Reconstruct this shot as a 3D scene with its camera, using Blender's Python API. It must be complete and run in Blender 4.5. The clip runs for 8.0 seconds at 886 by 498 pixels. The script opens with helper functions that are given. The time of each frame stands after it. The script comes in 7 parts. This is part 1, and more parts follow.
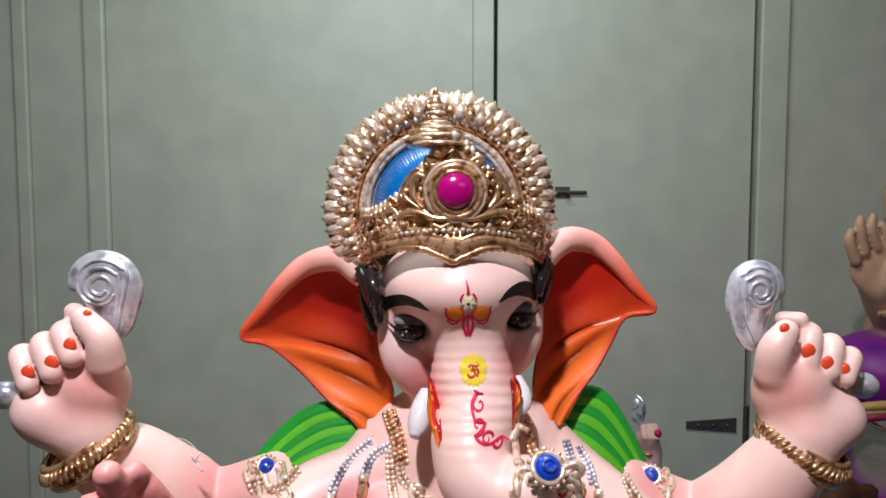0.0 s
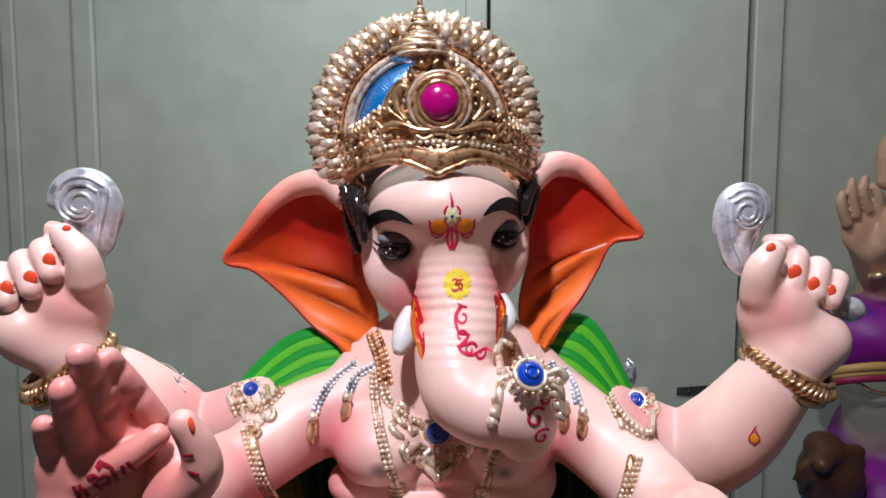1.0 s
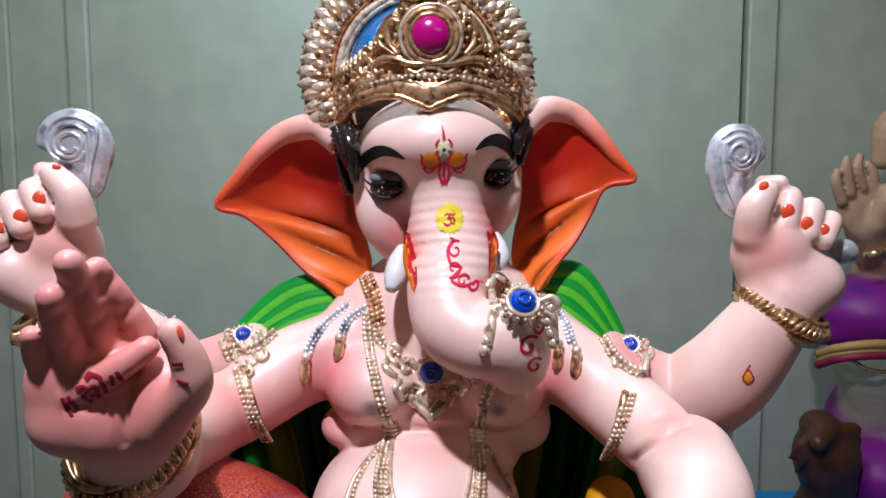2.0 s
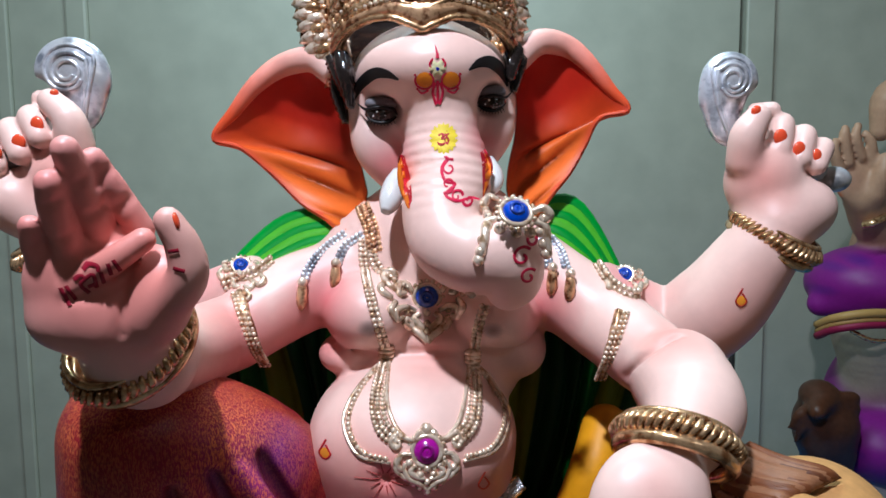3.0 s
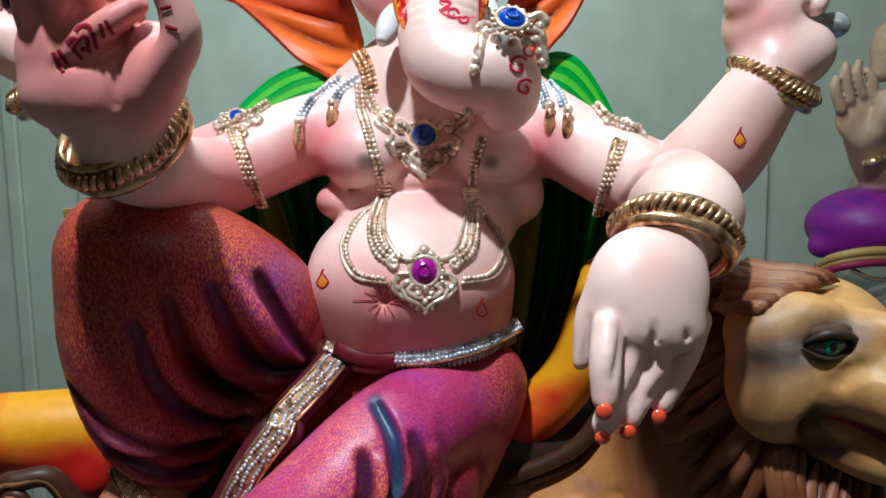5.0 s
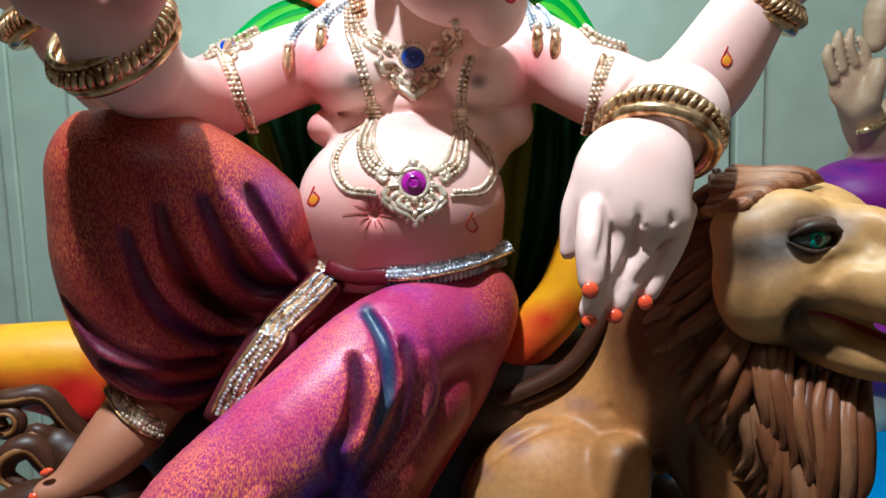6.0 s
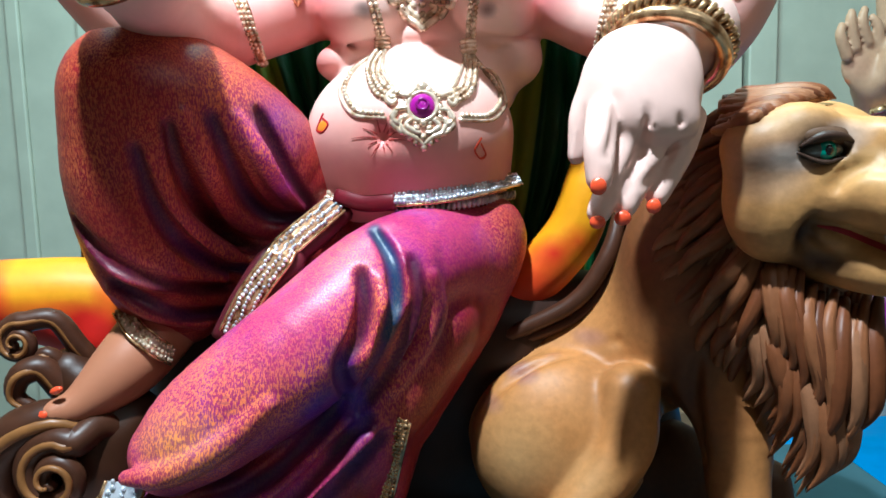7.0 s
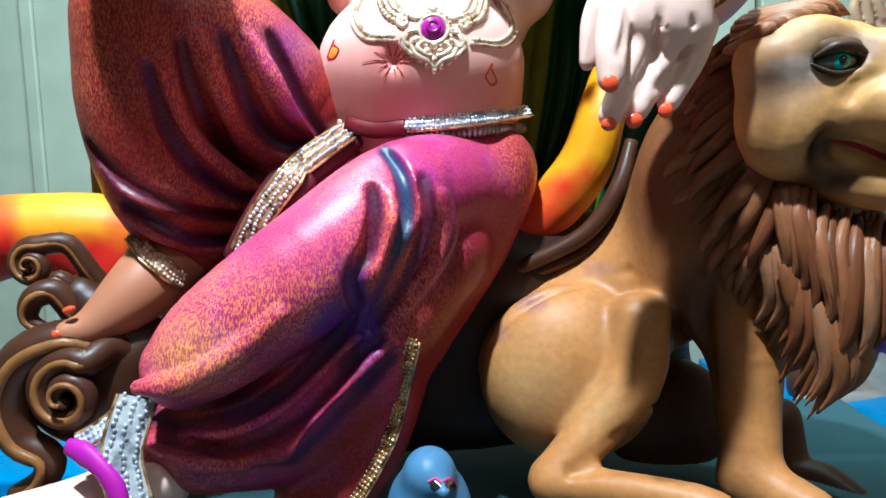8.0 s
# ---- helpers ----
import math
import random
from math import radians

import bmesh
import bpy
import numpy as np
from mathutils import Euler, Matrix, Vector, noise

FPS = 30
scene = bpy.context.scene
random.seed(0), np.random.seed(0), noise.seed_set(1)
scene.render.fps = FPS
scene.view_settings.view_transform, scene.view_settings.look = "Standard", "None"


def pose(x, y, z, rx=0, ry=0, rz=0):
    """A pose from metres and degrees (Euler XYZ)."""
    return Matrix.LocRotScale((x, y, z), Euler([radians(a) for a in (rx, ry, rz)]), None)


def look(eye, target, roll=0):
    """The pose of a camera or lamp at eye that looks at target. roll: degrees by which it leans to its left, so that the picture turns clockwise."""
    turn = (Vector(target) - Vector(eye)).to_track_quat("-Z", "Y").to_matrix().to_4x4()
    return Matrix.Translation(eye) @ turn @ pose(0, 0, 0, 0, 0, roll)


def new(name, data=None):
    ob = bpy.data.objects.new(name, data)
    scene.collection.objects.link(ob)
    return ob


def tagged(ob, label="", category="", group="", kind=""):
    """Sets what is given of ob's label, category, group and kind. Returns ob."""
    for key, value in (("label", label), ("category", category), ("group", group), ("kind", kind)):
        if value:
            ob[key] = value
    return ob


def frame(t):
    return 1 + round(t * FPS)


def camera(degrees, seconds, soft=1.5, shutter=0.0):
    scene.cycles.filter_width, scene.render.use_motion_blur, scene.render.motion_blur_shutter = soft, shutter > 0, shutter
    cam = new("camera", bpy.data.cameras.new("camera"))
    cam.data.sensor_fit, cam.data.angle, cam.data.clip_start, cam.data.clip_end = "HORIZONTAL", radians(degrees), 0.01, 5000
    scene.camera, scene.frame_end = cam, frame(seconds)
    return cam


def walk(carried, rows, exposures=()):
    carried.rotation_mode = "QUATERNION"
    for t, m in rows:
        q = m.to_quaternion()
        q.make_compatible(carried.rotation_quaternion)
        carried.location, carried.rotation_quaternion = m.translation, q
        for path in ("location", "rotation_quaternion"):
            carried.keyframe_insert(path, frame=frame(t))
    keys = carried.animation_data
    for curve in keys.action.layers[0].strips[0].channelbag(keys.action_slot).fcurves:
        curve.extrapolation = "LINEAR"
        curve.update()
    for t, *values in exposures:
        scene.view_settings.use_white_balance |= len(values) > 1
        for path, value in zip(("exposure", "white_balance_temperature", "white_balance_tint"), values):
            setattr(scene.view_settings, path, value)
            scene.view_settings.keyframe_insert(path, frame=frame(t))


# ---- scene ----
# ---- camera and walk ----
cam = camera(62.9, 8.0, soft=1.6)
METRES, EYE, TILT, LEAN, TURN = 0.48, 1.5, -4.0, 0.0, 0.0
ROWS = [
    (0.0, 0.0, 0.0, 0.0, 0.0, 0.0, -0.0),
    (0.5, 0.011, 0.005, -0.057, -0.1, -0.88, -0.03),
    (1.0, 0.0179, 0.0118, -0.1133, -0.42, -1.41, -0.15),
    (1.5, 0.0234, 0.0149, -0.1653, -0.66, -1.33, -0.03),
    (3.0, 0.036, -0.0017, -0.3431, -0.57, -1.83, 0.49),
    (3.5, 0.0461, -0.0073, -0.4116, -0.76, -1.93, 0.8),
    (4.0, 0.0414, -0.0042, -0.4734, -0.61, -2.35, 1.25),
    (4.5, 0.0364, -0.0021, -0.5421, -0.43, -2.5, 0.69),
    (6.0, 0.0506, -0.023, -0.7487, -0.63, -2.68, 1.62),
    (6.5, 0.0513, -0.0236, -0.8152, -0.3, -2.49, 1.31),
    (7.0, 0.0508, -0.028, -0.8742, 0.2, -2.49, 1.47),
    (7.5, 0.0522, -0.0325, -0.9371, 0.47, -2.63, 1.44),
    (8.0, 0.0455, -0.0339, -0.9914, 0.89, -2.7, 1.27),
]
walk(cam, [(t, pose(0, 0, EYE, TILT, LEAN, TURN) @ pose(METRES * x, METRES * y, METRES * z, 90 + pitch, roll, yaw)) for t, x, y, z, yaw, pitch, roll in ROWS],
     exposures=[(0.0, -0.22, 6150, 18), (1.5, -0.18, 5850, 15), (3.0, -0.13, 5500, 7), (4.5, -0.06, 5500, 0), (6.0, 0.55, 5350, -5), (8.0, 1.25, 5200, -9)])

# ---- world and lamps ----
world = bpy.data.worlds.new("world")
scene.world = world
world.use_nodes = True
world.node_tree.nodes["Background"].inputs[0].default_value = (0.75, 0.9, 1.0, 1)
world.node_tree.nodes["Background"].inputs[1].default_value = 0.012


def strip(name, eye, target, length, width, watts, colour):
    data = bpy.data.lights.new(name, "AREA")
    data.shape, data.size, data.size_y, data.energy, data.color = "RECTANGLE", length, width, watts, colour
    ob = new(name, data)
    ob.matrix_world = look(eye, target)
    return ob


strip("shaded_ceiling_lamp", (-0.20, -0.10, 2.54), (0.02, 0.45, 0.9), 0.07, 0.07, 31, (1.0, 0.96, 0.97))
# Added unseen strips: one brightens the wall, one fills weakly from the front.
strip("fill_strip", (-0.10, 1.05, 2.85), (-0.15, 2.3, 0.5), 1.2, 0.06, 33, (0.80, 1.0, 0.95))
strip("fill_strip", (1.2, -1.4, 2.7), (0.3, 1.0, 0.9), 1.2, 0.06, 3.0, (1.0, 0.90, 0.80))


# ---- sculpting helpers ----
S = 0.6                     # the figures are modelled in units of 0.6 m
VIEW = np.array((0.03, 0.0, 1.1))


def wpos(v):
    v = np.asarray(v, float)
    return np.stack([v[..., 0] * S, v[..., 1] * S, EYE + (v[..., 2] - 1.5) * S], -1)


def spline(points, n=5):
    """A smooth line through the points (any number of columns)."""
    p = np.array(points, float)
    if len(p) < 3:
        return p[0] + (p[-1] - p[0]) * np.linspace(0, 1, n + 1)[:, None]
    q = np.vstack([2 * p[0] - p[1], p, 2 * p[-1] - p[-2]])
    out = []
    for i in range(1, len(q) - 2):
        for t in np.linspace(0, 1, n, endpoint=False):
            a, b, c, d = q[i - 1:i + 3]
            out.append(0.5 * (2 * b + (c - a) * t + (2 * a - 5 * b + 4 * c - d) * t * t + (3 * b - a - 3 * c + d) * t ** 3))
    return np.array(out + [p[-1]])


def unit(v):
    return v / np.maximum(np.linalg.norm(v, axis=-1, keepdims=True), 1e-9)


class Field:
    """Clay: a distance field on a grid, to which soft balls and tubes are added or from which they are cut."""

    def __init__(self, lo, hi, h):
        self.lo, self.h = np.array(lo, float), h
        self.n = np.ceil((np.array(hi) - self.lo) / h).astype(int) + 1
        self.f = np.full(self.n, 0.5, np.float32)
        self.prims = []
        self.view = VIEW

    def local(self, lo, hi):
        a = np.clip(np.floor((lo - self.lo) / self.h).astype(int), 0, self.n)
        b = np.clip(np.ceil((hi - self.lo) / self.h).astype(int) + 1, 0, self.n)
        sl = tuple(slice(i, j) for i, j in zip(a, b))
        ax = [(self.lo[i] + self.h * np.arange(a[i], b[i])).astype(np.float32) for i in range(3)]
        return sl, np.stack(np.meshgrid(*ax, indexing="ij"), -1)

    def put(self, fn, lo, hi, k, cut, col, soft):
        sl, p = self.local(np.array(lo) - k - 3 * self.h, np.array(hi) + k + 3 * self.h)
        if p.size == 0:
            return
        d, f = fn(p), self.f[sl]
        if cut:
            d = -d
            m = np.maximum(k - np.abs(f - d), 0) / k
            self.f[sl] = np.maximum(f, d) + m * m * k * 0.25
        else:
            m = np.maximum(k - np.abs(f - d), 0) / k
            self.f[sl] = np.minimum(f, d) - m * m * k * 0.25
        if col is not None:
            self.prims.append((fn, np.array(col, float), soft))

    def ball(self, c, r, turn=(0, 0, 0), k=0.02, col=None, cut=False, relief=None, soft=0.01):
        c, r = np.array(c, float), np.array(r if hasattr(r, "__len__") else (r, r, r), float)
        m = np.array(Euler([radians(a) for a in turn]).to_matrix())
        low = r.min()

        def fn(p):
            q = ((p - c) @ m) / r
            g = np.linalg.norm(q, axis=-1)
            d = g * (g - 1) / np.maximum(np.linalg.norm(q / r, axis=-1), 1e-6)
            return d - relief(p) if relief else d
        self.put(fn, c - r.max(), c + r.max(), k, cut, col, soft)

    def tube(self, pts, k=0.02, col=None, cut=False, relief=None, soft=0.01, n=5, flat=None):
        """pts: rows of x, y, z, radius. flat: (direction, factor) squeezes the tube along the direction."""
        q = spline(pts, n)

        def fn(p):
            best = None
            for a, b in zip(q[:-1], q[1:]):
                ab = (b[:3] - a[:3]).astype(np.float32)
                o = p - a[:3].astype(np.float32)
                t = np.clip((o @ ab) / max(float(ab @ ab), 1e-9), 0, 1)
                o = o - t[..., None] * ab
                if flat:
                    way = np.array(flat[0], float)
                    way /= np.linalg.norm(way)
                    o = o + (o @ way)[..., None] * way * (flat[1] - 1)
                d = np.sqrt(np.einsum("...i,...i->...", o, o)) - (a[3] + (b[3] - a[3]) * t)
                best = d if best is None else np.minimum(best, d)
            return best - relief(p) if relief else best
        r = q[:, 3:].max()
        self.put(fn, q[:, :3].min(0) - r, q[:, :3].max(0) + r, k, cut, col, soft)

    def fold(self, line, k=0.012, cut=False, col=None, soft=0.006, sink=0.0):
        """A ridge or a groove along the surface: rows of x, y, z, radius."""
        q = np.array(line, float)
        q[:, :3] = self.snap(q[:, :3])
        q[:, :3] += unit(q[:, :3] - self.view) * sink
        self.tube(q, k=k, cut=cut, col=col, soft=soft)

    def at(self, p):
        g = np.clip((np.asarray(p) - self.lo) / self.h, 0, self.n - 1.001)
        i = g.astype(int)
        w = g - i
        out = 0
        for c in range(8):
            o = np.array(((c >> 2) & 1, (c >> 1) & 1, c & 1))
            out = out + np.prod(np.where(o, w, 1 - w), -1) * self.f[tuple((i + o).T)] if g.ndim > 1 else 0
        return out

    def normal(self, p):
        e = self.h
        return unit(np.stack([self.at(p + np.eye(3)[i] * e) - self.at(p - np.eye(3)[i] * e) for i in range(3)], -1))

    def snap(self, p, reach=0.2):
        """The first skin that lies on the way from the front through each point."""
        p = np.atleast_2d(np.array(p, float))[:, :3]
        way = unit(p - self.view)
        s = np.linspace(-reach, reach, 161)
        q = p[:, None] + way[:, None] * s[None, :, None]
        f = self.at(q.reshape(-1, 3)).reshape(q.shape[:2])
        first = np.argmax(f < 0, axis=1)
        found = (f < 0).any(1) & (first > 0)
        i = np.maximum(first, 1)
        r = np.arange(len(p))
        a, b = f[r, i - 1], f[r, i]
        t = np.clip(a / np.where(np.abs(a - b) < 1e-9, 1, a - b), 0, 1)
        at = s[i - 1] + (s[i] - s[i - 1]) * t
        at = np.where(found, at, np.interp(r, r[found], at[found]) if found.any() else 0.0)
        return p + way * at[:, None]

    def mesh(self):
        """Surface nets: vertices and quads."""
        f, n = self.f, self.n
        s = f < 0
        c = np.zeros(n - 1, np.int8)
        for o in range(8):
            c += s[(o >> 2) & 1:n[0] - 1 + ((o >> 2) & 1), (o >> 1) & 1:n[1] - 1 + ((o >> 1) & 1), o & 1:n[2] - 1 + (o & 1)]
        act = np.argwhere((c > 0) & (c < 8))
        idx = np.full(n - 1, -1, np.int32)
        idx[tuple(act.T)] = np.arange(len(act))
        corner = [np.array(((o >> 2) & 1, (o >> 1) & 1, o & 1)) for o in range(8)]
        val = np.stack([f[tuple((act + o).T)] for o in corner], -1)
        tot, cnt = np.zeros((len(act), 3)), np.zeros(len(act))
        for i in range(8):
            for b in (1, 2, 4):
                j = i | b
                if j != i:
                    va, vb = val[:, i], val[:, j]
                    x = (va < 0) != (vb < 0)
                    t = np.where(x, va / np.where(x, va - vb, 1), 0)
                    tot += np.where(x[:, None], corner[i] + t[:, None] * (corner[j] - corner[i]), 0)
                    cnt += x
        v = self.lo + self.h * (act + tot / cnt[:, None])
        faces = []
        for a in range(3):
            b, d = (a + 1) % 3, (a + 2) % 3
            lo = [slice(0, n[i]) for i in range(3)]
            hi = list(lo)
            lo[a], hi[a] = slice(0, n[a] - 1), slice(1, n[a])
            sa, sb = s[tuple(lo)], s[tuple(hi)]
            e = np.argwhere(sa != sb)
            e = e[(e[:, b] > 0) & (e[:, d] > 0) & (e[:, b] < n[b] - 1) & (e[:, d] < n[d] - 1)]
            flip = sa[tuple(e.T)]
            ub, ud = np.eye(3, dtype=int)[b], np.eye(3, dtype=int)[d]
            q = np.stack([idx[tuple((e - o).T)] for o in (ub + ud, ud, 0 * ub, ub)], -1)
            q[~flip] = q[~flip][:, ::-1]
            faces.append(q)
        return v, np.vstack(faces)

    def colours(self, v):
        if len({tuple(p[1]) for p in self.prims}) == 1:
            return np.tile(self.prims[0][1], (len(v), 1))
        tot, wsum = np.zeros((len(v), 3)), np.zeros((len(v), 1)) + 1e-9
        for fn, col, soft in self.prims:
            d = np.concatenate([fn(part.astype(np.float32)) for part in np.array_split(v, max(1, len(v) // 200000))])
            w = np.exp(-np.clip(d, -0.03, 0.5) / soft)[:, None]
            tot, wsum = tot + w * col, wsum + w
        return tot / wsum


def spray(v, col, place, radius, colour, strength=0.8, front=None):
    """Airbrushed paint and painted shade: a soft colour spot on vertices round a place."""
    d = np.linalg.norm((v - np.array(place)) / np.array(radius), axis=1)
    w = np.clip(strength * np.clip(1 - d, 0, 1) ** 0.8, 0, 1)[:, None]
    col[:] = col * (1 - w) + np.array(colour) * w


class Bin:
    """Collects pieces, each with a material and a colour, for one mesh."""

    def __init__(self):
        self.v, self.q, self.t, self.c, self.mq, self.mt, self.mats, self.n = [], [], [], [], [], [], [], 0

    def slot(self, m):
        if m not in self.mats:
            self.mats.append(m)
        return self.mats.index(m)

    def add(self, v, faces, mat, col=(0.8, 0.8, 0.8)):
        v, faces = np.asarray(v, float), np.asarray(faces, int)
        col = np.broadcast_to(np.asarray(col, float), (len(v), 3))
        i = self.slot(mat)
        if faces.shape[1] == 4:
            self.q.append(faces + self.n), self.mq.append(np.full(len(faces), i))
        else:
            self.t.append(faces + self.n), self.mt.append(np.full(len(faces), i))
        self.v.append(v), self.c.append(col)
        self.n += len(v)

    def field(self, fl, mat, colour_edit=None):
        v, q = fl.mesh()
        c = fl.colours(v)
        if colour_edit:
            colour_edit(v, c)
        self.add(v, q, mat, c)

    def ball(self, c, r, mat, col=(0.8, 0.8, 0.8), turn=None, nu=10, nv=7):
        r = np.array(r if hasattr(r, "__len__") else (r, r, r), float)
        th, ph = np.linspace(0, 2 * np.pi, nu, endpoint=False), np.linspace(0.05, np.pi - 0.05, nv)
        g = np.stack([np.outer(np.sin(ph), np.cos(th)), np.outer(np.sin(ph), np.sin(th)), np.outer(np.cos(ph), np.ones(nu))], -1).reshape(-1, 3) * r
        if turn is not None:
            g = g @ np.array(turn).T
        self.add(g + np.array(c), grid_faces(nv, nu, wrap=True), mat, col)

    def tube(self, pts, r, mat, col=(0.8, 0.8, 0.8), closed=False, sides=8, n=5, twist=None, flat=1.0, face=None):
        """A rod along the points. r: one radius or one for each point. twist: (strands, turns, depth) of a rope."""
        pts = np.array(pts, float)
        rr = np.broadcast_to(np.asarray(r, float), (len(pts),))
        q = np.column_stack([pts, rr])
        if closed:
            q = spline(np.vstack([q[-2:], q, q[:2]]), n)[2 * n:-2 * n + 0 or None][:len(pts) * n]
        else:
            q = spline(q, n)
        c, rad, m = q[:, :3], q[:, 3], len(q)
        tan = np.roll(c, -1, 0) - np.roll(c, 1, 0)
        if not closed:
            tan[0], tan[-1] = c[1] - c[0], c[-1] - c[-2]
        tan = unit(tan)
        ref = np.array(face if face is not None else (0.13, -1, 0.11), float)
        u = unit(np.cross(tan, ref))
        w = np.cross(u, tan)
        th = np.linspace(0, 2 * np.pi, sides, endpoint=False)
        ring = np.ones((m, sides))
        if twist:
            s = np.linspace(0, 1, m, endpoint=not closed)
            ring = 1 + twist[2] * (np.abs(np.sin((th[None] + s[:, None] * 2 * np.pi * twist[1]) * twist[0] / 2)) - 0.6)
        v = c[:, None] + (u[:, None] * np.cos(th)[None, :, None] + flat * w[:, None] * np.sin(th)[None, :, None]) * (rad[:, None] * ring)[..., None]
        v = v.reshape(-1, 3)
        fa = grid_faces(m, sides, wrap=True, loop=closed)
        if not closed:
            v = np.vstack([v, c[0], c[-1]])
            k = np.arange(sides)
            caps = np.vstack([np.stack([(k + 1) % sides, k, np.full(sides, m * sides), np.full(sides, m * sides)], -1)[:, :3],
                              np.stack([(m - 1) * sides + k, (m - 1) * sides + (k + 1) % sides, np.full(sides, m * sides + 1)], -1)])
            base = self.n
            self.add(v, fa, mat, col)
            self.t.append(caps + base), self.mt.append(np.full(len(caps), self.slot(mat)))
        else:
            self.add(v, fa, mat, col)

    def ribbon(self, line, width, mat, col, fl, lift=0.0018, n=6, reach=0.06):
        """A painted stroke on the surface of fl: points and half-widths."""
        line = np.array(line, float)
        wd = np.broadcast_to(np.asarray(width, float), (len(line),))
        q = spline(np.column_stack([line, wd]), n)
        p, wd = q[:, :3], q[:, 3]
        tan = unit(np.gradient(p, axis=0))
        side = unit(np.cross(tan, unit(fl.view - p)))
        rows = []
        for o in (-1, -0.33, 0.33, 1):
            s = fl.snap(p + side * (o * wd)[:, None], reach)
            rows.append(s + unit(fl.view - s) * (lift if abs(o) < 1 else lift * 0.6))
        v = np.stack(rows, 1).reshape(-1, 3)
        self.add(v, grid_faces(len(p), 4), mat, col)

    def disc(self, c, r, mat, col, fl, lift=0.0018, turn=0.0, rings=3, seg=18, shape=None, reach=0.06):
        """A painted spot on the surface of fl; r: half-width and half-height across the view."""
        c = np.array(c, float)
        r = r if hasattr(r, "__len__") else (r, r)
        way = unit(c - fl.view)
        u = unit(np.cross(way, (0, 0, 1)))
        w = np.cross(u, way)
        th = np.linspace(0, 2 * np.pi, seg, endpoint=False)
        k = np.ones(seg) if shape is None else np.array([shape(a) for a in th])
        co, si = math.cos(radians(turn)), math.sin(radians(turn))
        pts = [c]
        for i in range(1, rings + 1):
            x, y = np.cos(th) * k * r[0] * i / rings, np.sin(th) * k * r[1] * i / rings
            pts += list(c + np.outer(x * co - y * si, u) + np.outer(x * si + y * co, w))
        s = fl.snap(pts, reach)
        lifts = np.full((len(s), 1), lift)
        lifts[-seg:] = lift * 0.6
        s = s - way * lifts
        j = np.arange(seg)
        b = self.n
        quads = [np.stack([i * seg + 1 + j, i * seg + 1 + (j + 1) % seg, (i + 1) * seg + 1 + (j + 1) % seg, (i + 1) * seg + 1 + j], -1) for i in range(rings - 1)]
        self.add(s, np.vstack(quads) if quads else np.zeros((0, 4), int), mat, col)
        tri = np.stack([np.zeros(seg, int), 1 + (j + 1) % seg, 1 + j], -1)
        self.t.append(tri + b), self.mt.append(np.full(seg, self.slot(mat)))

    def make(self, name, parent=None, label="", world_units=False, smooth=True):
        v = np.vstack(self.v)
        v = v if world_units else wpos(v)
        q = np.vstack(self.q) if self.q else np.zeros((0, 4), int)
        t = np.vstack(self.t) if self.t else np.zeros((0, 3), int)
        me = bpy.data.meshes.new(name)
        me.vertices.add(len(v))
        me.vertices.foreach_set("co", v.astype(np.float32).ravel())
        me.loops.add(q.size + t.size)
        me.loops.foreach_set("vertex_index", np.concatenate([q.ravel(), t.ravel()]).astype(np.int32))
        me.polygons.add(len(q) + len(t))
        me.polygons.foreach_set("loop_start", np.concatenate([np.arange(len(q)) * 4, q.size + np.arange(len(t)) * 3]).astype(np.int32))
        me.update(calc_edges=True)
        me.polygons.foreach_set("material_index", np.concatenate(self.mq + self.mt).astype(np.int32))
        me.polygons.foreach_set("use_smooth", np.full(len(q) + len(t), smooth))
        at = me.color_attributes.new("paint", "FLOAT_COLOR", "POINT")
        at.data.foreach_set("color", np.column_stack([np.vstack(self.c), np.ones(len(v))]).astype(np.float32).ravel())
        for m in self.mats:
            me.materials.append(m)
        me.validate()
        me.update()
        ob = new(name, me)
        if parent is not None:
            ob.parent = parent
        if label:
            tagged(ob, label)
        return ob


def grid_faces(rows, cols, wrap=False, loop=False):
    i, j = np.meshgrid(np.arange(rows if loop else rows - 1), np.arange(cols if wrap else cols - 1), indexing="ij")
    i2, j2 = (i + 1) % rows, (j + 1) % cols
    return np.stack([i * cols + j, i * cols + j2, i2 * cols + j2, i2 * cols + j], -1).reshape(-1, 4)


# ---- materials ----
def nodes_of(m):
    nt = m.node_tree
    return nt.nodes, nt.links, nt.nodes["Principled BSDF"]


def noise_node(nd, ln, scale, detail=4, stretch=None, kind="Object"):
    co = nd.new("ShaderNodeTexCoord")
    n = nd.new("ShaderNodeTexNoise")
    n.inputs["Scale"].default_value, n.inputs["Detail"].default_value = scale, detail
    if stretch:
        mp = nd.new("ShaderNodeMapping")
        mp.inputs["Scale"].default_value = stretch
        ln.new(co.outputs[kind], mp.inputs["Vector"])
        ln.new(mp.outputs["Vector"], n.inputs["Vector"])
    else:
        ln.new(co.outputs[kind], n.inputs["Vector"])
    return n


def ramp(nd, ln, fac, stops):
    r = nd.new("ShaderNodeValToRGB")
    r.color_ramp.elements[0].position, r.color_ramp.elements[0].color = stops[0][0], (*stops[0][1], 1)
    r.color_ramp.elements[1].position, r.color_ramp.elements[1].color = stops[-1][0], (*stops[-1][1], 1)
    for p, c in stops[1:-1]:
        r.color_ramp.elements.new(p).color = (*c, 1)
    ln.new(fac, r.inputs["Fac"])
    return r


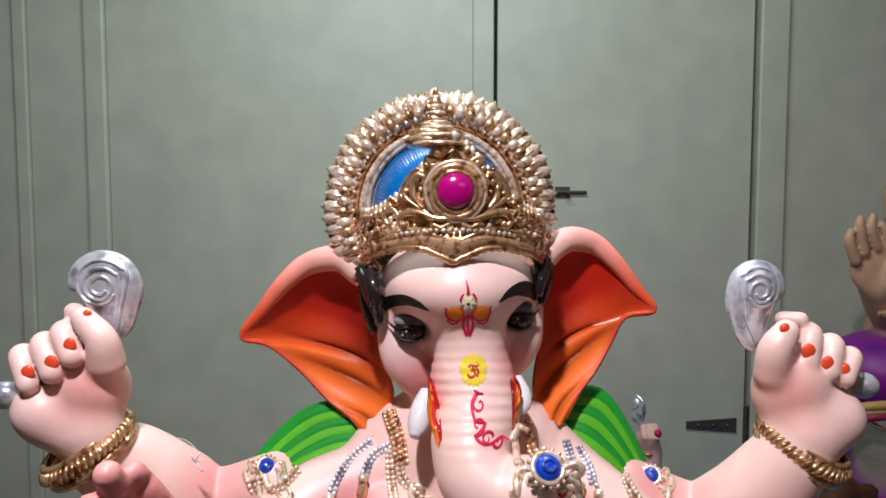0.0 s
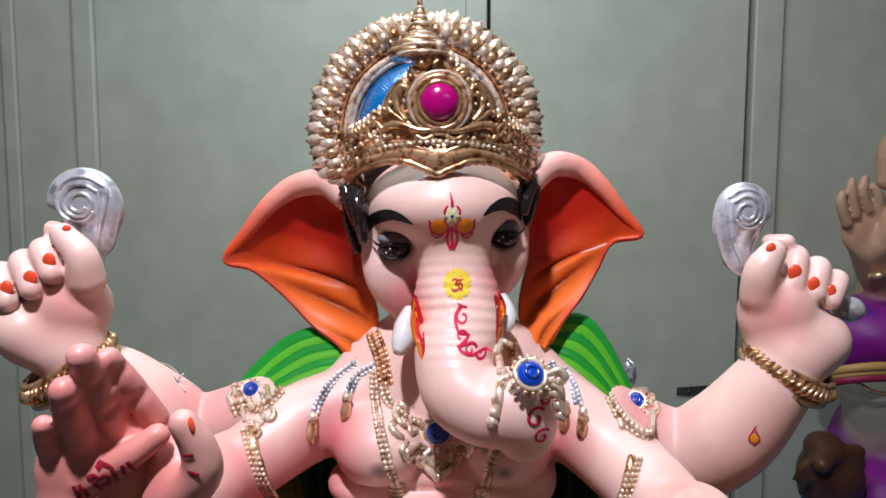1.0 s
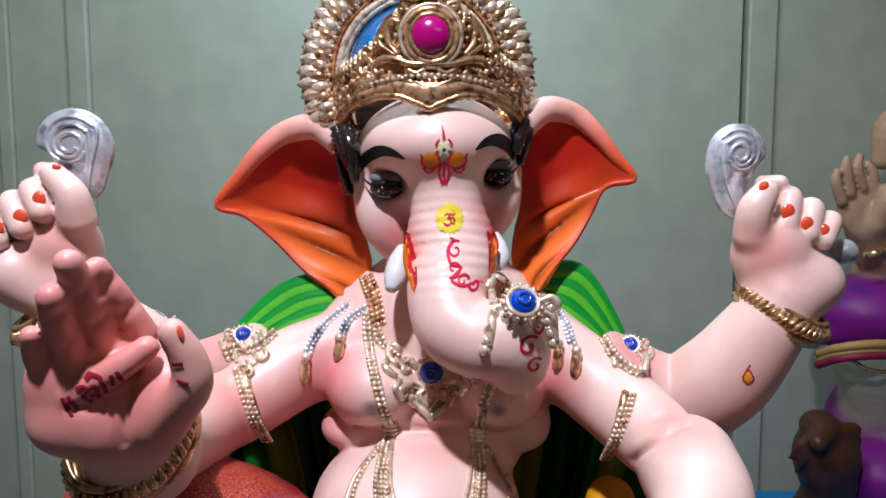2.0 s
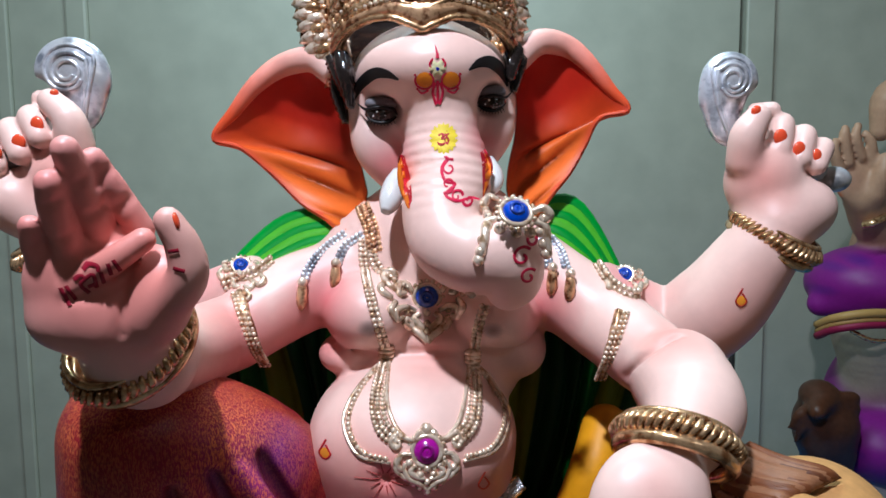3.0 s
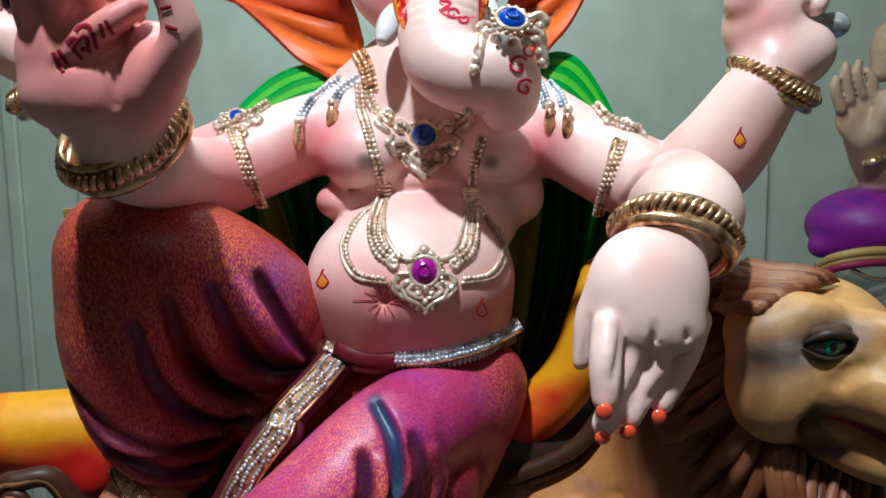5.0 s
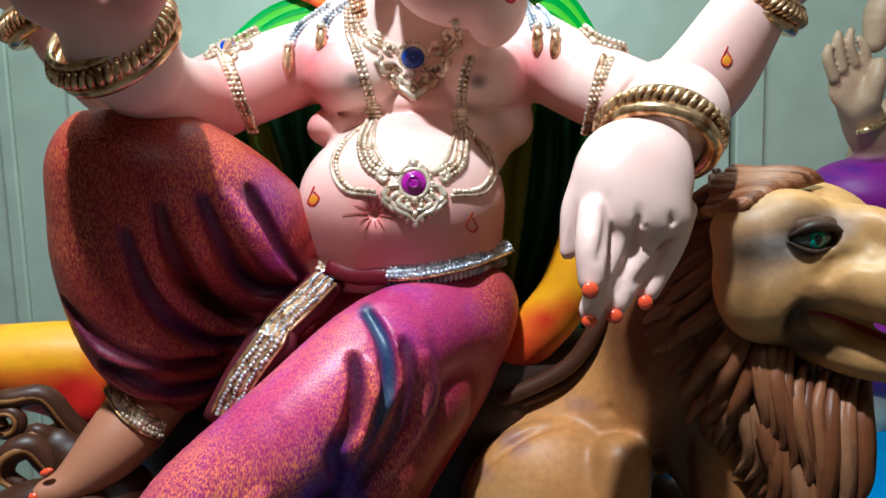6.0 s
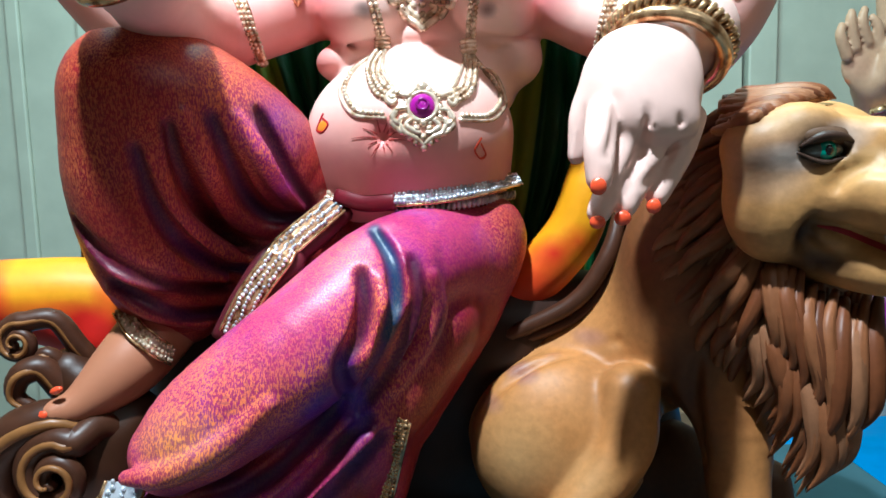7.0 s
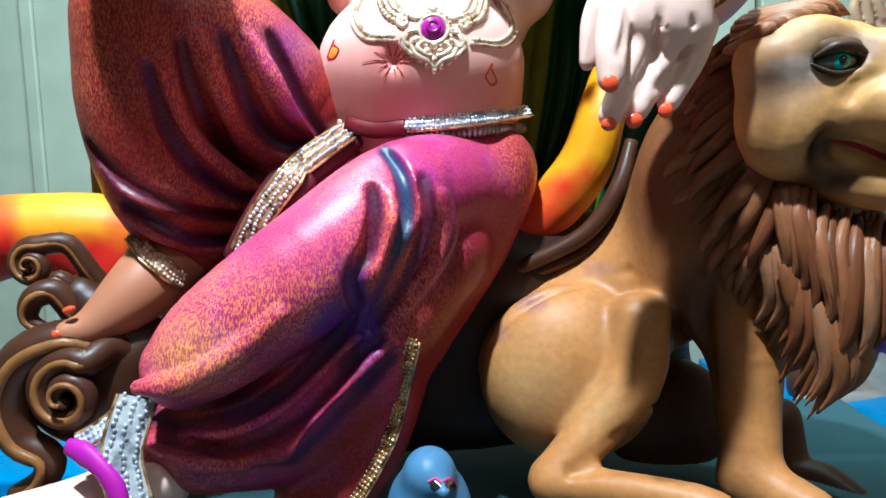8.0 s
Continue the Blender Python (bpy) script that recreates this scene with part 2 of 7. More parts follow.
def mix_rgb(nd, ln, a, b, fac, blend="MIX"):
    m = nd.new("ShaderNodeMixRGB")
    m.blend_type = blend
    for i, val in (("Color1", a), ("Color2", b), ("Fac", fac)):
        if hasattr(val, "is_linked"):
            ln.new(val, m.inputs[i])
        else:
            m.inputs[i].default_value = (*val, 1) if hasattr(val, "__len__") else val
    return m.outputs["Color"]


def bumped(nd, ln, bs, height, strength, distance):
    b = nd.new("ShaderNodeBump")
    b.inputs["Strength"].default_value, b.inputs["Distance"].default_value = strength, distance
    ln.new(height, b.inputs["Height"])
    ln.new(b.outputs["Normal"], bs.inputs["Normal"])


def surface(name, colour=None, rough=0.5, metal=0.0, grain=60.0, vary=0.15, bump=0.15, depth=0.001, coat=0.0, stretch=None, sss=0.0, spec=0.5):
    """A painted or bare surface. colour None: the colour that was painted onto the mesh."""
    m = bpy.data.materials.new(name)
    m.use_nodes = True
    nd, ln, bs = nodes_of(m)
    if colour is None:
        at = nd.new("ShaderNodeAttribute")
        at.attribute_name = "paint"
        base = at.outputs["Color"]
    else:
        base = colour
    n1, n2 = noise_node(nd, ln, grain, 5, stretch), noise_node(nd, ln, grain * 0.12, 3)
    lo = ramp(nd, ln, n1.outputs["Fac"], [(0.3, (1 - vary,) * 3), (0.7, (1.0,) * 3)])
    lo2 = ramp(nd, ln, n2.outputs["Fac"], [(0.3, (1 - vary * 0.7,) * 3), (0.7, (1.0,) * 3)])
    c = mix_rgb(nd, ln, base, lo.outputs["Color"], 1.0, "MULTIPLY")
    c = mix_rgb(nd, ln, c, lo2.outputs["Color"], 1.0, "MULTIPLY")
    ln.new(c, bs.inputs["Base Color"])
    r = nd.new("ShaderNodeMapRange")
    r.inputs["To Min"].default_value, r.inputs["To Max"].default_value = max(rough - 0.12, 0.03), min(rough + 0.12, 1)
    ln.new(n2.outputs["Fac"], r.inputs["Value"])
    ln.new(r.outputs["Result"], bs.inputs["Roughness"])
    bs.inputs["Metallic"].default_value = metal
    bs.inputs["Specular IOR Level"].default_value = spec
    bs.inputs["Coat Weight"].default_value = coat
    bs.inputs["Coat Roughness"].default_value = 0.15
    if sss:
        bs.inputs["Subsurface Weight"].default_value = sss
        bs.inputs["Subsurface Radius"].default_value = (0.006, 0.002, 0.001)
    bumped(nd, ln, bs, n1.outputs["Fac"], bump, depth)
    return m


def brushed_cloth(name):
    """Painted plaster cloth: the mesh's own colour, with dry-brushed streaks of pink, gold and violet."""
    m = bpy.data.materials.new(name)
    m.use_nodes = True
    nd, ln, bs = nodes_of(m)
    at = nd.new("ShaderNodeAttribute")
    at.attribute_name = "paint"
    a = noise_node(nd, ln, 1050, 7, (1.0, 1.0, 0.24))
    b = noise_node(nd, ln, 420, 5, (0.5, 1.0, 1.0))
    big = noise_node(nd, ln, 9, 3)
    fa = ramp(nd, ln, a.outputs["Fac"], [(0.465, (0, 0, 0)), (0.55, (1, 1, 1))])
    fb = ramp(nd, ln, b.outputs["Fac"], [(0.5, (0, 0, 0)), (0.64, (1, 1, 1))])
    fg = ramp(nd, ln, big.outputs["Fac"], [(0.4, (0.25,) * 3), (0.62, (1.0,) * 3)])
    light = mix_rgb(nd, ln, fa.outputs["Color"], fg.outputs["Color"], 1.0, "MULTIPLY")
    sep = nd.new("ShaderNodeSeparateColor")
    ln.new(at.outputs["Color"], sep.inputs["Color"])
    most = nd.new("ShaderNodeMapRange")
    most.inputs["From Min"].default_value, most.inputs["From Max"].default_value, most.inputs["To Min"].default_value = 0.12, 0.42, 0.12
    ln.new(sep.outputs["Red"], most.inputs["Value"])
    light = mix_rgb(nd, ln, light, most.outputs["Result"], 1.0, "MULTIPLY")
    bright = mix_rgb(nd, ln, at.outputs["Color"], (2.4, 3.0, 0.8), 1.0, "MULTIPLY")
    gold = mix_rgb(nd, ln, bright, (0.86, 0.36, 0.10), 0.55)
    patch = noise_node(nd, ln, 34, 4, (1.0, 1.0, 0.5))
    fp = ramp(nd, ln, patch.outputs["Fac"], [(0.48, (0, 0, 0)), (0.68, (0.75, 0.75, 0.75))])
    shot = mix_rgb(nd, ln, at.outputs["Color"], (0.80, 1.0, 1.9), 1.0, "MULTIPLY")
    ground = mix_rgb(nd, ln, at.outputs["Color"], shot, fp.outputs["Color"])
    c = mix_rgb(nd, ln, ground, gold, light)
    dark = mix_rgb(nd, ln, at.outputs["Color"], (0.55, 0.5, 0.9), 1.0, "MULTIPLY")
    c = mix_rgb(nd, ln, c, dark, mix_rgb(nd, ln, fb.outputs["Color"], (0.5, 0.5, 0.5), 1.0, "MULTIPLY"))
    ln.new(c, bs.inputs["Base Color"])
    bs.inputs["Roughness"].default_value = 0.36
    bs.inputs["Specular IOR Level"].default_value = 0.38
    bumped(nd, ln, bs, a.outputs["Fac"], 0.25, 0.001)
    return m


def metal_leaf(name, colour, dark, rough=0.25, scale=160.0, bump=0.4, metal=0.9):
    """Old gold or silver paint: bright metal with darker umber rubbed into a fine relief."""
    m = bpy.data.materials.new(name)
    m.use_nodes = True
    nd, ln, bs = nodes_of(m)
    n1, n2 = noise_node(nd, ln, scale, 4), noise_node(nd, ln, 25, 3)
    k = ramp(nd, ln, n1.outputs["Fac"], [(0.36, dark), (0.52, colour)])
    w = ramp(nd, ln, n2.outputs["Fac"], [(0.35, (0.72, 0.68, 0.62)), (0.6, (1, 1, 1))])
    ln.new(mix_rgb(nd, ln, k.outputs["Color"], w.outputs["Color"], 1.0, "MULTIPLY"), bs.inputs["Base Color"])
    bs.inputs["Metallic"].default_value = metal
    bs.inputs["Roughness"].default_value = rough
    bumped(nd, ln, bs, n1.outputs["Fac"], bump, 0.0012)
    return m


SKIN = surface("painted_plaster_skin", None, 0.42, grain=120, vary=0.04, bump=0.06, depth=0.0006, sss=0.0)
SATIN = surface("satin_paint", None, 0.48, grain=90, vary=0.1, bump=0.1, depth=0.0006, spec=0.3)
GLOSS = surface("gloss_enamel", None, 0.18, grain=90, vary=0.08, bump=0.05, depth=0.0005, coat=0.6)
MATT = surface("matt_paint", None, 0.6, grain=70, vary=0.12, bump=0.1, depth=0.0008)
CLOTH = brushed_cloth("brushed_cloth_paint")
GOLD = metal_leaf("old_gold", (0.92, 0.58, 0.33), (0.24, 0.09, 0.035), 0.22, metal=0.6)
BRASS = metal_leaf("warm_gold", (0.90, 0.60, 0.33), (0.32, 0.14, 0.05), 0.22, 120, 0.25, 0.75)
PALEGOLD = metal_leaf("pale_gold", (1.0, 0.84, 0.67), (0.50, 0.32, 0.18), 0.22, metal=0.5)
SILVER = metal_leaf("silver_paint", (0.88, 0.92, 1.0), (0.36, 0.40, 0.48), 0.28, 70, 0.3, 0.55)
FUR = surface("painted_lion", None, 0.48, grain=150, vary=0.2, bump=0.3, depth=0.0009, spec=0.35)
TIMBER = surface("varnished_brown", None, 0.40, grain=80, vary=0.3, bump=0.2, depth=0.0008, spec=0.3)


# ---- the room ----
def slab(name, lo, hi, mat, bevel=0.0, parent=None, label="", kind="", category=""):
    bm = bmesh.new()
    bmesh.ops.create_cube(bm, size=1.0)
    for v in bm.verts:
        v.co = Vector([lo[i] + (hi[i] - lo[i]) * (v.co[i] + 0.5) for i in range(3)])
    if bevel:
        bmesh.ops.bevel(bm, geom=bm.edges[:], offset=bevel, segments=2, affect="EDGES", profile=0.5)
    me = bpy.data.meshes.new(name)
    bm.to_mesh(me)
    bm.free()
    me.materials.append(mat)
    ob = new(name, me)
    if parent is not None:
        ob.parent = parent
    return tagged(ob, label, category, "", kind)


STEEL = surface("grey_green_enamel", (0.46, 0.46, 0.37), 0.5, grain=9, vary=0.14, bump=0.06, depth=0.002)
IRON = surface("old_iron", (0.10, 0.09, 0.08), 0.5, 0.5, grain=60, vary=0.4, bump=0.3, depth=0.001)
DARK = surface("dark_gap", (0.03, 0.03, 0.03), 0.8)
# Warm tint picked for the unseen walls and ceiling so their bounce fills warmly.
PLASTER = surface("plastered_wall", (0.46, 0.36, 0.27), 0.75, grain=14, vary=0.12, bump=0.15, depth=0.002)
CONCRETE = surface("concrete_floor", (0.20, 0.19, 0.18), 0.7, grain=18, vary=0.3, bump=0.2, depth=0.002)
SHEET = surface("blue_plastic_sheet", (0.01, 0.24, 0.60), 0.3, grain=20, vary=0.15, bump=0.25, depth=0.004)

TABLE_TOP, BASE_TOP = 0.69, 0.725
slab("floor", (-3, -2.6, -0.1), (3, 2.7, 0), CONCRETE, label="grey concrete workshop floor", kind="structure")
slab("ceiling", (-3, -2.6, 3.0), (3, 2.7, 3.1), PLASTER, label="unseen plain plastered ceiling", kind="structure")
slab("wall_south", (-3, -2.7, 0), (3, -2.6, 3.0), PLASTER, label="unseen plain plastered wall", kind="structure")
slab("wall_west", (-3.1, -2.6, 0), (-3, 2.7, 3.0), PLASTER, label="unseen plain plastered wall", kind="structure")
slab("wall_east", (3, -2.6, 0), (3.1, 2.7, 3.0), PLASTER, label="unseen plain plastered wall", kind="structure")
slab("wall_north", (-3, 2.60, 0), (3, 2.7, 3.0), STEEL, label="painted steel partition behind the doors", kind="structure")


# steel partition: pressed sheets, posts and a pair of doors
GROOVE = 2.43
slab("wall_panel", (-3.0, GROOVE + 0.01, 0), (-1.42, 2.60, 3.0), STEEL, 0.004, label="grey-green painted steel sheet", kind="structure")
slab("wall_post_1", (-1.42, GROOVE - 0.006, 0), (-1.375, 2.60, 3.0), STEEL, 0.006, label="folded edge of a painted steel sheet", kind="structure")
slab("wall_panel_2", (-1.375, GROOVE + 0.006, 0), (-1.186, 2.60, 3.0), STEEL, 0.004, label="grey-green painted steel sheet", kind="structure")
slab("wall_post_2", (-1.186, GROOVE - 0.012, 0), (-1.112, 2.60, 3.0), STEEL, 0.010, label="painted steel door post", kind="structure")
slab("wall_post_3", (1.045, GROOVE - 0.012, 0), (1.14, 2.60, 3.0), STEEL, 0.006, label="painted steel door post", kind="structure")
slab("wall_panel_3", (1.144, GROOVE + 0.012, 0), (3.0, 2.60, 3.0), STEEL, 0.004, label="grey-green painted steel sheet", kind="structure")
slab("door_gap", (-1.12, 2.50, 0), (1.045, 2.60, 3.0), DARK, label="dark gap behind the steel doors", kind="structure")
door_1 = slab("door_1", (-1.112, GROOVE, 0.02), (0.100, GROOVE + 0.035, 2.98), STEEL, 0.004, label="grey-green painted steel door leaf", kind="structure")
slab("cover_strip", (0.098, GROOVE - 0.010, 0.02), (0.168, GROOVE + 0.030, 2.98), STEEL, 0.005, door_1, "folded steel cover strip")
door_2 = slab("door_2", (0.180, GROOVE + 0.004, 0.02), (1.030, GROOVE + 0.039, 2.98), STEEL, 0.004, label="grey-green painted steel door leaf with bolt and hinge", kind="structure")


def bolt(x, z, parent, length=0.11):
    slab("bolt_plate", (x - 0.03, GROOVE - 0.002, z - 0.018), (x + 0.02, GROOVE + 0.004, z + 0.018), IRON, 0.001, parent)
    bm = bmesh.new()
    bmesh.ops.create_cone(bm, cap_ends=True, segments=12, radius1=0.005, radius2=0.005, depth=length, matrix=pose(x + 0.02, GROOVE - 0.008, z, 0, 90, 0))
    bmesh.ops.create_cone(bm, cap_ends=True, segments=10, radius1=0.006, radius2=0.004, depth=0.03, matrix=pose(x + 0.01, GROOVE - 0.022, z - 0.004, 90, 0, 0))
    bmesh.ops.create_cone(bm, cap_ends=True, segments=12, radius1=0.009, radius2=0.009, depth=0.02, matrix=pose(x - 0.02, GROOVE - 0.009, z, 0, 90, 0))
    me = bpy.data.meshes.new("bolt")
    bm.to_mesh(me)
    bm.free()
    me.materials.append(IRON)
    ob = new("bolt", me)
    ob.parent = parent
    tagged(ob, "dark iron sliding bolt")


bolt(0.404, 1.521, door_2)
hx, hz = 1.032, 0.727
bm = bmesh.new()
for a, b in (((hx - 0.20, 0.012), (hx - 0.03, 0.024)), ((hx + 0.012, 0.07), (hx + 0.055, 0.07))):
    vs = [bm.verts.new(p) for p in ((a[0], GROOVE - 0.004, hz - a[1]), (b[0], GROOVE - 0.004, hz - b[1]), (b[0], GROOVE - 0.004, hz + b[1]), (a[0], GROOVE - 0.004, hz + a[1]))]
    fc = bm.faces.new(vs)
    ext = bmesh.ops.extrude_face_region(bm, geom=[fc])
    for v in ext["geom"]:
        if isinstance(v, bmesh.types.BMVert):
            v.co.y += 0.006
bmesh.ops.create_cone(bm, cap_ends=True, segments=12, radius1=0.009, radius2=0.009, depth=0.13, matrix=pose(hx, GROOVE - 0.008, hz))
for k in range(3):
    bmesh.ops.create_uvsphere(bm, u_segments=8, v_segments=5, radius=0.006, matrix=pose(hx - 0.06 - 0.05 * k, GROOVE - 0.005, hz))
bmesh.ops.recalc_face_normals(bm, faces=bm.faces[:])
me = bpy.data.meshes.new("hinge")
bm.to_mesh(me)
bm.free()
me.materials.append(IRON)
hinge = new("hinge", me)
hinge.parent = door_2
tagged(hinge, "rusty iron strap hinge")
# stand under the throne, and the low table behind it
slab("display_stand", (-0.33, 0.31, 0.0), (0.48, 0.83, TABLE_TOP), SHEET, 0.006, label="display stand wrapped in blue plastic sheet", category="stand")


def platform(outline, height):
    bm = bmesh.new()
    fc = bm.faces.new([bm.verts.new((x, y, height)) for x, y in outline])
    ext = bmesh.ops.extrude_face_region(bm, geom=[fc])
    for v in ext["geom"]:
        if isinstance(v, bmesh.types.BMVert):
            v.co.z = 0.0
    bmesh.ops.recalc_face_normals(bm, faces=bm.faces[:])
    bmesh.ops.bevel(bm, geom=[e for e in bm.edges if all(v.co.z > 0.01 for v in e.verts)], offset=0.008, segments=2, affect="EDGES", profile=0.5)
    me = bpy.data.meshes.new("low_platform")
    bm.to_mesh(me)
    bm.free()
    me.materials.append(SHEET)
    return tagged(new("low_platform", me), "low platform covered with bright blue plastic sheet", "platform", "blue platforms")


platform(((-2.6, 1.25), (-1.0, 1.42), (-0.7, 1.48), (-0.7, 1.66), (-2.6, 1.66)), 0.37)
platform(((0.80, 1.72), (0.90, 1.30), (2.6, 0.9), (2.6, 2.30), (0.82, 2.30)), 0.37)
CRATE = surface("rough_planks", (0.24, 0.15, 0.08), 0.7, grain=30, vary=0.3, bump=0.3, depth=0.002)
slab("crate", (0.42, 1.96, 0.0), (0.72, 2.26, 0.37), CRATE, 0.006, label="rough wooden crate under a small statue", category="crate")


# ---- the seated statue: one casting ----
PALE, BLUSH = (0.86, 0.58, 0.50), (0.76, 0.21, 0.17)
statue = Bin()
skin = Field((-0.66, 0.52, 0.27), (0.68, 1.30, 1.62), 0.0042)

# torso
skin.ball((0.028, 1.100, 1.072), (0.165, 0.10, 0.13), col=PALE)
skin.ball((0.021, 1.090, 0.958), (0.145, 0.12, 0.13), k=0.03, col=PALE)
skin.ball((-0.007, 1.005, 0.851), (0.150, 0.150, 0.118), k=0.02, col=PALE)
skin.ball((-0.007, 1.020, 0.780), (0.140, 0.125, 0.09), k=0.04, col=PALE)
skin.ball((-0.067, 1.022, 1.030), (0.068, 0.078, 0.058), k=0.010, col=PALE)
skin.ball((0.114, 1.022, 1.027), (0.064, 0.078, 0.058), k=0.010, col=PALE)
skin.ball((-0.098, 1.050, 0.962), (0.050, 0.060, 0.032), k=0.014, col=PALE)
skin.ball((0.148, 1.060, 0.964), (0.046, 0.060, 0.044), k=0.014, col=PALE)
skin.tube([(-0.087, 1.100, 1.117, 0.0472), (0.036, 1.100, 1.158, 0.0772), (0.158, 1.100, 1.114, 0.0472)], k=0.04, col=PALE)
# front arm with the open palm
skin.tube([(-0.119, 1.070, 1.073, 0.0584), (-0.192, 1.050, 1.045, 0.0606), (-0.256, 1.000, 1.007, 0.0530)], k=0.025, col=PALE, n=12)
skin.tube([(-0.281, 0.990, 1.000, 0.0541), (-0.301, 0.880, 1.004, 0.0549), (-0.306, 0.770, 1.040, 0.0529)], k=0.012, col=PALE)
skin.tube([(-0.288, 0.760, 1.026, 0.0504), (-0.301, 0.710, 1.089, 0.0498)], k=0.03, col=PALE)
skin.ball((-0.310, 0.700, 1.122), (0.068, 0.034, 0.066), (8, 0, 12), k=0.02, col=PALE)
skin.ball((-0.337, 0.700, 1.088), (0.044, 0.034, 0.036), (0, 0, 0), k=0.012, col=PALE)
skin.ball((-0.253, 0.700, 1.105), (0.038, 0.034, 0.055), (0, 20, 0), k=0.012, col=PALE)
skin.tube([(-0.348, 0.690, 1.119, 0.0125), (-0.353, 0.672, 1.157, 0.0125), (-0.349, 0.655, 1.183, 0.0100)], k=0.003, col=PALE)
skin.tube([(-0.324, 0.685, 1.142, 0.0150), (-0.323, 0.655, 1.192, 0.0150), (-0.318, 0.635, 1.222, 0.0128)], k=0.003, col=PALE)
skin.tube([(-0.296, 0.690, 1.166, 0.0152), (-0.300, 0.660, 1.217, 0.0150), (-0.302, 0.636, 1.252, 0.0128)], k=0.003, col=PALE)
skin.tube([(-0.264, 0.700, 1.175, 0.0140), (-0.279, 0.680, 1.214, 0.0130), (-0.289, 0.662, 1.245, 0.0105)], k=0.003, col=PALE)
skin.tube([(-0.249, 0.690, 1.090, 0.0230), (-0.210, 0.668, 1.129, 0.0200), (-0.208, 0.660, 1.159, 0.0172), (-0.219, 0.652, 1.186, 0.0135)], k=0.012, col=PALE)
skin.tube([(-0.321, 0.672, 1.121, 0.0120), (-0.281, 0.664, 1.146, 0.0135), (-0.251, 0.672, 1.167, 0.0120)], k=0.008, col=PALE)
# front arm resting over the lion
skin.tube([(0.189, 1.070, 1.074, 0.0601), (0.264, 1.020, 1.020, 0.0589), (0.315, 0.940, 0.981, 0.0543)], k=0.025, col=PALE, n=12)
skin.tube([(0.338, 0.880, 0.966, 0.0632), (0.329, 0.800, 0.950, 0.0574), (0.289, 0.740, 0.922, 0.0381), (0.265, 0.710, 0.897, 0.0399)], k=0.012, col=PALE, n=12)
skin.ball((0.247, 0.690, 0.884), (0.062, 0.036, 0.066), (-25, 10, 0), k=0.02, col=PALE)
skin.ball((0.246, 0.675, 0.848), (0.056, 0.024, 0.030), (-25, 10, 0), k=0.015, col=PALE)
skin.tube([(0.199, 0.660, 0.851, 0.0165), (0.192, 0.640, 0.819, 0.0160), (0.190, 0.632, 0.788, 0.0130)], k=0.003, col=PALE)
skin.tube([(0.228, 0.672, 0.844, 0.0160), (0.215, 0.662, 0.798, 0.0160), (0.194, 0.652, 0.755, 0.0125)], k=0.003, col=PALE)
skin.tube([(0.262, 0.682, 0.841, 0.0160), (0.247, 0.672, 0.804, 0.0160), (0.222, 0.660, 0.760, 0.0125)], k=0.003, col=PALE)
skin.tube([(0.300, 0.700, 0.848, 0.0165), (0.284, 0.688, 0.813, 0.0160), (0.258, 0.674, 0.769, 0.0120)], k=0.003, col=PALE)
skin.tube([(0.209, 0.700, 0.888, 0.0197), (0.187, 0.690, 0.856, 0.0151), (0.177, 0.680, 0.811, 0.0095)], k=0.012, col=PALE)
# raised rear arms
skin.tube([(-0.261, 1.110, 1.058, 0.0450), (-0.363, 1.120, 1.018, 0.0542), (-0.421, 1.100, 1.040, 0.0729), (-0.473, 1.070, 1.093, 0.0668), (-0.493, 1.040, 1.116, 0.0519), (-0.503, 1.020, 1.165, 0.0430)], k=0.02, col=PALE, n=12)
skin.tube([(0.291, 1.130, 1.034, 0.0529), (0.402, 1.130, 0.973, 0.0705), (0.460, 1.090, 1.017, 0.0714), (0.506, 1.060, 1.094, 0.0595), (0.534, 1.050, 1.147, 0.0491)], k=0.02, col=PALE, n=12)
# fists
skin.ball((-0.505, 1.030, 1.228), (0.052, 0.05, 0.055), k=0.02, col=PALE)
skin.ball((-0.569, 1.020, 1.200), (0.044, 0.05, 0.040), k=0.02, col=PALE)
skin.ball((-0.540, 1.030, 1.176), (0.055, 0.05, 0.040), k=0.03, col=PALE)
skin.tube([(-0.471, 1.000, 1.272, 0.0265), (-0.473, 0.990, 1.306, 0.0216), (-0.501, 1.000, 1.332, 0.0172)], k=0.012, col=PALE)
skin.tube([(-0.507, 1.040, 1.330, 0.0130), (-0.530, 1.030, 1.338, 0.0129)], k=0.006, col=PALE)
skin.tube([(-0.611, 1.060, 1.259, 0.0182), (-0.595, 1.010, 1.277, 0.0173), (-0.573, 0.985, 1.244, 0.0146)], k=0.005, col=PALE)
skin.tube([(-0.577, 1.060, 1.276, 0.0198), (-0.563, 1.010, 1.293, 0.0189), (-0.539, 0.985, 1.260, 0.0161)], k=0.005, col=PALE)
skin.tube([(-0.547, 1.060, 1.293, 0.0198), (-0.534, 1.010, 1.310, 0.0189), (-0.511, 0.985, 1.282, 0.0161)], k=0.005, col=PALE)
skin.ball((0.523, 1.070, 1.213), (0.058, 0.05, 0.062), k=0.02, col=PALE)
skin.ball((0.583, 1.070, 1.175), (0.046, 0.05, 0.042), k=0.02, col=PALE)
skin.ball((0.552, 1.070, 1.160), (0.060, 0.05, 0.045), k=0.03, col=PALE)
skin.tube([(0.484, 1.050, 1.244, 0.0262), (0.483, 1.040, 1.280, 0.0243), (0.498, 1.040, 1.306, 0.0187)], k=0.012, col=PALE)
skin.tube([(0.511, 1.080, 1.319, 0.0118), (0.532, 1.070, 1.319, 0.0125)], k=0.006, col=PALE)
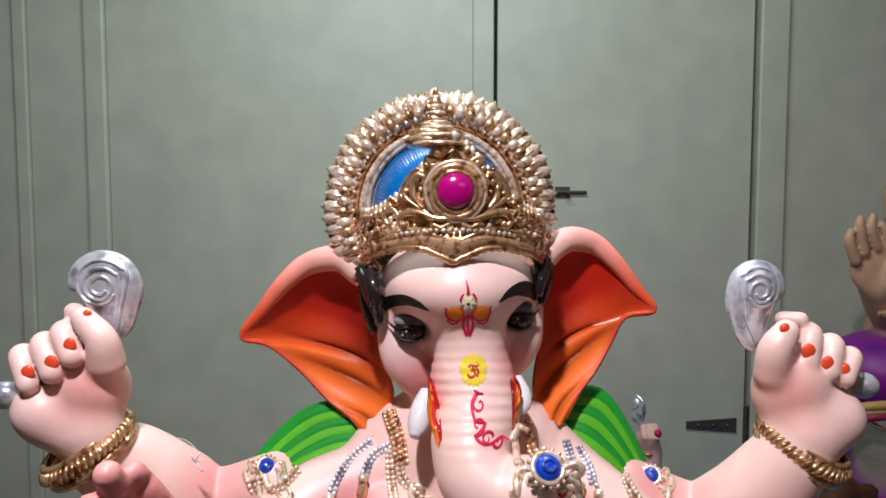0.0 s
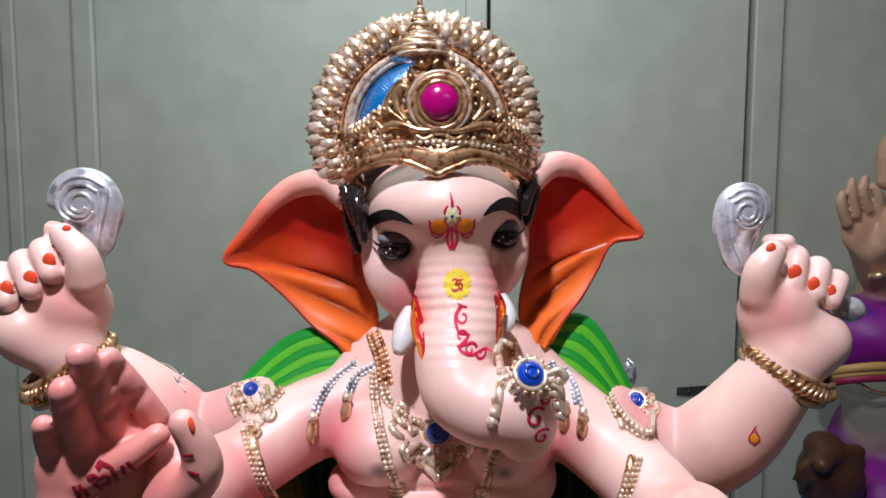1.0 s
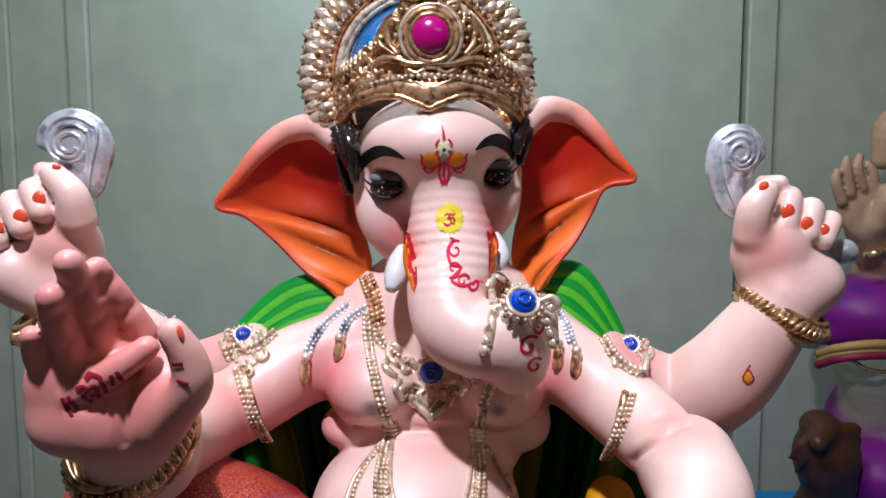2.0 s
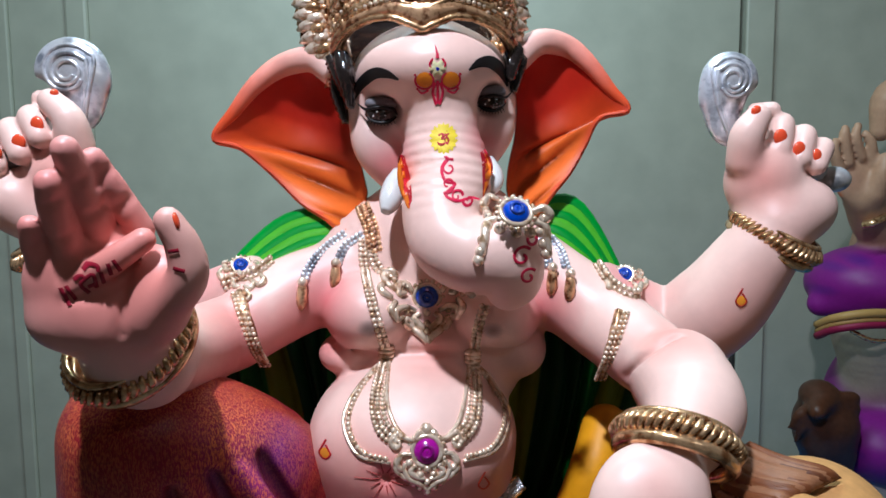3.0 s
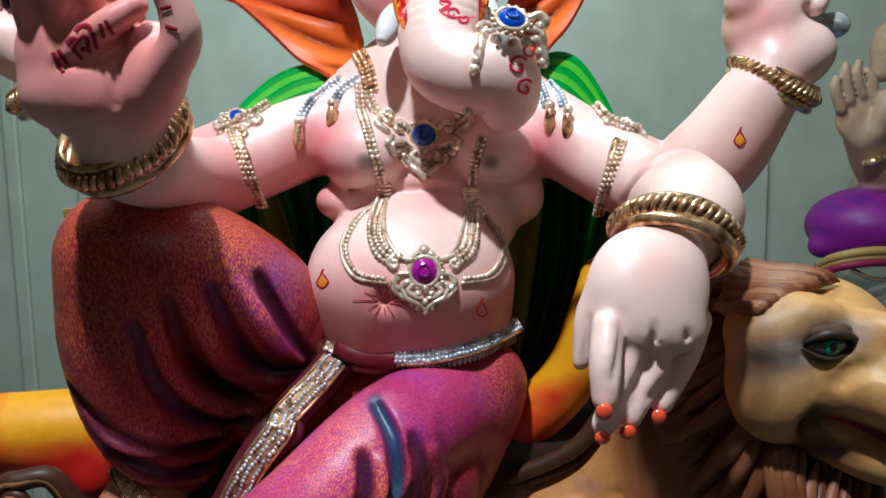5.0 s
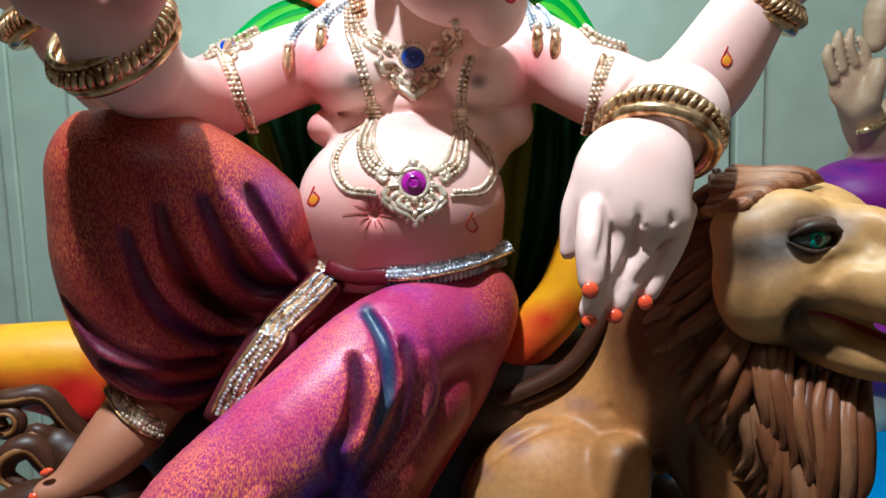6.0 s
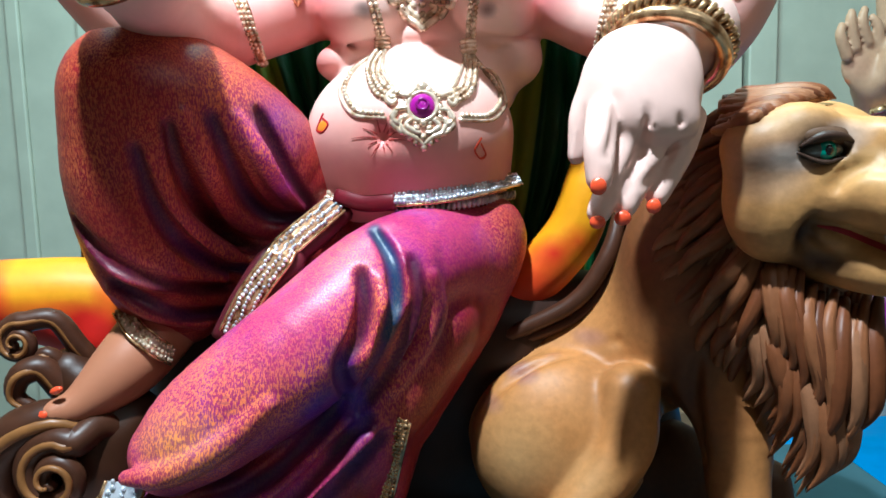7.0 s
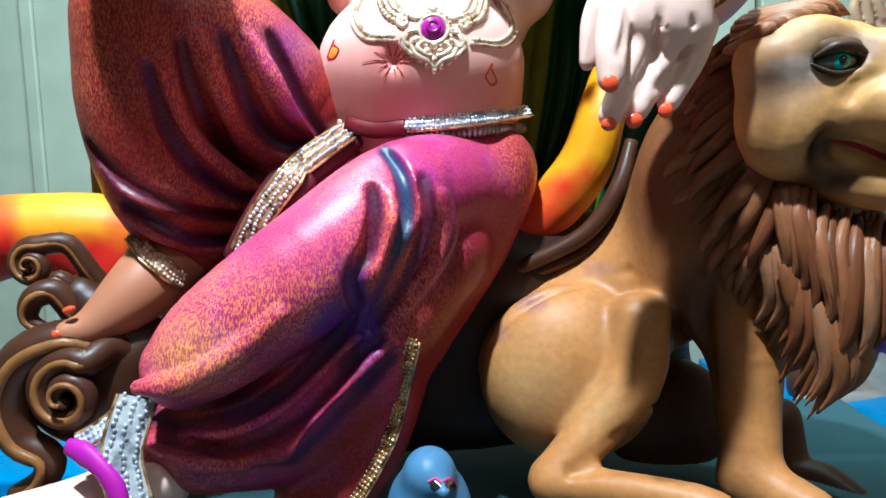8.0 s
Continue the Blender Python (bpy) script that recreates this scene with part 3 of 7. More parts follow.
skin.tube([(0.557, 1.120, 1.281, 0.0192), (0.547, 1.070, 1.297, 0.0184), (0.536, 1.050, 1.261, 0.0164)], k=0.005, col=PALE)
skin.tube([(0.593, 1.120, 1.263, 0.0192), (0.581, 1.070, 1.280, 0.0184), (0.567, 1.050, 1.246, 0.0164)], k=0.005, col=PALE)
skin.tube([(0.625, 1.120, 1.245, 0.0175), (0.610, 1.070, 1.262, 0.0167), (0.592, 1.050, 1.236, 0.0147)], k=0.005, col=PALE)
# foot of the raised leg, and the lower foot
skin.tube([(-0.342, 0.930, 0.616, 0.0508), (-0.385, 0.870, 0.555, 0.0448), (-0.430, 0.830, 0.515, 0.0259), (-0.458, 0.810, 0.509, 0.0152)], k=0.02, col=PALE, n=12)
skin.tube([(-0.342, 0.780, 0.326, 0.0426), (-0.416, 0.740, 0.295, 0.0531), (-0.481, 0.700, 0.296, 0.0464)], k=0.02, col=PALE)


def wrinkle(p):
    """Rings across the trunk, fading out below."""
    fade = np.clip((1.33 - p[..., 2]) / 0.08, 0, 1) * np.clip((p[..., 2] - 1.17) / 0.05, 0, 1)
    return 0.0027 * fade * np.abs(np.sin((p[..., 2] * 1.0 + 0.3 * (p[..., 0] - 0.04) ** 2 * 10) * 230)) ** 1.5


# head and trunk
skin.ball((0.022, 1.100, 1.350), (0.117, 0.108, 0.100), k=0.02, col=PALE)
skin.ball((0.024, 1.062, 1.372), (0.108, 0.128, 0.067), k=0.03, col=PALE)
skin.tube([(-0.067, 1.060, 1.318, 0.0320), (-0.057, 1.050, 1.270, 0.0340), (-0.039, 1.050, 1.232, 0.0240), (-0.024, 1.060, 1.206, 0.0120)], k=0.02, col=PALE, n=8)
skin.tube([(0.119, 1.070, 1.330, 0.0300), (0.114, 1.060, 1.294, 0.0320), (0.107, 1.060, 1.262, 0.0220), (0.100, 1.070, 1.238, 0.0120)], k=0.02, col=PALE, n=8)
skin.tube([(0.030, 1.010, 1.385, 0.0520), (0.036, 1.003, 1.320, 0.0490), (0.039, 0.998, 1.275, 0.0510), (0.042, 0.992, 1.240, 0.0590), (0.047, 0.970, 1.207, 0.0560),
           (0.037, 0.935, 1.178, 0.0525), (0.044, 0.905, 1.143, 0.0494), (0.074, 0.890, 1.125, 0.0486), (0.109, 0.885, 1.125, 0.0511), (0.123, 0.890, 1.101, 0.0417), (0.122, 0.900, 1.083, 0.0309)],
          k=0.025, col=PALE, relief=wrinkle, n=6)
skin.ball((-0.047, 1.000, 1.316), (0.030, 0.028, 0.022), k=0.012, cut=True)
skin.ball((0.110, 1.010, 1.332), (0.027, 0.028, 0.022), k=0.012, cut=True)
# navel and creases
skin.ball((-0.037, 0.860, 0.844), (0.006, 0.012, 0.008), k=0.02, cut=True)
for line in ([(-0.115, 0.970, 0.995, 0.0023), (-0.061, 0.970, 0.981, 0.0045), (0.025, 0.990, 0.978, 0.0046)], [(0.025, 0.990, 0.978, 0.0046), (0.112, 0.970, 0.981, 0.0045), (0.167, 0.970, 1.000, 0.0023)],
             [(0.329, 0.860, 1.025, 0.0027), (0.297, 0.880, 1.001, 0.0041), (0.280, 0.920, 0.957, 0.0029)]):
    q = np.array(line)
    q[:, :3] = skin.snap(q[:, :3])
    skin.tube(q, k=0.01, cut=True)

for line in ([(-0.316, 0.650, 1.111), (-0.274, 0.650, 1.121), (-0.234, 0.650, 1.155)], [(-0.267, 0.650, 1.075), (-0.263, 0.650, 1.107), (-0.257, 0.650, 1.129)], [(-0.281, 0.650, 1.220), (-0.273, 0.650, 1.229), (-0.265, 0.650, 1.232)], [(-0.266, 0.650, 1.194), (-0.256, 0.650, 1.199), (-0.249, 0.650, 1.203)], [(-0.300, 0.650, 1.223), (-0.291, 0.650, 1.229)], [(-0.291, 0.650, 1.189), (-0.274, 0.650, 1.199)], [(-0.331, 0.650, 1.203), (-0.315, 0.650, 1.210)], [(-0.320, 0.650, 1.169), (-0.304, 0.650, 1.175)], [(-0.345, 0.650, 1.161), (-0.331, 0.650, 1.169)]):
    q = skin.snap(line)
    skin.tube(np.column_stack([q, np.interp(np.linspace(0, 1, len(q)), [0, 0.5, 1], [0.0014, 0.0026, 0.0012])]), k=0.008, cut=True)
for line in ([(0.214, 0.660, 0.864), (0.213, 0.660, 0.831), (0.207, 0.660, 0.793)], [(0.246, 0.660, 0.850), (0.238, 0.660, 0.820), (0.218, 0.660, 0.770)], [(0.278, 0.660, 0.843), (0.266, 0.660, 0.819), (0.244, 0.660, 0.778)], [(0.181, 0.660, 0.860), (0.176, 0.660, 0.821), (0.177, 0.660, 0.785)]):
    q = skin.snap(line)
    skin.tube(np.column_stack([q, np.interp(np.linspace(0, 1, len(q)), [0, 0.3, 1], [0.0008, 0.0045, 0.0032])]), k=0.008, cut=True)


def skin_paint(v, c):
    blush = [((-0.126, 1.000, 1.049), 0.06, 0.9), ((-0.268, 0.950, 1.029), 0.055, 0.5), ((-0.244, 0.980, 0.964), 0.09, 0.75), ((-0.160, 1.000, 0.986), 0.06, 0.6),
             ((0.179, 1.000, 1.038), 0.05, 0.8), ((0.322, 0.870, 1.019), 0.04, 0.6), ((-0.031, 1.000, 1.240), 0.045, 0.9), ((0.099, 1.000, 1.269), 0.040, 0.85),
             ((-0.494, 0.990, 1.235), 0.05, 0.55), ((0.502, 1.020, 1.219), 0.05, 0.55), ((0.342, 1.080, 1.079), 0.06, 0.7), ((-0.337, 1.070, 1.092), 0.06, 0.7),
             ((-0.037, 0.860, 0.844), 0.035, 0.8), ((-0.087, 0.900, 0.844), 0.06, 0.35), ((-0.029, 0.900, 0.798), 0.10, 0.5), ((0.092, 0.920, 0.798), 0.09, 0.55),
             ((-0.264, 0.660, 1.106), 0.05, 0.55), ((-0.290, 0.660, 1.160), 0.06, 0.3), ((-0.318, 0.650, 1.234), 0.05, 0.3), ((-0.342, 0.650, 1.172), 0.05, 0.3),
             ((0.243, 0.670, 0.918), 0.03, 0.25), ((0.075, 0.850, 1.070), 0.05, 0.25), ((0.026, 0.980, 0.985), 0.05, 0.45)]
    for place, r, s in blush:
        spray(v, c, place, (r * 1.25, r * 2, r * 1.25), BLUSH if s < 0.7 else (0.70, 0.17, 0.18), min(1, s * 1.15))
    # pink airbrush and painted-in shade along the arm undersides and over the open palm
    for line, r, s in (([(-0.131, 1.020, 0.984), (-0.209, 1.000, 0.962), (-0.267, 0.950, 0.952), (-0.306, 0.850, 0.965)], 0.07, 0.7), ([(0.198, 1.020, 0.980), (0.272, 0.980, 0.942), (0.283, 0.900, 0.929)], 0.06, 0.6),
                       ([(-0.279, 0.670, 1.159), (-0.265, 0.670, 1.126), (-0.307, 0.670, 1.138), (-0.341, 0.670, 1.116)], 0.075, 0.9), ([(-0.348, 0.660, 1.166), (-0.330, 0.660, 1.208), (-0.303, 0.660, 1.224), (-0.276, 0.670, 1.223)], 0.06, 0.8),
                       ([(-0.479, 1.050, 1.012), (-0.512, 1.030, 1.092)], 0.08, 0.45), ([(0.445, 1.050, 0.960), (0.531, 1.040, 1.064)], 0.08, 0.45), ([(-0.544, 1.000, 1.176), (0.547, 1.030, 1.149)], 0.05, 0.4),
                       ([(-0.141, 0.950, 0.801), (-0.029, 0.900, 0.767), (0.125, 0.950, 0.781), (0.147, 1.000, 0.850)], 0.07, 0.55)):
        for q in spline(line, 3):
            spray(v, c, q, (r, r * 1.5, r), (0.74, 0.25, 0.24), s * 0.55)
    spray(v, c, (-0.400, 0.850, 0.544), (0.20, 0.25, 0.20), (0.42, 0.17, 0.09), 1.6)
    # redder palm, its shade put into the colour
    spray(v, c, (-0.277, 0.660, 1.144), (0.17, 0.12, 0.16), (0.72, 0.26, 0.21), 0.85)
    spray(v, c, (-0.063, 0.960, 1.020), (0.018, 0.05, 0.014), (0.05, 0.03, 0.03), 1.0)
    spray(v, c, (0.105, 0.960, 1.015), (0.016, 0.05, 0.013), (0.05, 0.03, 0.03), 1.0)
    spray(v, c, (-0.054, 1.000, 1.288), (0.045, 0.06, 0.045), (0.70, 0.55, 0.52), 0.5)
    for e in ((-0.047, 1.000, 1.316), (0.110, 1.010, 1.332)):
        spray(v, c, e, (0.031, 0.06, 0.025), (0.04, 0.03, 0.032), 1.3)
        spray(v, c, np.array(e) + (0, 0, -0.035), (0.034, 0.06, 0.022), (0.62, 0.42, 0.38), 0.5)


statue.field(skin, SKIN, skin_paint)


# dhoti
WINE, MAGENTA, VIOLET, NAVY = (0.27, 0.010, 0.022), (0.40, 0.018, 0.15), (0.09, 0.015, 0.16), (0.012, 0.012, 0.07)
cloth = Field((-0.52, 0.55, 0.28), (0.26, 1.20, 0.98), 0.0040)
cloth.view = np.array((0.03, -0.02, 0.78))
cloth.tube([(-0.141, 1.020, 0.732, 0.0597), (-0.228, 0.950, 0.826, 0.0926), (-0.307, 0.880, 0.893, 0.0927), (-0.349, 0.870, 0.908, 0.0828)], k=0.03, col=WINE)
cloth.tube([(-0.352, 0.870, 0.894, 0.0828), (-0.360, 0.880, 0.814, 0.0906), (-0.350, 0.900, 0.712, 0.0878), (-0.336, 0.930, 0.633, 0.0689)], k=0.04, col=WINE)
cloth.ball((-0.214, 1.000, 0.704), (0.12, 0.08, 0.10), k=0.03, col=WINE)
cloth.ball((0.011, 1.020, 0.693), (0.150, 0.13, 0.075), k=0.03, col=WINE)
cloth.tube([(0.075, 0.980, 0.677, 0.0726), (-0.024, 0.850, 0.669, 0.0743), (-0.129, 0.770, 0.594, 0.0733), (-0.234, 0.745, 0.520, 0.0651), (-0.284, 0.740, 0.481, 0.0491)], k=0.02, col=MAGENTA)
cloth.tube([(0.002, 0.900, 0.596, 0.0843), (-0.088, 0.840, 0.487, 0.0852), (-0.176, 0.820, 0.396, 0.0832), (-0.282, 0.800, 0.361, 0.0593)], k=0.012, col=WINE)
cloth.tube([(-0.047, 0.880, 0.460, 0.0549), (-0.093, 0.840, 0.349, 0.0590), (-0.153, 0.820, 0.265, 0.0576)], k=0.02, col=WINE)
cloth.tube([(-0.331, 0.800, 0.384, 0.0374), (-0.355, 0.780, 0.341, 0.0304)], k=0.02, col=WINE)
cloth.tube([(0.103, 0.970, 0.712, 0.0480), (0.073, 0.960, 0.616, 0.0520), (0.020, 0.930, 0.532, 0.0500), (-0.012, 0.900, 0.475, 0.0400)], k=0.025, col=WINE)
ridges, grooves = [], []


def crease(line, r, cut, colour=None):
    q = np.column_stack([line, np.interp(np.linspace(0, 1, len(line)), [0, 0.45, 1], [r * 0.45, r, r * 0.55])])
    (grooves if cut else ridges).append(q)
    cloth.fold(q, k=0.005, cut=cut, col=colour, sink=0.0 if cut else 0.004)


# folds of the raised leg
for line in ([(-0.216, 0.840, 0.871), (-0.187, 0.840, 0.822), (-0.161, 0.840, 0.780), (-0.130, 0.840, 0.751)],
             [(-0.272, 0.810, 0.876), (-0.248, 0.810, 0.815), (-0.224, 0.810, 0.763), (-0.184, 0.810, 0.733), (-0.142, 0.810, 0.734)],
             [(-0.308, 0.790, 0.822), (-0.279, 0.790, 0.754), (-0.241, 0.790, 0.713), (-0.201, 0.790, 0.695), (-0.174, 0.790, 0.708)],
             [(-0.384, 0.790, 0.723), (-0.345, 0.790, 0.692), (-0.292, 0.790, 0.676), (-0.230, 0.790, 0.675)],
             [(-0.375, 0.820, 0.662), (-0.327, 0.820, 0.639), (-0.264, 0.820, 0.618)]):
    crease(line, 0.020, False, (0.28, 0.015, 0.06))
for line in ([(-0.190, 0.850, 0.879), (-0.174, 0.850, 0.840), (-0.155, 0.850, 0.798), (-0.128, 0.850, 0.754)],
             [(-0.244, 0.830, 0.874), (-0.226, 0.830, 0.823), (-0.205, 0.830, 0.773), (-0.174, 0.830, 0.746), (-0.125, 0.830, 0.743)],
             [(-0.286, 0.800, 0.862), (-0.276, 0.800, 0.815), (-0.255, 0.800, 0.767), (-0.223, 0.800, 0.726), (-0.183, 0.800, 0.704)],
             [(-0.324, 0.790, 0.835), (-0.306, 0.790, 0.768), (-0.275, 0.790, 0.720), (-0.229, 0.790, 0.689), (-0.195, 0.790, 0.685)],
             [(-0.407, 0.800, 0.751), (-0.376, 0.800, 0.705), (-0.330, 0.800, 0.679), (-0.275, 0.800, 0.664), (-0.220, 0.800, 0.662)],
             [(-0.382, 0.830, 0.672), (-0.345, 0.830, 0.648), (-0.296, 0.830, 0.626), (-0.238, 0.830, 0.629)]):
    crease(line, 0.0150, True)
# folds below the knee and the hanging drape
for line in ([(-0.036, 0.750, 0.677), (-0.036, 0.750, 0.638), (-0.051, 0.750, 0.592), (-0.076, 0.750, 0.545)],
             [(-0.007, 0.780, 0.687), (-0.005, 0.780, 0.647), (-0.020, 0.780, 0.599), (-0.049, 0.780, 0.544)],
             [(0.022, 0.820, 0.670), (0.024, 0.820, 0.627), (0.005, 0.820, 0.585), (-0.032, 0.820, 0.527)],
             [(-0.307, 0.670, 0.482), (-0.265, 0.670, 0.486), (-0.203, 0.670, 0.517), (-0.152, 0.670, 0.559)],
             [(-0.277, 0.720, 0.412), (-0.224, 0.720, 0.413), (-0.158, 0.720, 0.435), (-0.110, 0.720, 0.481), (-0.076, 0.720, 0.520)],
             [(-0.230, 0.750, 0.363), (-0.161, 0.750, 0.381), (-0.111, 0.750, 0.436), (-0.058, 0.750, 0.491)],
             [(-0.337, 0.730, 0.401), (-0.276, 0.730, 0.378), (-0.217, 0.730, 0.369)]):
    crease(line, 0.020, False, (0.36, 0.02, 0.13))
for line in ([(-0.056, 0.740, 0.688), (-0.053, 0.740, 0.653), (-0.061, 0.740, 0.614), (-0.083, 0.740, 0.575), (-0.075, 0.740, 0.541)],
             [(-0.041, 0.760, 0.732), (-0.021, 0.760, 0.696), (-0.019, 0.760, 0.649), (-0.032, 0.760, 0.603), (-0.064, 0.760, 0.543)],
             [(-0.001, 0.800, 0.693), (0.007, 0.800, 0.651), (-0.007, 0.800, 0.603), (-0.037, 0.800, 0.547), (-0.074, 0.800, 0.504)],
             [(-0.320, 0.700, 0.455), (-0.274, 0.700, 0.434), (-0.210, 0.700, 0.441), (-0.151, 0.700, 0.476), (-0.105, 0.700, 0.520), (-0.079, 0.700, 0.551)],
             [(-0.312, 0.740, 0.398), (-0.246, 0.740, 0.381), (-0.178, 0.740, 0.400), (-0.122, 0.740, 0.447), (-0.080, 0.740, 0.494), (-0.053, 0.740, 0.514)],
             [(-0.174, 0.770, 0.347), (-0.130, 0.770, 0.386), (-0.079, 0.770, 0.442), (-0.040, 0.770, 0.484)]):
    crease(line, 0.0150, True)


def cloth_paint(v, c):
    # airbrushed tones; the pinks also put light on the thigh into the colour
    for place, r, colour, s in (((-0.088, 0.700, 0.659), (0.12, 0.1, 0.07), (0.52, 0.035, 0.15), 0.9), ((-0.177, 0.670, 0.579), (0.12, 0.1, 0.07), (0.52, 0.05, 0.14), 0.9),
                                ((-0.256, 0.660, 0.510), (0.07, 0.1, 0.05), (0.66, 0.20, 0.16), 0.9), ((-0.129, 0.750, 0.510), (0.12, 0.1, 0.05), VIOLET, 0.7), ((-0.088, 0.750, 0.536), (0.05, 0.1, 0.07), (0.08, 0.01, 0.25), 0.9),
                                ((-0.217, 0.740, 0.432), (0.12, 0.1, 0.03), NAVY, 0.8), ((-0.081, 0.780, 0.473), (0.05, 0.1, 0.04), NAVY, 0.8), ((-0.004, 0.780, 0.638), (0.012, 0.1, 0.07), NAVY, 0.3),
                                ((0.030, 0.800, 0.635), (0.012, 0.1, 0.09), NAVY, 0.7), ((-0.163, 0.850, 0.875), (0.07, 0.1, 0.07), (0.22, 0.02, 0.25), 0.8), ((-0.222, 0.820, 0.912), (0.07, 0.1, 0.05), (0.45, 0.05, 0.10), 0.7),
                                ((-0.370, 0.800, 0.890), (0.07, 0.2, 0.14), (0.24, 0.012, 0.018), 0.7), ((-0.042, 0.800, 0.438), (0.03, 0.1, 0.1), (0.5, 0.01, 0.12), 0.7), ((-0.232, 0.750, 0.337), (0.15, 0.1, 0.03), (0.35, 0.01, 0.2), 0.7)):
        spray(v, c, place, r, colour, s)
    # navy airbrush and painted-in shade: ridges lightened, grooves darkened
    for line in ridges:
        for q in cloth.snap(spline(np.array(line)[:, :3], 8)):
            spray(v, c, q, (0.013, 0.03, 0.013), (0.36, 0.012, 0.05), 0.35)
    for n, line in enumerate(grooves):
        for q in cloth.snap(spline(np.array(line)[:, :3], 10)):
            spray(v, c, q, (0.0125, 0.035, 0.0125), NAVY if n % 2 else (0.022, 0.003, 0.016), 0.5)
    for line, colour, r, k in (([(-0.042, 0.740, 0.734), (-0.022, 0.740, 0.697), (-0.018, 0.740, 0.652), (-0.029, 0.740, 0.613)], (0.010, 0.05, 0.10), 0.011, 0.8), ([(-0.089, 0.740, 0.595), (-0.078, 0.740, 0.548), (-0.066, 0.740, 0.514)], (0.07, 0.012, 0.20), 0.022, 0.4), ([(-0.121, 0.720, 0.528), (-0.088, 0.720, 0.560), (-0.074, 0.720, 0.579)], (0.09, 0.012, 0.20), 0.020, 0.35),
                               ([(-0.277, 0.720, 0.412), (-0.224, 0.720, 0.413), (-0.158, 0.720, 0.435), (-0.110, 0.720, 0.481)], (0.50, 0.012, 0.20), 0.016, 0.5), ([(-0.216, 0.840, 0.871), (-0.187, 0.840, 0.822), (-0.161, 0.840, 0.780)], (0.50, 0.03, 0.30), 0.016, 0.5)):
        for q in cloth.snap(spline(line, 8)):
            spray(v, c, q, (r, 0.03, r), colour, k)


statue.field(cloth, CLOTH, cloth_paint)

# ---- ears, tusks, hair ----
def ear(outer, inner, flip):
    o, i = spline(outer, 8), spline(inner, 8)
    m = 72
    o = np.stack([np.interp(np.linspace(0, 1, m), np.linspace(0, 1, len(o)), o[:, a]) for a in range(3)], -1)
    i = np.stack([np.interp(np.linspace(0, 1, m), np.linspace(0, 1, len(i)), i[:, a]) for a in range(3)], -1)
    u, s = np.linspace(0, 1, 28), np.linspace(0, 1, m)
    g = i[:, None] + (o - i)[:, None] * u[None, :, None]
    cup = 0.07 * np.sin(np.pi * u[None] ** 0.8) * np.sin(np.pi * np.clip(s, 0.04, 0.97))[:, None]
    fold = np.clip((s[:, None] - 0.38) / 0.25, 0, 1) * np.sin(np.pi * u[None]) * np.abs(np.sin(s[:, None] * 15 + u[None] * 3.0)) ** 0.7
    g[..., 1] += cup - 0.020 * fold
    edge = np.clip((u[None] - 0.86) / 0.14, 0, 1) * np.clip(1 - s[:, None] * 1.6, 0, 1)
    # Airbrushed red to orange; fold valleys and hollow darkened as painted-in shade.
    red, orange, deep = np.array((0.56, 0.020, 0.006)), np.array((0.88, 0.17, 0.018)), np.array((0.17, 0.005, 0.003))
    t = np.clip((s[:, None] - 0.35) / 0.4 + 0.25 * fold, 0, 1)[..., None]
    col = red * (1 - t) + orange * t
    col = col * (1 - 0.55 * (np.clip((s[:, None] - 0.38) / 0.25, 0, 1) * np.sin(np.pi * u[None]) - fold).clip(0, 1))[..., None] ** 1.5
    inner_shade = (np.clip(1.1 - u[None] * 1.7, 0, 1) * np.clip(1.1 - np.abs(s[:, None] - 0.42) * 2.0, 0, 1))[..., None]
    col = col * (1 - inner_shade) + deep * inner_shade
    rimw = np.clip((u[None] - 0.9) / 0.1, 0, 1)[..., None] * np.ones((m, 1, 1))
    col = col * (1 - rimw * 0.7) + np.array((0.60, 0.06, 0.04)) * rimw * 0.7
    back = g.copy()
    back[..., 1] += 0.014
    faces = grid_faces(m, 28)
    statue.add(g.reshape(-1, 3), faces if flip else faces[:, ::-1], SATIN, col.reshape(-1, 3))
    statue.add(back.reshape(-1, 3), faces[:, ::-1] if flip else faces, SATIN, (0.8, 0.6, 0.55))
    mid = (g[:, -1] + back[:, -1]) / 2
    rad = np.interp(s, [0, 0.15, 0.4, 0.5, 0.6, 1], [0.022, 0.020, 0.010, 0.005, 0.0045, 0.005])
    rim = np.array(PALE) * np.clip(1 - s * 2.4, 0, 1)[:, None] + np.array((0.74, 0.09, 0.025)) * np.clip(s * 2.4, 0, 1)[:, None]
    mid[:, 2] -= rad * 0.6 * np.clip(1 - 2 * s, 0, 1)
    statue.tube(mid[::2], rad[::2], SATIN, np.vstack([np.repeat(spline(rim[::2], 2), 10, 0), rim[:1], rim[-1:]]), sides=10, n=2)


ear([(-0.125, 1.110, 1.397), (-0.161, 1.120, 1.416), (-0.211, 1.130, 1.404), (-0.250, 1.120, 1.370), (-0.282, 1.115, 1.328), (-0.313, 1.110, 1.285), (-0.273, 1.120, 1.270), (-0.227, 1.130, 1.229), (-0.181, 1.120, 1.184), (-0.142, 1.100, 1.161), (-0.113, 1.070, 1.140)],
    [(-0.120, 1.100, 1.389), (-0.113, 1.090, 1.356), (-0.105, 1.090, 1.321), (-0.100, 1.090, 1.295), (-0.094, 1.090, 1.269), (-0.085, 1.090, 1.243), (-0.079, 1.090, 1.217), (-0.075, 1.080, 1.198), (-0.080, 1.070, 1.175), (-0.092, 1.060, 1.156)], False)
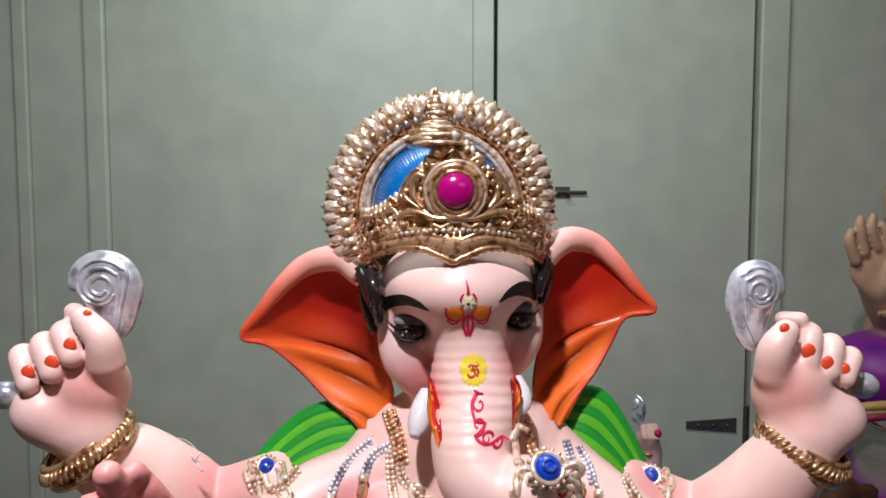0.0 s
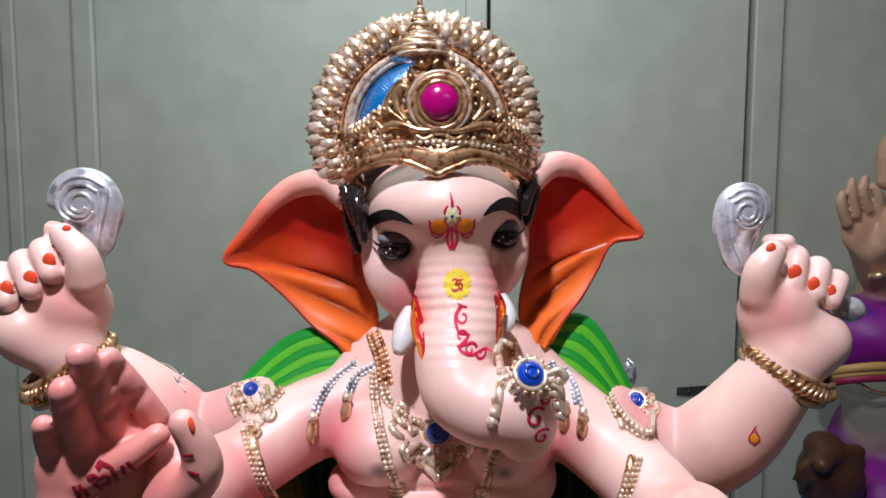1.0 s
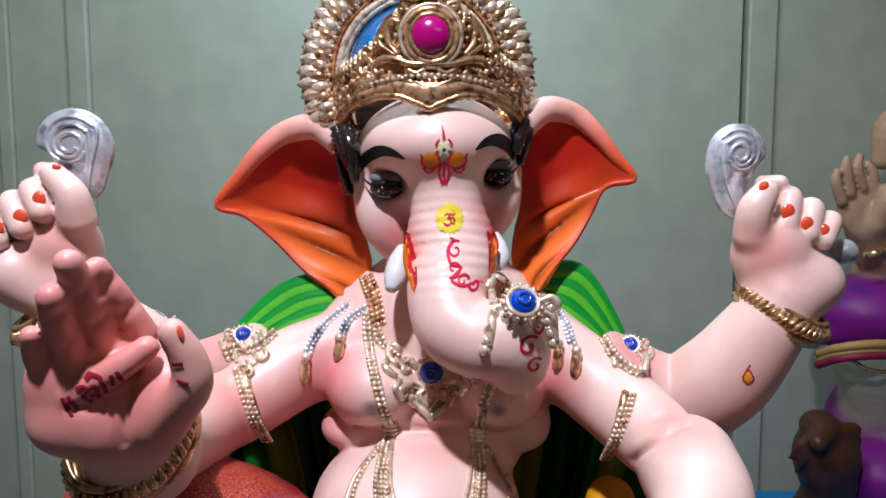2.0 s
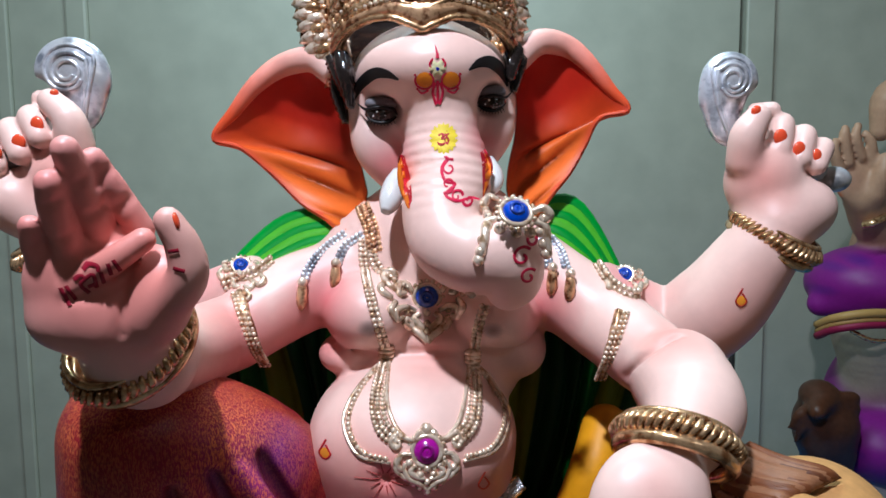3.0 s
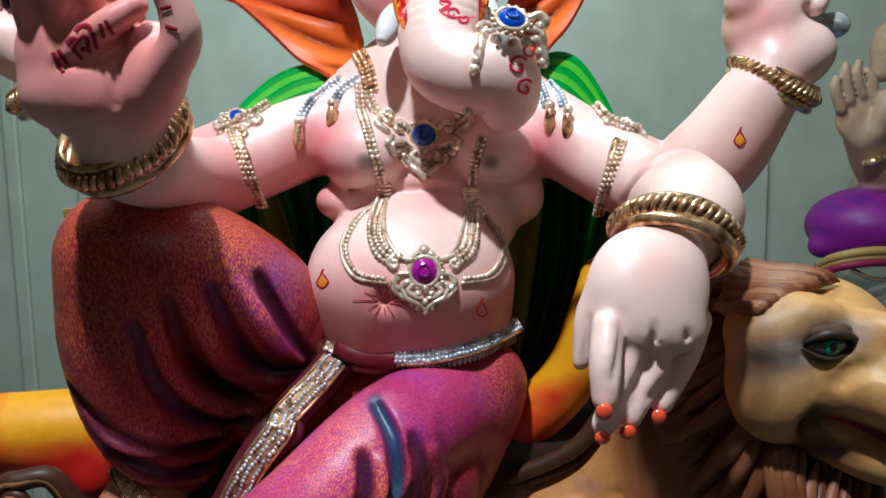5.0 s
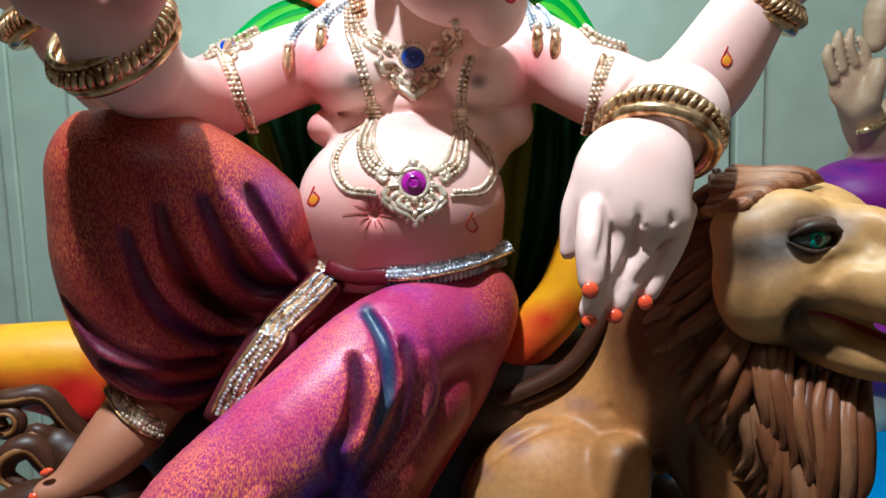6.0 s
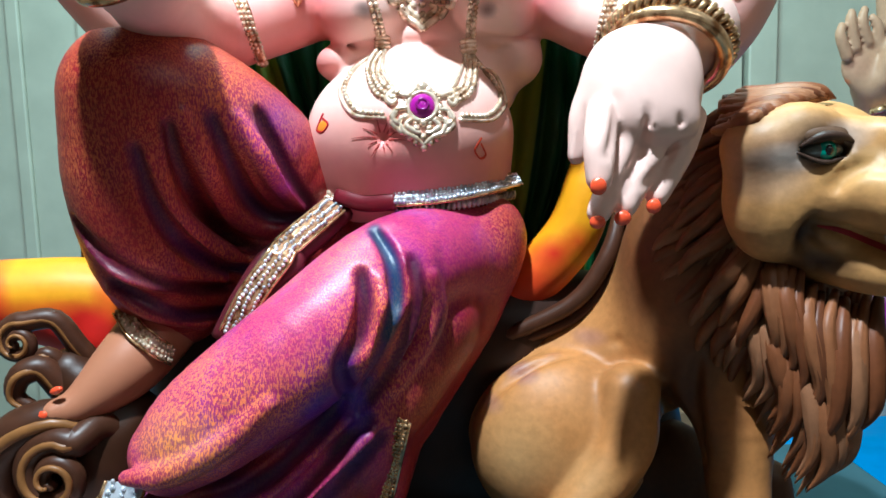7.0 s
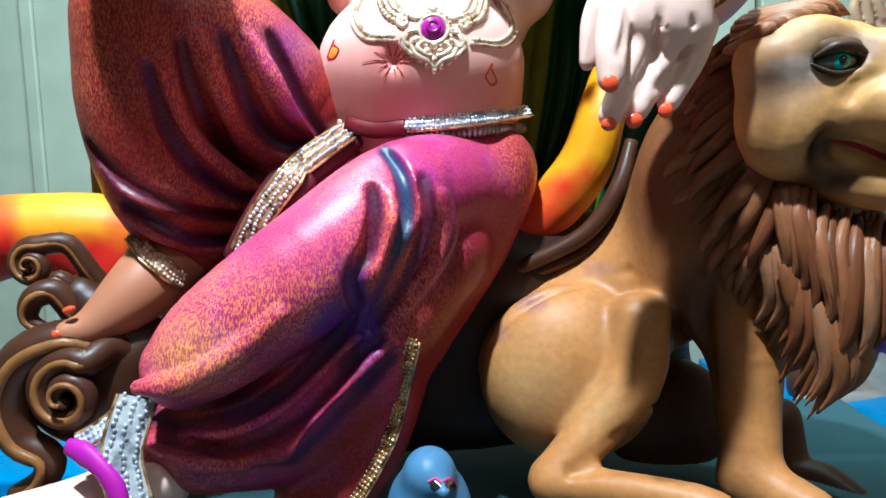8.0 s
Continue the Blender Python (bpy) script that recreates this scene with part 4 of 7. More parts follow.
ear([(0.147, 1.130, 1.409), (0.192, 1.140, 1.443), (0.239, 1.150, 1.435), (0.273, 1.140, 1.403), (0.304, 1.130, 1.361), (0.331, 1.120, 1.325), (0.288, 1.130, 1.313), (0.268, 1.140, 1.272), (0.242, 1.130, 1.229), (0.210, 1.110, 1.194), (0.181, 1.080, 1.157)],
    [(0.144, 1.110, 1.397), (0.150, 1.100, 1.363), (0.154, 1.100, 1.333), (0.153, 1.100, 1.302), (0.150, 1.100, 1.276), (0.144, 1.100, 1.250), (0.140, 1.100, 1.223), (0.139, 1.090, 1.199), (0.147, 1.080, 1.180), (0.163, 1.070, 1.166)], True)
IVORY = (0.82, 0.82, 0.80)
statue.tube([(-0.020, 1.000, 1.228), (-0.028, 0.985, 1.210), (-0.034, 0.970, 1.190), (-0.039, 0.960, 1.177)], [0.013, 0.0165, 0.0150, 0.007], GLOSS, IVORY, sides=16)
statue.tube([(0.102, 1.010, 1.247), (0.109, 1.000, 1.228), (0.111, 0.990, 1.214), (0.108, 0.985, 1.202)], [0.010, 0.0140, 0.0120, 0.005], GLOSS, IVORY, sides=16)
HAIR = (0.018, 0.013, 0.012)
for a, b, c in (((-0.120, 1.060, 1.395), (-0.104, 1.030, 1.368), (-0.093, 1.020, 1.333)), ((-0.104, 1.030, 1.396), (-0.095, 1.010, 1.367), (-0.090, 1.020, 1.321)), ((-0.117, 1.080, 1.374), (-0.110, 1.060, 1.343), (-0.101, 1.050, 1.303)),
                ((0.149, 1.070, 1.411), (0.139, 1.040, 1.387), (0.136, 1.030, 1.360)), ((0.157, 1.090, 1.399), (0.148, 1.060, 1.377), (0.143, 1.050, 1.345))):
    statue.tube([a, b, c], [0.011, 0.013, 0.006], GLOSS, HAIR, twist=(3, 2.5, 0.4), n=8)


# ---- painted face ----
INK, BRIGHT_RED, SUN = (0.012, 0.010, 0.010), (0.62, 0.01, 0.06), (0.85, 0.65, 0.03)
statue.ribbon([(-0.090, 1.050, 1.335), (-0.076, 1.020, 1.354), (-0.055, 0.985, 1.365), (-0.036, 0.960, 1.361), (-0.018, 0.945, 1.350)], [0.0014, 0.0062, 0.0074, 0.0060, 0.0012], SATIN, INK, skin)
statue.ribbon([(0.074, 0.945, 1.362), (0.089, 0.960, 1.374), (0.106, 0.985, 1.379), (0.123, 1.020, 1.373), (0.135, 1.050, 1.355)], [0.0012, 0.0060, 0.0072, 0.0058, 0.0014], SATIN, INK, skin)
for e, w in (((-0.047, 1.000, 1.316), 0.0225), ((0.110, 1.010, 1.332), 0.0200)):
    e = np.array(e) + (0.0, 0.016, 0.0)
    out = np.sign(e[0] - 0.03)
    statue.ball(e + (0, 0, -0.002), (w, 0.0140, 0.0150), GLOSS, (0.030, 0.022, 0.020), nu=24, nv=16)
    statue.ball(e + (0.002, -0.0100, -0.004), (0.0105, 0.0050, 0.0100), GLOSS, (0.022, 0.010, 0.006), nu=18, nv=10)
    statue.ball(e + (0.002, -0.0132, -0.005), (0.0042, 0.0022, 0.0042), GLOSS, (0.004, 0.004, 0.004), nu=12, nv=8)
    # white beads put in as glints on the eye
    for dx, dz, r in ((-0.0045, -0.0015, 0.0016), (0.0065, -0.0065, 0.0013), (-0.010, -0.007, 0.0011)):
        statue.ball(e + (dx, -0.0145 + abs(dx) * 0.15, dz), r, GLOSS, (0.85, 0.85, 0.85), nu=8, nv=6)
    # heavy grey lid over the upper half of the eye
    statue.ball(e + (0, 0.0005, 0.0112), (w * 1.02, 0.0160, 0.0105), SATIN, (0.21, 0.20, 0.22), nu=26, nv=16)
    statue.tube([e + (out * w * 1.45, 0.004, 0.011), e + (out * w * 0.98, -0.004, 0.003), e + (out * w * 0.5, -0.0125, 0.0035), e + (0, -0.0155, 0.0045), e + (-out * w * 0.6, -0.0115, 0.0025), e + (-out * w * 1.02, -0.001, -0.004)],
                [0.0006, 0.0020, 0.0026, 0.0026, 0.0022, 0.0010], SATIN, INK, n=5)
    statue.tube([e + (-out * w * 0.98, -0.002, -0.008), e + (-out * w * 0.5, -0.0085, -0.0145), e + (out * w * 0.1, -0.0095, -0.0160), e + (out * w * 0.6, -0.0070, -0.0125), e + (out * w * 1.0, -0.001, -0.004)],
                [0.0010, 0.0020, 0.0022, 0.0018, 0.0010], SATIN, INK, n=5)
    for k in range(9):
        a = e + (w * (-0.75 + 0.19 * k), -0.0075 + 0.004 * abs(k - 4) / 4, -0.0155 + 0.0035 * ((k - 4) / 4) ** 2)
        statue.tube([a, a + ((k - 4) * 0.0007, -0.001, -0.0055)], [0.0008, 0.0003], SATIN, INK, n=2, sides=5)


def stroke(points, w=0.0016, col=BRIGHT_RED, fl=None, lift=0.0016):
    statue.ribbon(points, w, SATIN, col, fl or skin, lift=lift, n=5)


def curl(c, r0, r1, a0, a1, n=12):
    """A flat spiral facing the viewer."""
    a, r = np.radians(np.linspace(a0, a1, n)), np.linspace(r0, r1, n)
    return np.array(c) + np.stack([r * np.cos(a), 0 * a, r * np.sin(a)], -1)


tk = np.array((0.033, 0.945, 1.356))
px = 0.00074
for sgn in (-1, 1):
    statue.disc(tk + (sgn * 23 * px, 0, -7 * px), (15 * px, 14 * px), SATIN, (0.85, 0.25, 0.01), skin)
    stroke(curl(tk + (sgn * 23 * px, 0, -8 * px), 17 * px, 15 * px, 90 - sgn * 60, 90 - sgn * 330), 0.0014)
    stroke([tk + (sgn * 4 * px, 0, -12 * px), tk + (sgn * 9 * px, 0, -30 * px), tk + (sgn * 3 * px, 0, -52 * px)], 0.0018)
    stroke([tk + (sgn * 8 * px, 0, 32 * px), tk + (sgn * 14 * px, 0, 22 * px), tk + (sgn * 10 * px, 0, 12 * px)], 0.0013)
    stroke([tk + (sgn * 16 * px, 0, -26 * px), tk + (sgn * 28 * px, 0, -32 * px), tk + (sgn * 36 * px, 0, -25 * px)], 0.0013)
    statue.disc(tk + (sgn * 40 * px, 0, 2 * px), 2.5 * px, SATIN, BRIGHT_RED, skin, rings=1, seg=8)
    statue.disc(tk + (sgn * 36 * px, 0, -24 * px), 2.5 * px, SATIN, BRIGHT_RED, skin, rings=1, seg=8)
statue.disc(tk + (0, 0, 14 * px), 16 * px, SATIN, (0.85, 0.80, 0.45), skin, shape=lambda a: 0.8 + 0.2 * math.cos(6 * a), seg=36)
statue.disc(tk + (0, 0, 13 * px), 5 * px, SATIN, (0.01, 0.02, 0.4), skin, lift=0.002, rings=2, seg=12)
stroke([tk + (0, 0, 32 * px), tk + (-1 * px, 0, 42 * px), tk + (-4 * px, 0, 54 * px)], [0.0022, 0.0016, 0.0004])
stroke([tk + (0, 0, -8 * px), tk + (0, 0, -30 * px), tk + (0, 0, -50 * px)], 0.0018)
om = np.array((0.040, 0.945, 1.275))
statue.disc(om, 24 * px, SATIN, SUN, skin, seg=48, shape=lambda a: 0.82 + 0.28 * abs(math.sin(a * 9)))
for line in ([(-9, 5), (-3, 8), (0, 4), (-4, 0)], [(-4, 0), (2, -2), (1, -8), (-6, -10), (-11, -6)], [(0, -2), (6, 2), (9, -4), (7, -8), (3, -6)], [(2, 8), (6, 6), (10, 9)]):
    stroke([om + (a * px, 0, b * px) for a, b in line], 0.0016, (0.45, 0.02, 0.02), lift=0.0026)
statue.disc(om + (6 * px, 0, 12 * px), 2 * px, SATIN, (0.45, 0.02, 0.02), skin, lift=0.0026, rings=1, seg=8)
# scrolls down the trunk
stroke([(0.040, 0.930, 1.251), (0.045, 0.920, 1.246), (0.037, 0.920, 1.235), (0.042, 0.910, 1.220), (0.054, 0.900, 1.215), (0.041, 0.890, 1.203), (0.054, 0.870, 1.193), (0.069, 0.860, 1.193), (0.081, 0.840, 1.190)], [0.0008, 0.002, 0.002, 0.0017, 0.0017, 0.0017, 0.0015, 0.0014, 0.0008])
for c, r, a0, a1 in (((0.047, 0.920, 1.236), 0.0105, 60, 480), ((0.044, 0.900, 1.215), 0.0105, 240, 640), ((0.055, 0.880, 1.199), 0.008, 0, 400), ((0.069, 0.860, 1.191), 0.007, 180, 560)):
    stroke(curl(c, r, r * 0.15, a0, a1, 14), np.linspace(0.0017, 0.0009, 14))
for c, r in (((0.132, 0.840, 1.128), 0.013), ((0.141, 0.850, 1.103), 0.011), ((0.147, 0.850, 1.147), 0.010)):
    stroke(curl(c, r, r * 0.2, 40, 430, 14), 0.0018, (0.5, 0.01, 0.05))
# orange and red bands where the tusks leave the trunk
for line, w, col in (([(-0.017, 0.960, 1.251), (-0.014, 0.960, 1.227), (-0.010, 0.960, 1.204), (-0.004, 0.960, 1.184)], 0.0085, (0.50, 0.01, 0.03)), ([(-0.019, 0.960, 1.248), (-0.017, 0.960, 1.227), (-0.012, 0.960, 1.204), (-0.005, 0.960, 1.186)], 0.0050, (0.88, 0.22, 0.01)), ([(0.093, 0.960, 1.258), (0.099, 0.960, 1.239), (0.098, 0.960, 1.219), (0.093, 0.960, 1.200)], 0.0070, (0.50, 0.01, 0.03)), ([(0.097, 0.960, 1.254), (0.100, 0.960, 1.239), (0.099, 0.960, 1.221), (0.094, 0.960, 1.204)], 0.0040, (0.88, 0.22, 0.01))):
    stroke(line, [w * 0.5, w, w * 0.8, 0.0006], col, lift=0.0018 if w > 0.006 else 0.0030)
# writing on the open palm, drops and lines
PALM_RED = (0.30, 0.01, 0.03)
for line in ([(-0.321, 0.650, 1.123), (-0.313, 0.650, 1.106)], [(-0.316, 0.650, 1.125), (-0.307, 0.650, 1.111)], [(-0.276, 0.650, 1.147), (-0.273, 0.650, 1.135)], [(-0.271, 0.650, 1.150), (-0.264, 0.650, 1.138)], [(-0.299, 0.650, 1.141), (-0.294, 0.650, 1.146), (-0.286, 0.650, 1.145), (-0.285, 0.650, 1.139)], [(-0.308, 0.650, 1.131), (-0.302, 0.650, 1.135), (-0.298, 0.650, 1.132), (-0.302, 0.650, 1.126), (-0.294, 0.650, 1.117)], [(-0.298, 0.650, 1.132), (-0.290, 0.650, 1.136), (-0.287, 0.650, 1.122)], [(-0.283, 0.650, 1.139), (-0.280, 0.650, 1.126)], [(-0.295, 0.650, 1.124), (-0.286, 0.650, 1.127)], [(-0.218, 0.645, 1.158), (-0.208, 0.645, 1.160)], [(-0.216, 0.650, 1.143), (-0.205, 0.650, 1.140)]):
    stroke(line, 0.0019, PALM_RED)


def drop(c, h, fill, line):
    c = np.array(c)
    if fill:
        statue.disc(c - (0, 0, h * 0.15), (h * 0.33, h * 0.36), SATIN, (0.85, 0.33, 0.02), skin)
    stroke([c + (0.002, 0, h * 0.75), c + (-h * 0.2, 0, h * 0.2), c + (-h * 0.36, 0, -h * 0.2), c + (0, 0, -h * 0.52), c + (h * 0.36, 0, -h * 0.2), c + (h * 0.2, 0, h * 0.15), c + (h * 0.05, 0, h * 0.4)], 0.0012, line, lift=0.002)


drop((-0.118, 0.890, 0.869), 0.020, True, (0.5, 0.01, 0.02))
drop((0.088, 0.880, 0.829), 0.019, False, (0.6, 0.05, 0.02))
drop((0.483, 1.040, 1.043), 0.022, True, (0.5, 0.02, 0.02))
for k in range(11):
    a = 2 * math.pi * k / 11 + 0.2
    c = np.array((-0.037, 0.860, 0.844))
    stroke([c + (0.008 * math.cos(a), 0, 0.008 * math.sin(a)), c + ((0.022 + 0.009 * (k % 3)) * math.cos(a), 0, (0.02 + 0.007 * (k % 2)) * math.sin(a))], [0.0012, 0.0003], (0.40, 0.06, 0.05))
NAIL = (0.85, 0.09, 0.03)
for c, w, h, tilt in (((-0.558, 0.960, 1.257), 13, 12, 0), ((-0.526, 0.960, 1.272), 13, 12, 0), ((-0.500, 0.960, 1.295), 12, 12, 0), ((-0.480, 0.970, 1.337), 8, 6, 30), ((0.522, 1.020, 1.274), 13, 12, 0), ((0.550, 1.020, 1.256), 12, 12, 0),
                      ((0.575, 1.020, 1.246), 10, 11, 0), ((0.486, 1.020, 1.313), 9, 8, -30), ((0.185, 0.612, 0.782), 17, 14, 0), ((0.190, 0.640, 0.746), 16, 11, 0), ((0.216, 0.645, 0.749), 17, 12, 10), ((0.251, 0.660, 0.759), 15, 12, 15),
                      ((-0.207, 0.640, 1.186), 5, 13, 15), ((-0.461, 0.790, 0.515), 14, 8, 20), ((-0.447, 0.800, 0.541), 14, 6, 20)):
    p = skin.snap([c], 0.03)[0]
    statue.ball(p + unit(p - VIEW) * 0.0008, (w * c[1] / 1278, 0.0046, h * 1.25 * c[1] / 1278), GLOSS, NAIL, Matrix.Rotation(radians(-tilt), 3, "Y"), 16, 10)


# ---- jewellery ----
def on_skin(line, fl=None, n=6, lift=0.0):
    fl = fl or skin
    q = fl.snap(spline(line, n), 0.12)
    return q - unit(q - fl.view) * lift


def spaced(q, step):
    """Points at even steps along a line."""
    d = np.concatenate([[0], np.cumsum(np.linalg.norm(np.diff(q, axis=0), axis=1))])
    s = np.arange(0, d[-1], step)
    return np.stack([np.interp(s, d, q[:, a]) for a in range(3)], -1)


def chain(line, r, mat=PALEGOLD, fl=None, rows=1, gap=0.0):
    q = on_skin(line, fl, 8, r * 0.6)
    side = unit(np.cross(np.gradient(q, axis=0), unit(VIEW - q)))
    for k in range(rows):
        for c in spaced(q + side * ((k - (rows - 1) / 2) * gap), r * 1.75):
            statue.ball(c, r, mat, nu=7, nv=5)


def wire(line, r, mat=PALEGOLD, fl=None, twist=None, flat=1.0):
    q = on_skin(line, fl, 3, float(np.max(r)) * 0.5)
    rr = np.interp(np.linspace(0, 1, len(q)), np.linspace(0, 1, len(np.atleast_1d(r))), np.atleast_1d(r))
    statue.tube(q, rr, mat, n=3, twist=twist, flat=flat, sides=8)


def hoop(c, axis, radius, r, mat, twist=None, sides=10, n=24, flat=1.0):
    axis = unit(np.array(axis, float))
    u = unit(np.cross(axis, (0.3, 0.2, 0.9)))
    w = np.cross(axis, u)
    a = np.linspace(0, 2 * np.pi, n, endpoint=False)
    rad = radius if hasattr(radius, "__len__") else (radius, radius)
    p = np.array(c) + rad[0] * np.cos(a)[:, None] * u + rad[1] * np.sin(a)[:, None] * w
    statue.tube(p, r, mat, closed=True, sides=sides, n=5, twist=twist, face=axis, flat=flat)


def bangle(c, axis, radius, r=0.0085):
    axis = unit(np.array(axis, float))
    c = np.array(c)
    hoop(c - axis * r * 0.9, axis, radius, r, BRASS, n=30)
    a = np.linspace(0, 2 * np.pi, 46, endpoint=False)
    u = unit(np.cross(axis, (0.3, 0.2, 0.9)))
    w = np.cross(axis, u)
    for k in a:                                  # slanting reeds of the outer ring
        rad = u * math.cos(k) + w * math.sin(k)
        tang = w * math.cos(k) - u * math.sin(k)
        p = c + axis * r * 1.0 + rad * (radius + r * 0.3)
        d = axis * r * 1.3 + tang * r * 0.7
        statue.tube([p - d, p + rad * r * 0.9, p + d], [r * 0.35, r * 0.5, r * 0.35], BRASS, sides=6, n=2)
    hoop(c + axis * r * 1.0, axis, radius, r * 0.9, BRASS, n=30)
    hoop(c + axis * r * 2.6, axis, radius * 0.97, r * 0.55, BRASS, twist=(4, 26, 0.25), n=40)


bangle((-0.306, 0.765, 1.045), (-0.25, -0.62, 0.62), 0.066)
bangle((0.289, 0.745, 0.924), (0.30, 0.55, 0.80), 0.060)
bangle((-0.513, 1.035, 1.132), (-0.50, -0.25, 0.86), 0.062, 0.0085)
bangle((0.536, 1.065, 1.124), (0.42, -0.25, 0.86), 0.062, 0.0085)


def gem(c, r, colour, normal=None, setting=PALEGOLD):
    """A ringed glass stone in a beaded setting."""
    c = np.array(c, float)
    nrm = unit(VIEW - c) if normal is None else unit(np.array(normal, float))
    turn = np.array(Vector(nrm).to_track_quat("Z", "Y").to_matrix())
    statue.ball(c, (r, r, r * 0.55), GLOSS, colour, turn, 20, 10)
    hoop(c + nrm * r * 0.50, nrm, r * 0.42, r * 0.14, GLOSS, n=12)
    statue.c[-1] = np.tile(np.array(colour) * 0.6, (len(statue.v[-1]), 1))
    hoop(c, nrm, r * 1.12, r * 0.20, setting, n=16)
    for k in range(16):
        a = 2 * math.pi * k / 16
        statue.ball(c + turn @ np.array((math.cos(a) * r * 1.42, math.sin(a) * r * 1.42, -r * 0.1)), r * 0.2, setting, nu=7, nv=5)


BLUE, FUCHSIA = (0.005, 0.06, 0.50), (0.38, 0.005, 0.30)
# necklace, pendant and its scrolls
for line in ([(-0.074, 1.000, 1.132), (-0.073, 1.000, 1.096), (-0.059, 0.970, 1.049), (-0.049, 0.970, 1.010), (-0.043, 0.980, 0.984)], [(-0.064, 1.000, 1.132), (-0.057, 1.000, 1.100), (-0.036, 0.980, 1.080), (-0.012, 0.970, 1.066)],
             [(0.096, 0.980, 1.046), (0.087, 0.980, 1.016), (0.081, 0.980, 0.976)]):
    chain(line, 0.0042, rows=2, gap=0.0075)
chain([(-0.077, 1.030, 1.178), (-0.063, 1.000, 1.151), (-0.056, 0.980, 1.118)], 0.0045, GOLD, rows=3, gap=0.008)
chain([(0.120, 1.030, 1.178), (0.124, 1.000, 1.151), (0.134, 0.980, 1.126)], 0.0045, GOLD, rows=2, gap=0.008)
pc = np.array((0.016, 0.960, 1.056))
pc = skin.snap([pc])[0]
gem(pc, 0.0165, BLUE)


def scrolls(c, k, shapes, mat=PALEGOLD, r=0.0028, fl=None):
    """Mirrored wire scrolls round a centre; shapes in steps of k."""
    for sgn in (-1, 1):
        for sh in shapes:
            wire([np.array(c) + (sgn * a * k, 0, -b * k) for a, b in sh], [r * 0.8, r * 1.25, r * 0.8], mat, fl)


scrolls(pc, px * 1.15, [[(24, -8), (34, -22), (48, -20), (46, -8), (36, -8)], [(48, -12), (62, -22), (72, -34), (60, -44), (52, -36), (60, -30)], [(20, 22), (36, 14), (52, 18), (50, 32), (40, 30)],
                 [(30, 34), (24, 50), (10, 62), (0, 74)], [(52, 2), (60, 14), (54, 26)], [(40, 38), (30, 48), (22, 40)], [(12, 26), (22, 34), (14, 44), (4, 50)], [(66, -30), (78, -20), (68, -10), (58, -4)]], r=0.0046)
for a, b in ((0, 78), (0, 30), (10, 60), (-10, 60), (0, 50), (24, 48), (-24, 48), (40, 40), (-40, 40), (62, 6), (-62, 6), (-80, -36), (-70, -44), (-88, -26), (-40, 24), (40, 24), (0, 64)):
    q = skin.snap([pc + (a * px, 0, -b * px)])[0]
    statue.ball(q, 0.0052, PALEGOLD, nu=8, nv=6)
# belly chains and jewel
bc = skin.snap([(0.015, 0.855, 0.882)])[0]
for sgn in (-1, 1):
    knot = np.array((-0.042, 0.980, 0.981)) if sgn < 0 else np.array((0.079, 0.980, 0.972))
    knot = skin.snap([knot])[0]
    for k in (-1, 0, 1):
        statue.ball(knot + (0.0, -0.004, 0.006 * k), (0.013, 0.012, 0.005), PALEGOLD, nu=12, nv=6)

    def off(a, b):
        return bc + (sgn * a * px * 1.0, 0, -b * px)
    chain([knot + (0, 0, -0.010), off(112, -95), off(132, -45), off(112, 0), off(62, 14)], 0.0040, rows=1)
    wire([knot + (0.003 * sgn, 0, -0.010), off(118, -95), off(140, -45), off(118, 6), off(62, 20)], 0.0028)
    chain([knot + (0, 0, -0.010), off(82, -85), off(74, -40), off(46, -16)], 0.0040, rows=3, gap=0.0072)
    wire([knot + (-0.004 * sgn, 0, -0.010), off(66, -85), off(54, -45), off(36, -24)], 0.003)
gem(bc, 0.0165, FUCHSIA)
scrolls(bc, px, [[(20, -18), (34, -22), (50, -28), (60, -16), (52, -6), (44, -14)], [(26, 4), (44, 6), (52, 20), (42, 30), (36, 20)], [(40, 30), (32, 46), (14, 56), (0, 68)], [(18, 24), (28, 34), (18, 44), (4, 48)],
                 [(0, -26), (12, -32), (20, -20)], [(44, 8), (52, 30), (36, 48)]], r=0.0034)
for a, b in ((0, -36), (0, 70), (0, 54), (12, 62), (-12, 62), (24, 54), (-24, 54), (36, 44), (-36, 44), (46, 30), (-46, 30), (0, 30), (52, -18), (-52, -18), (30, 20), (-30, 20), (12, 40), (-12, 40)):
    statue.ball(skin.snap([bc + (a * px, 0, -b * px)])[0], 0.0055 if (a, b) != (0, -36) else 0.009, PALEGOLD, nu=8, nv=6)
# shoulder tassels
for line, tip in (([(-0.106, 1.040, 1.140), (-0.132, 1.000, 1.117), (-0.150, 0.990, 1.095), (-0.156, 0.980, 1.077)], (-0.158, 0.980, 1.056)), ([(-0.080, 1.040, 1.140), (-0.098, 1.000, 1.124), (-0.107, 0.990, 1.108), (-0.109, 0.980, 1.098)], (-0.111, 0.980, 1.081)),
                  ([(0.199, 1.040, 1.131), (0.206, 1.000, 1.113), (0.213, 0.990, 1.091)], (0.215, 0.980, 1.065)), ([(0.179, 1.030, 1.139), (0.185, 1.000, 1.113), (0.189, 0.990, 1.092)], (0.190, 0.980, 1.073))):
    chain(line, 0.0040, SILVER, rows=2, gap=0.007)
    t = skin.snap([tip])[0]
    statue.tube([t + (0.001, 0, 0.022), t + (0, -0.004, 0.006), t + (-0.001, -0.003, -0.010), t + (-0.002, 0, -0.020)], [0.005, 0.0078, 0.007, 0.001], GOLD, sides=8)
    statue.ball(t + (0.001, -0.002, 0.022), 0.0075, PALEGOLD)
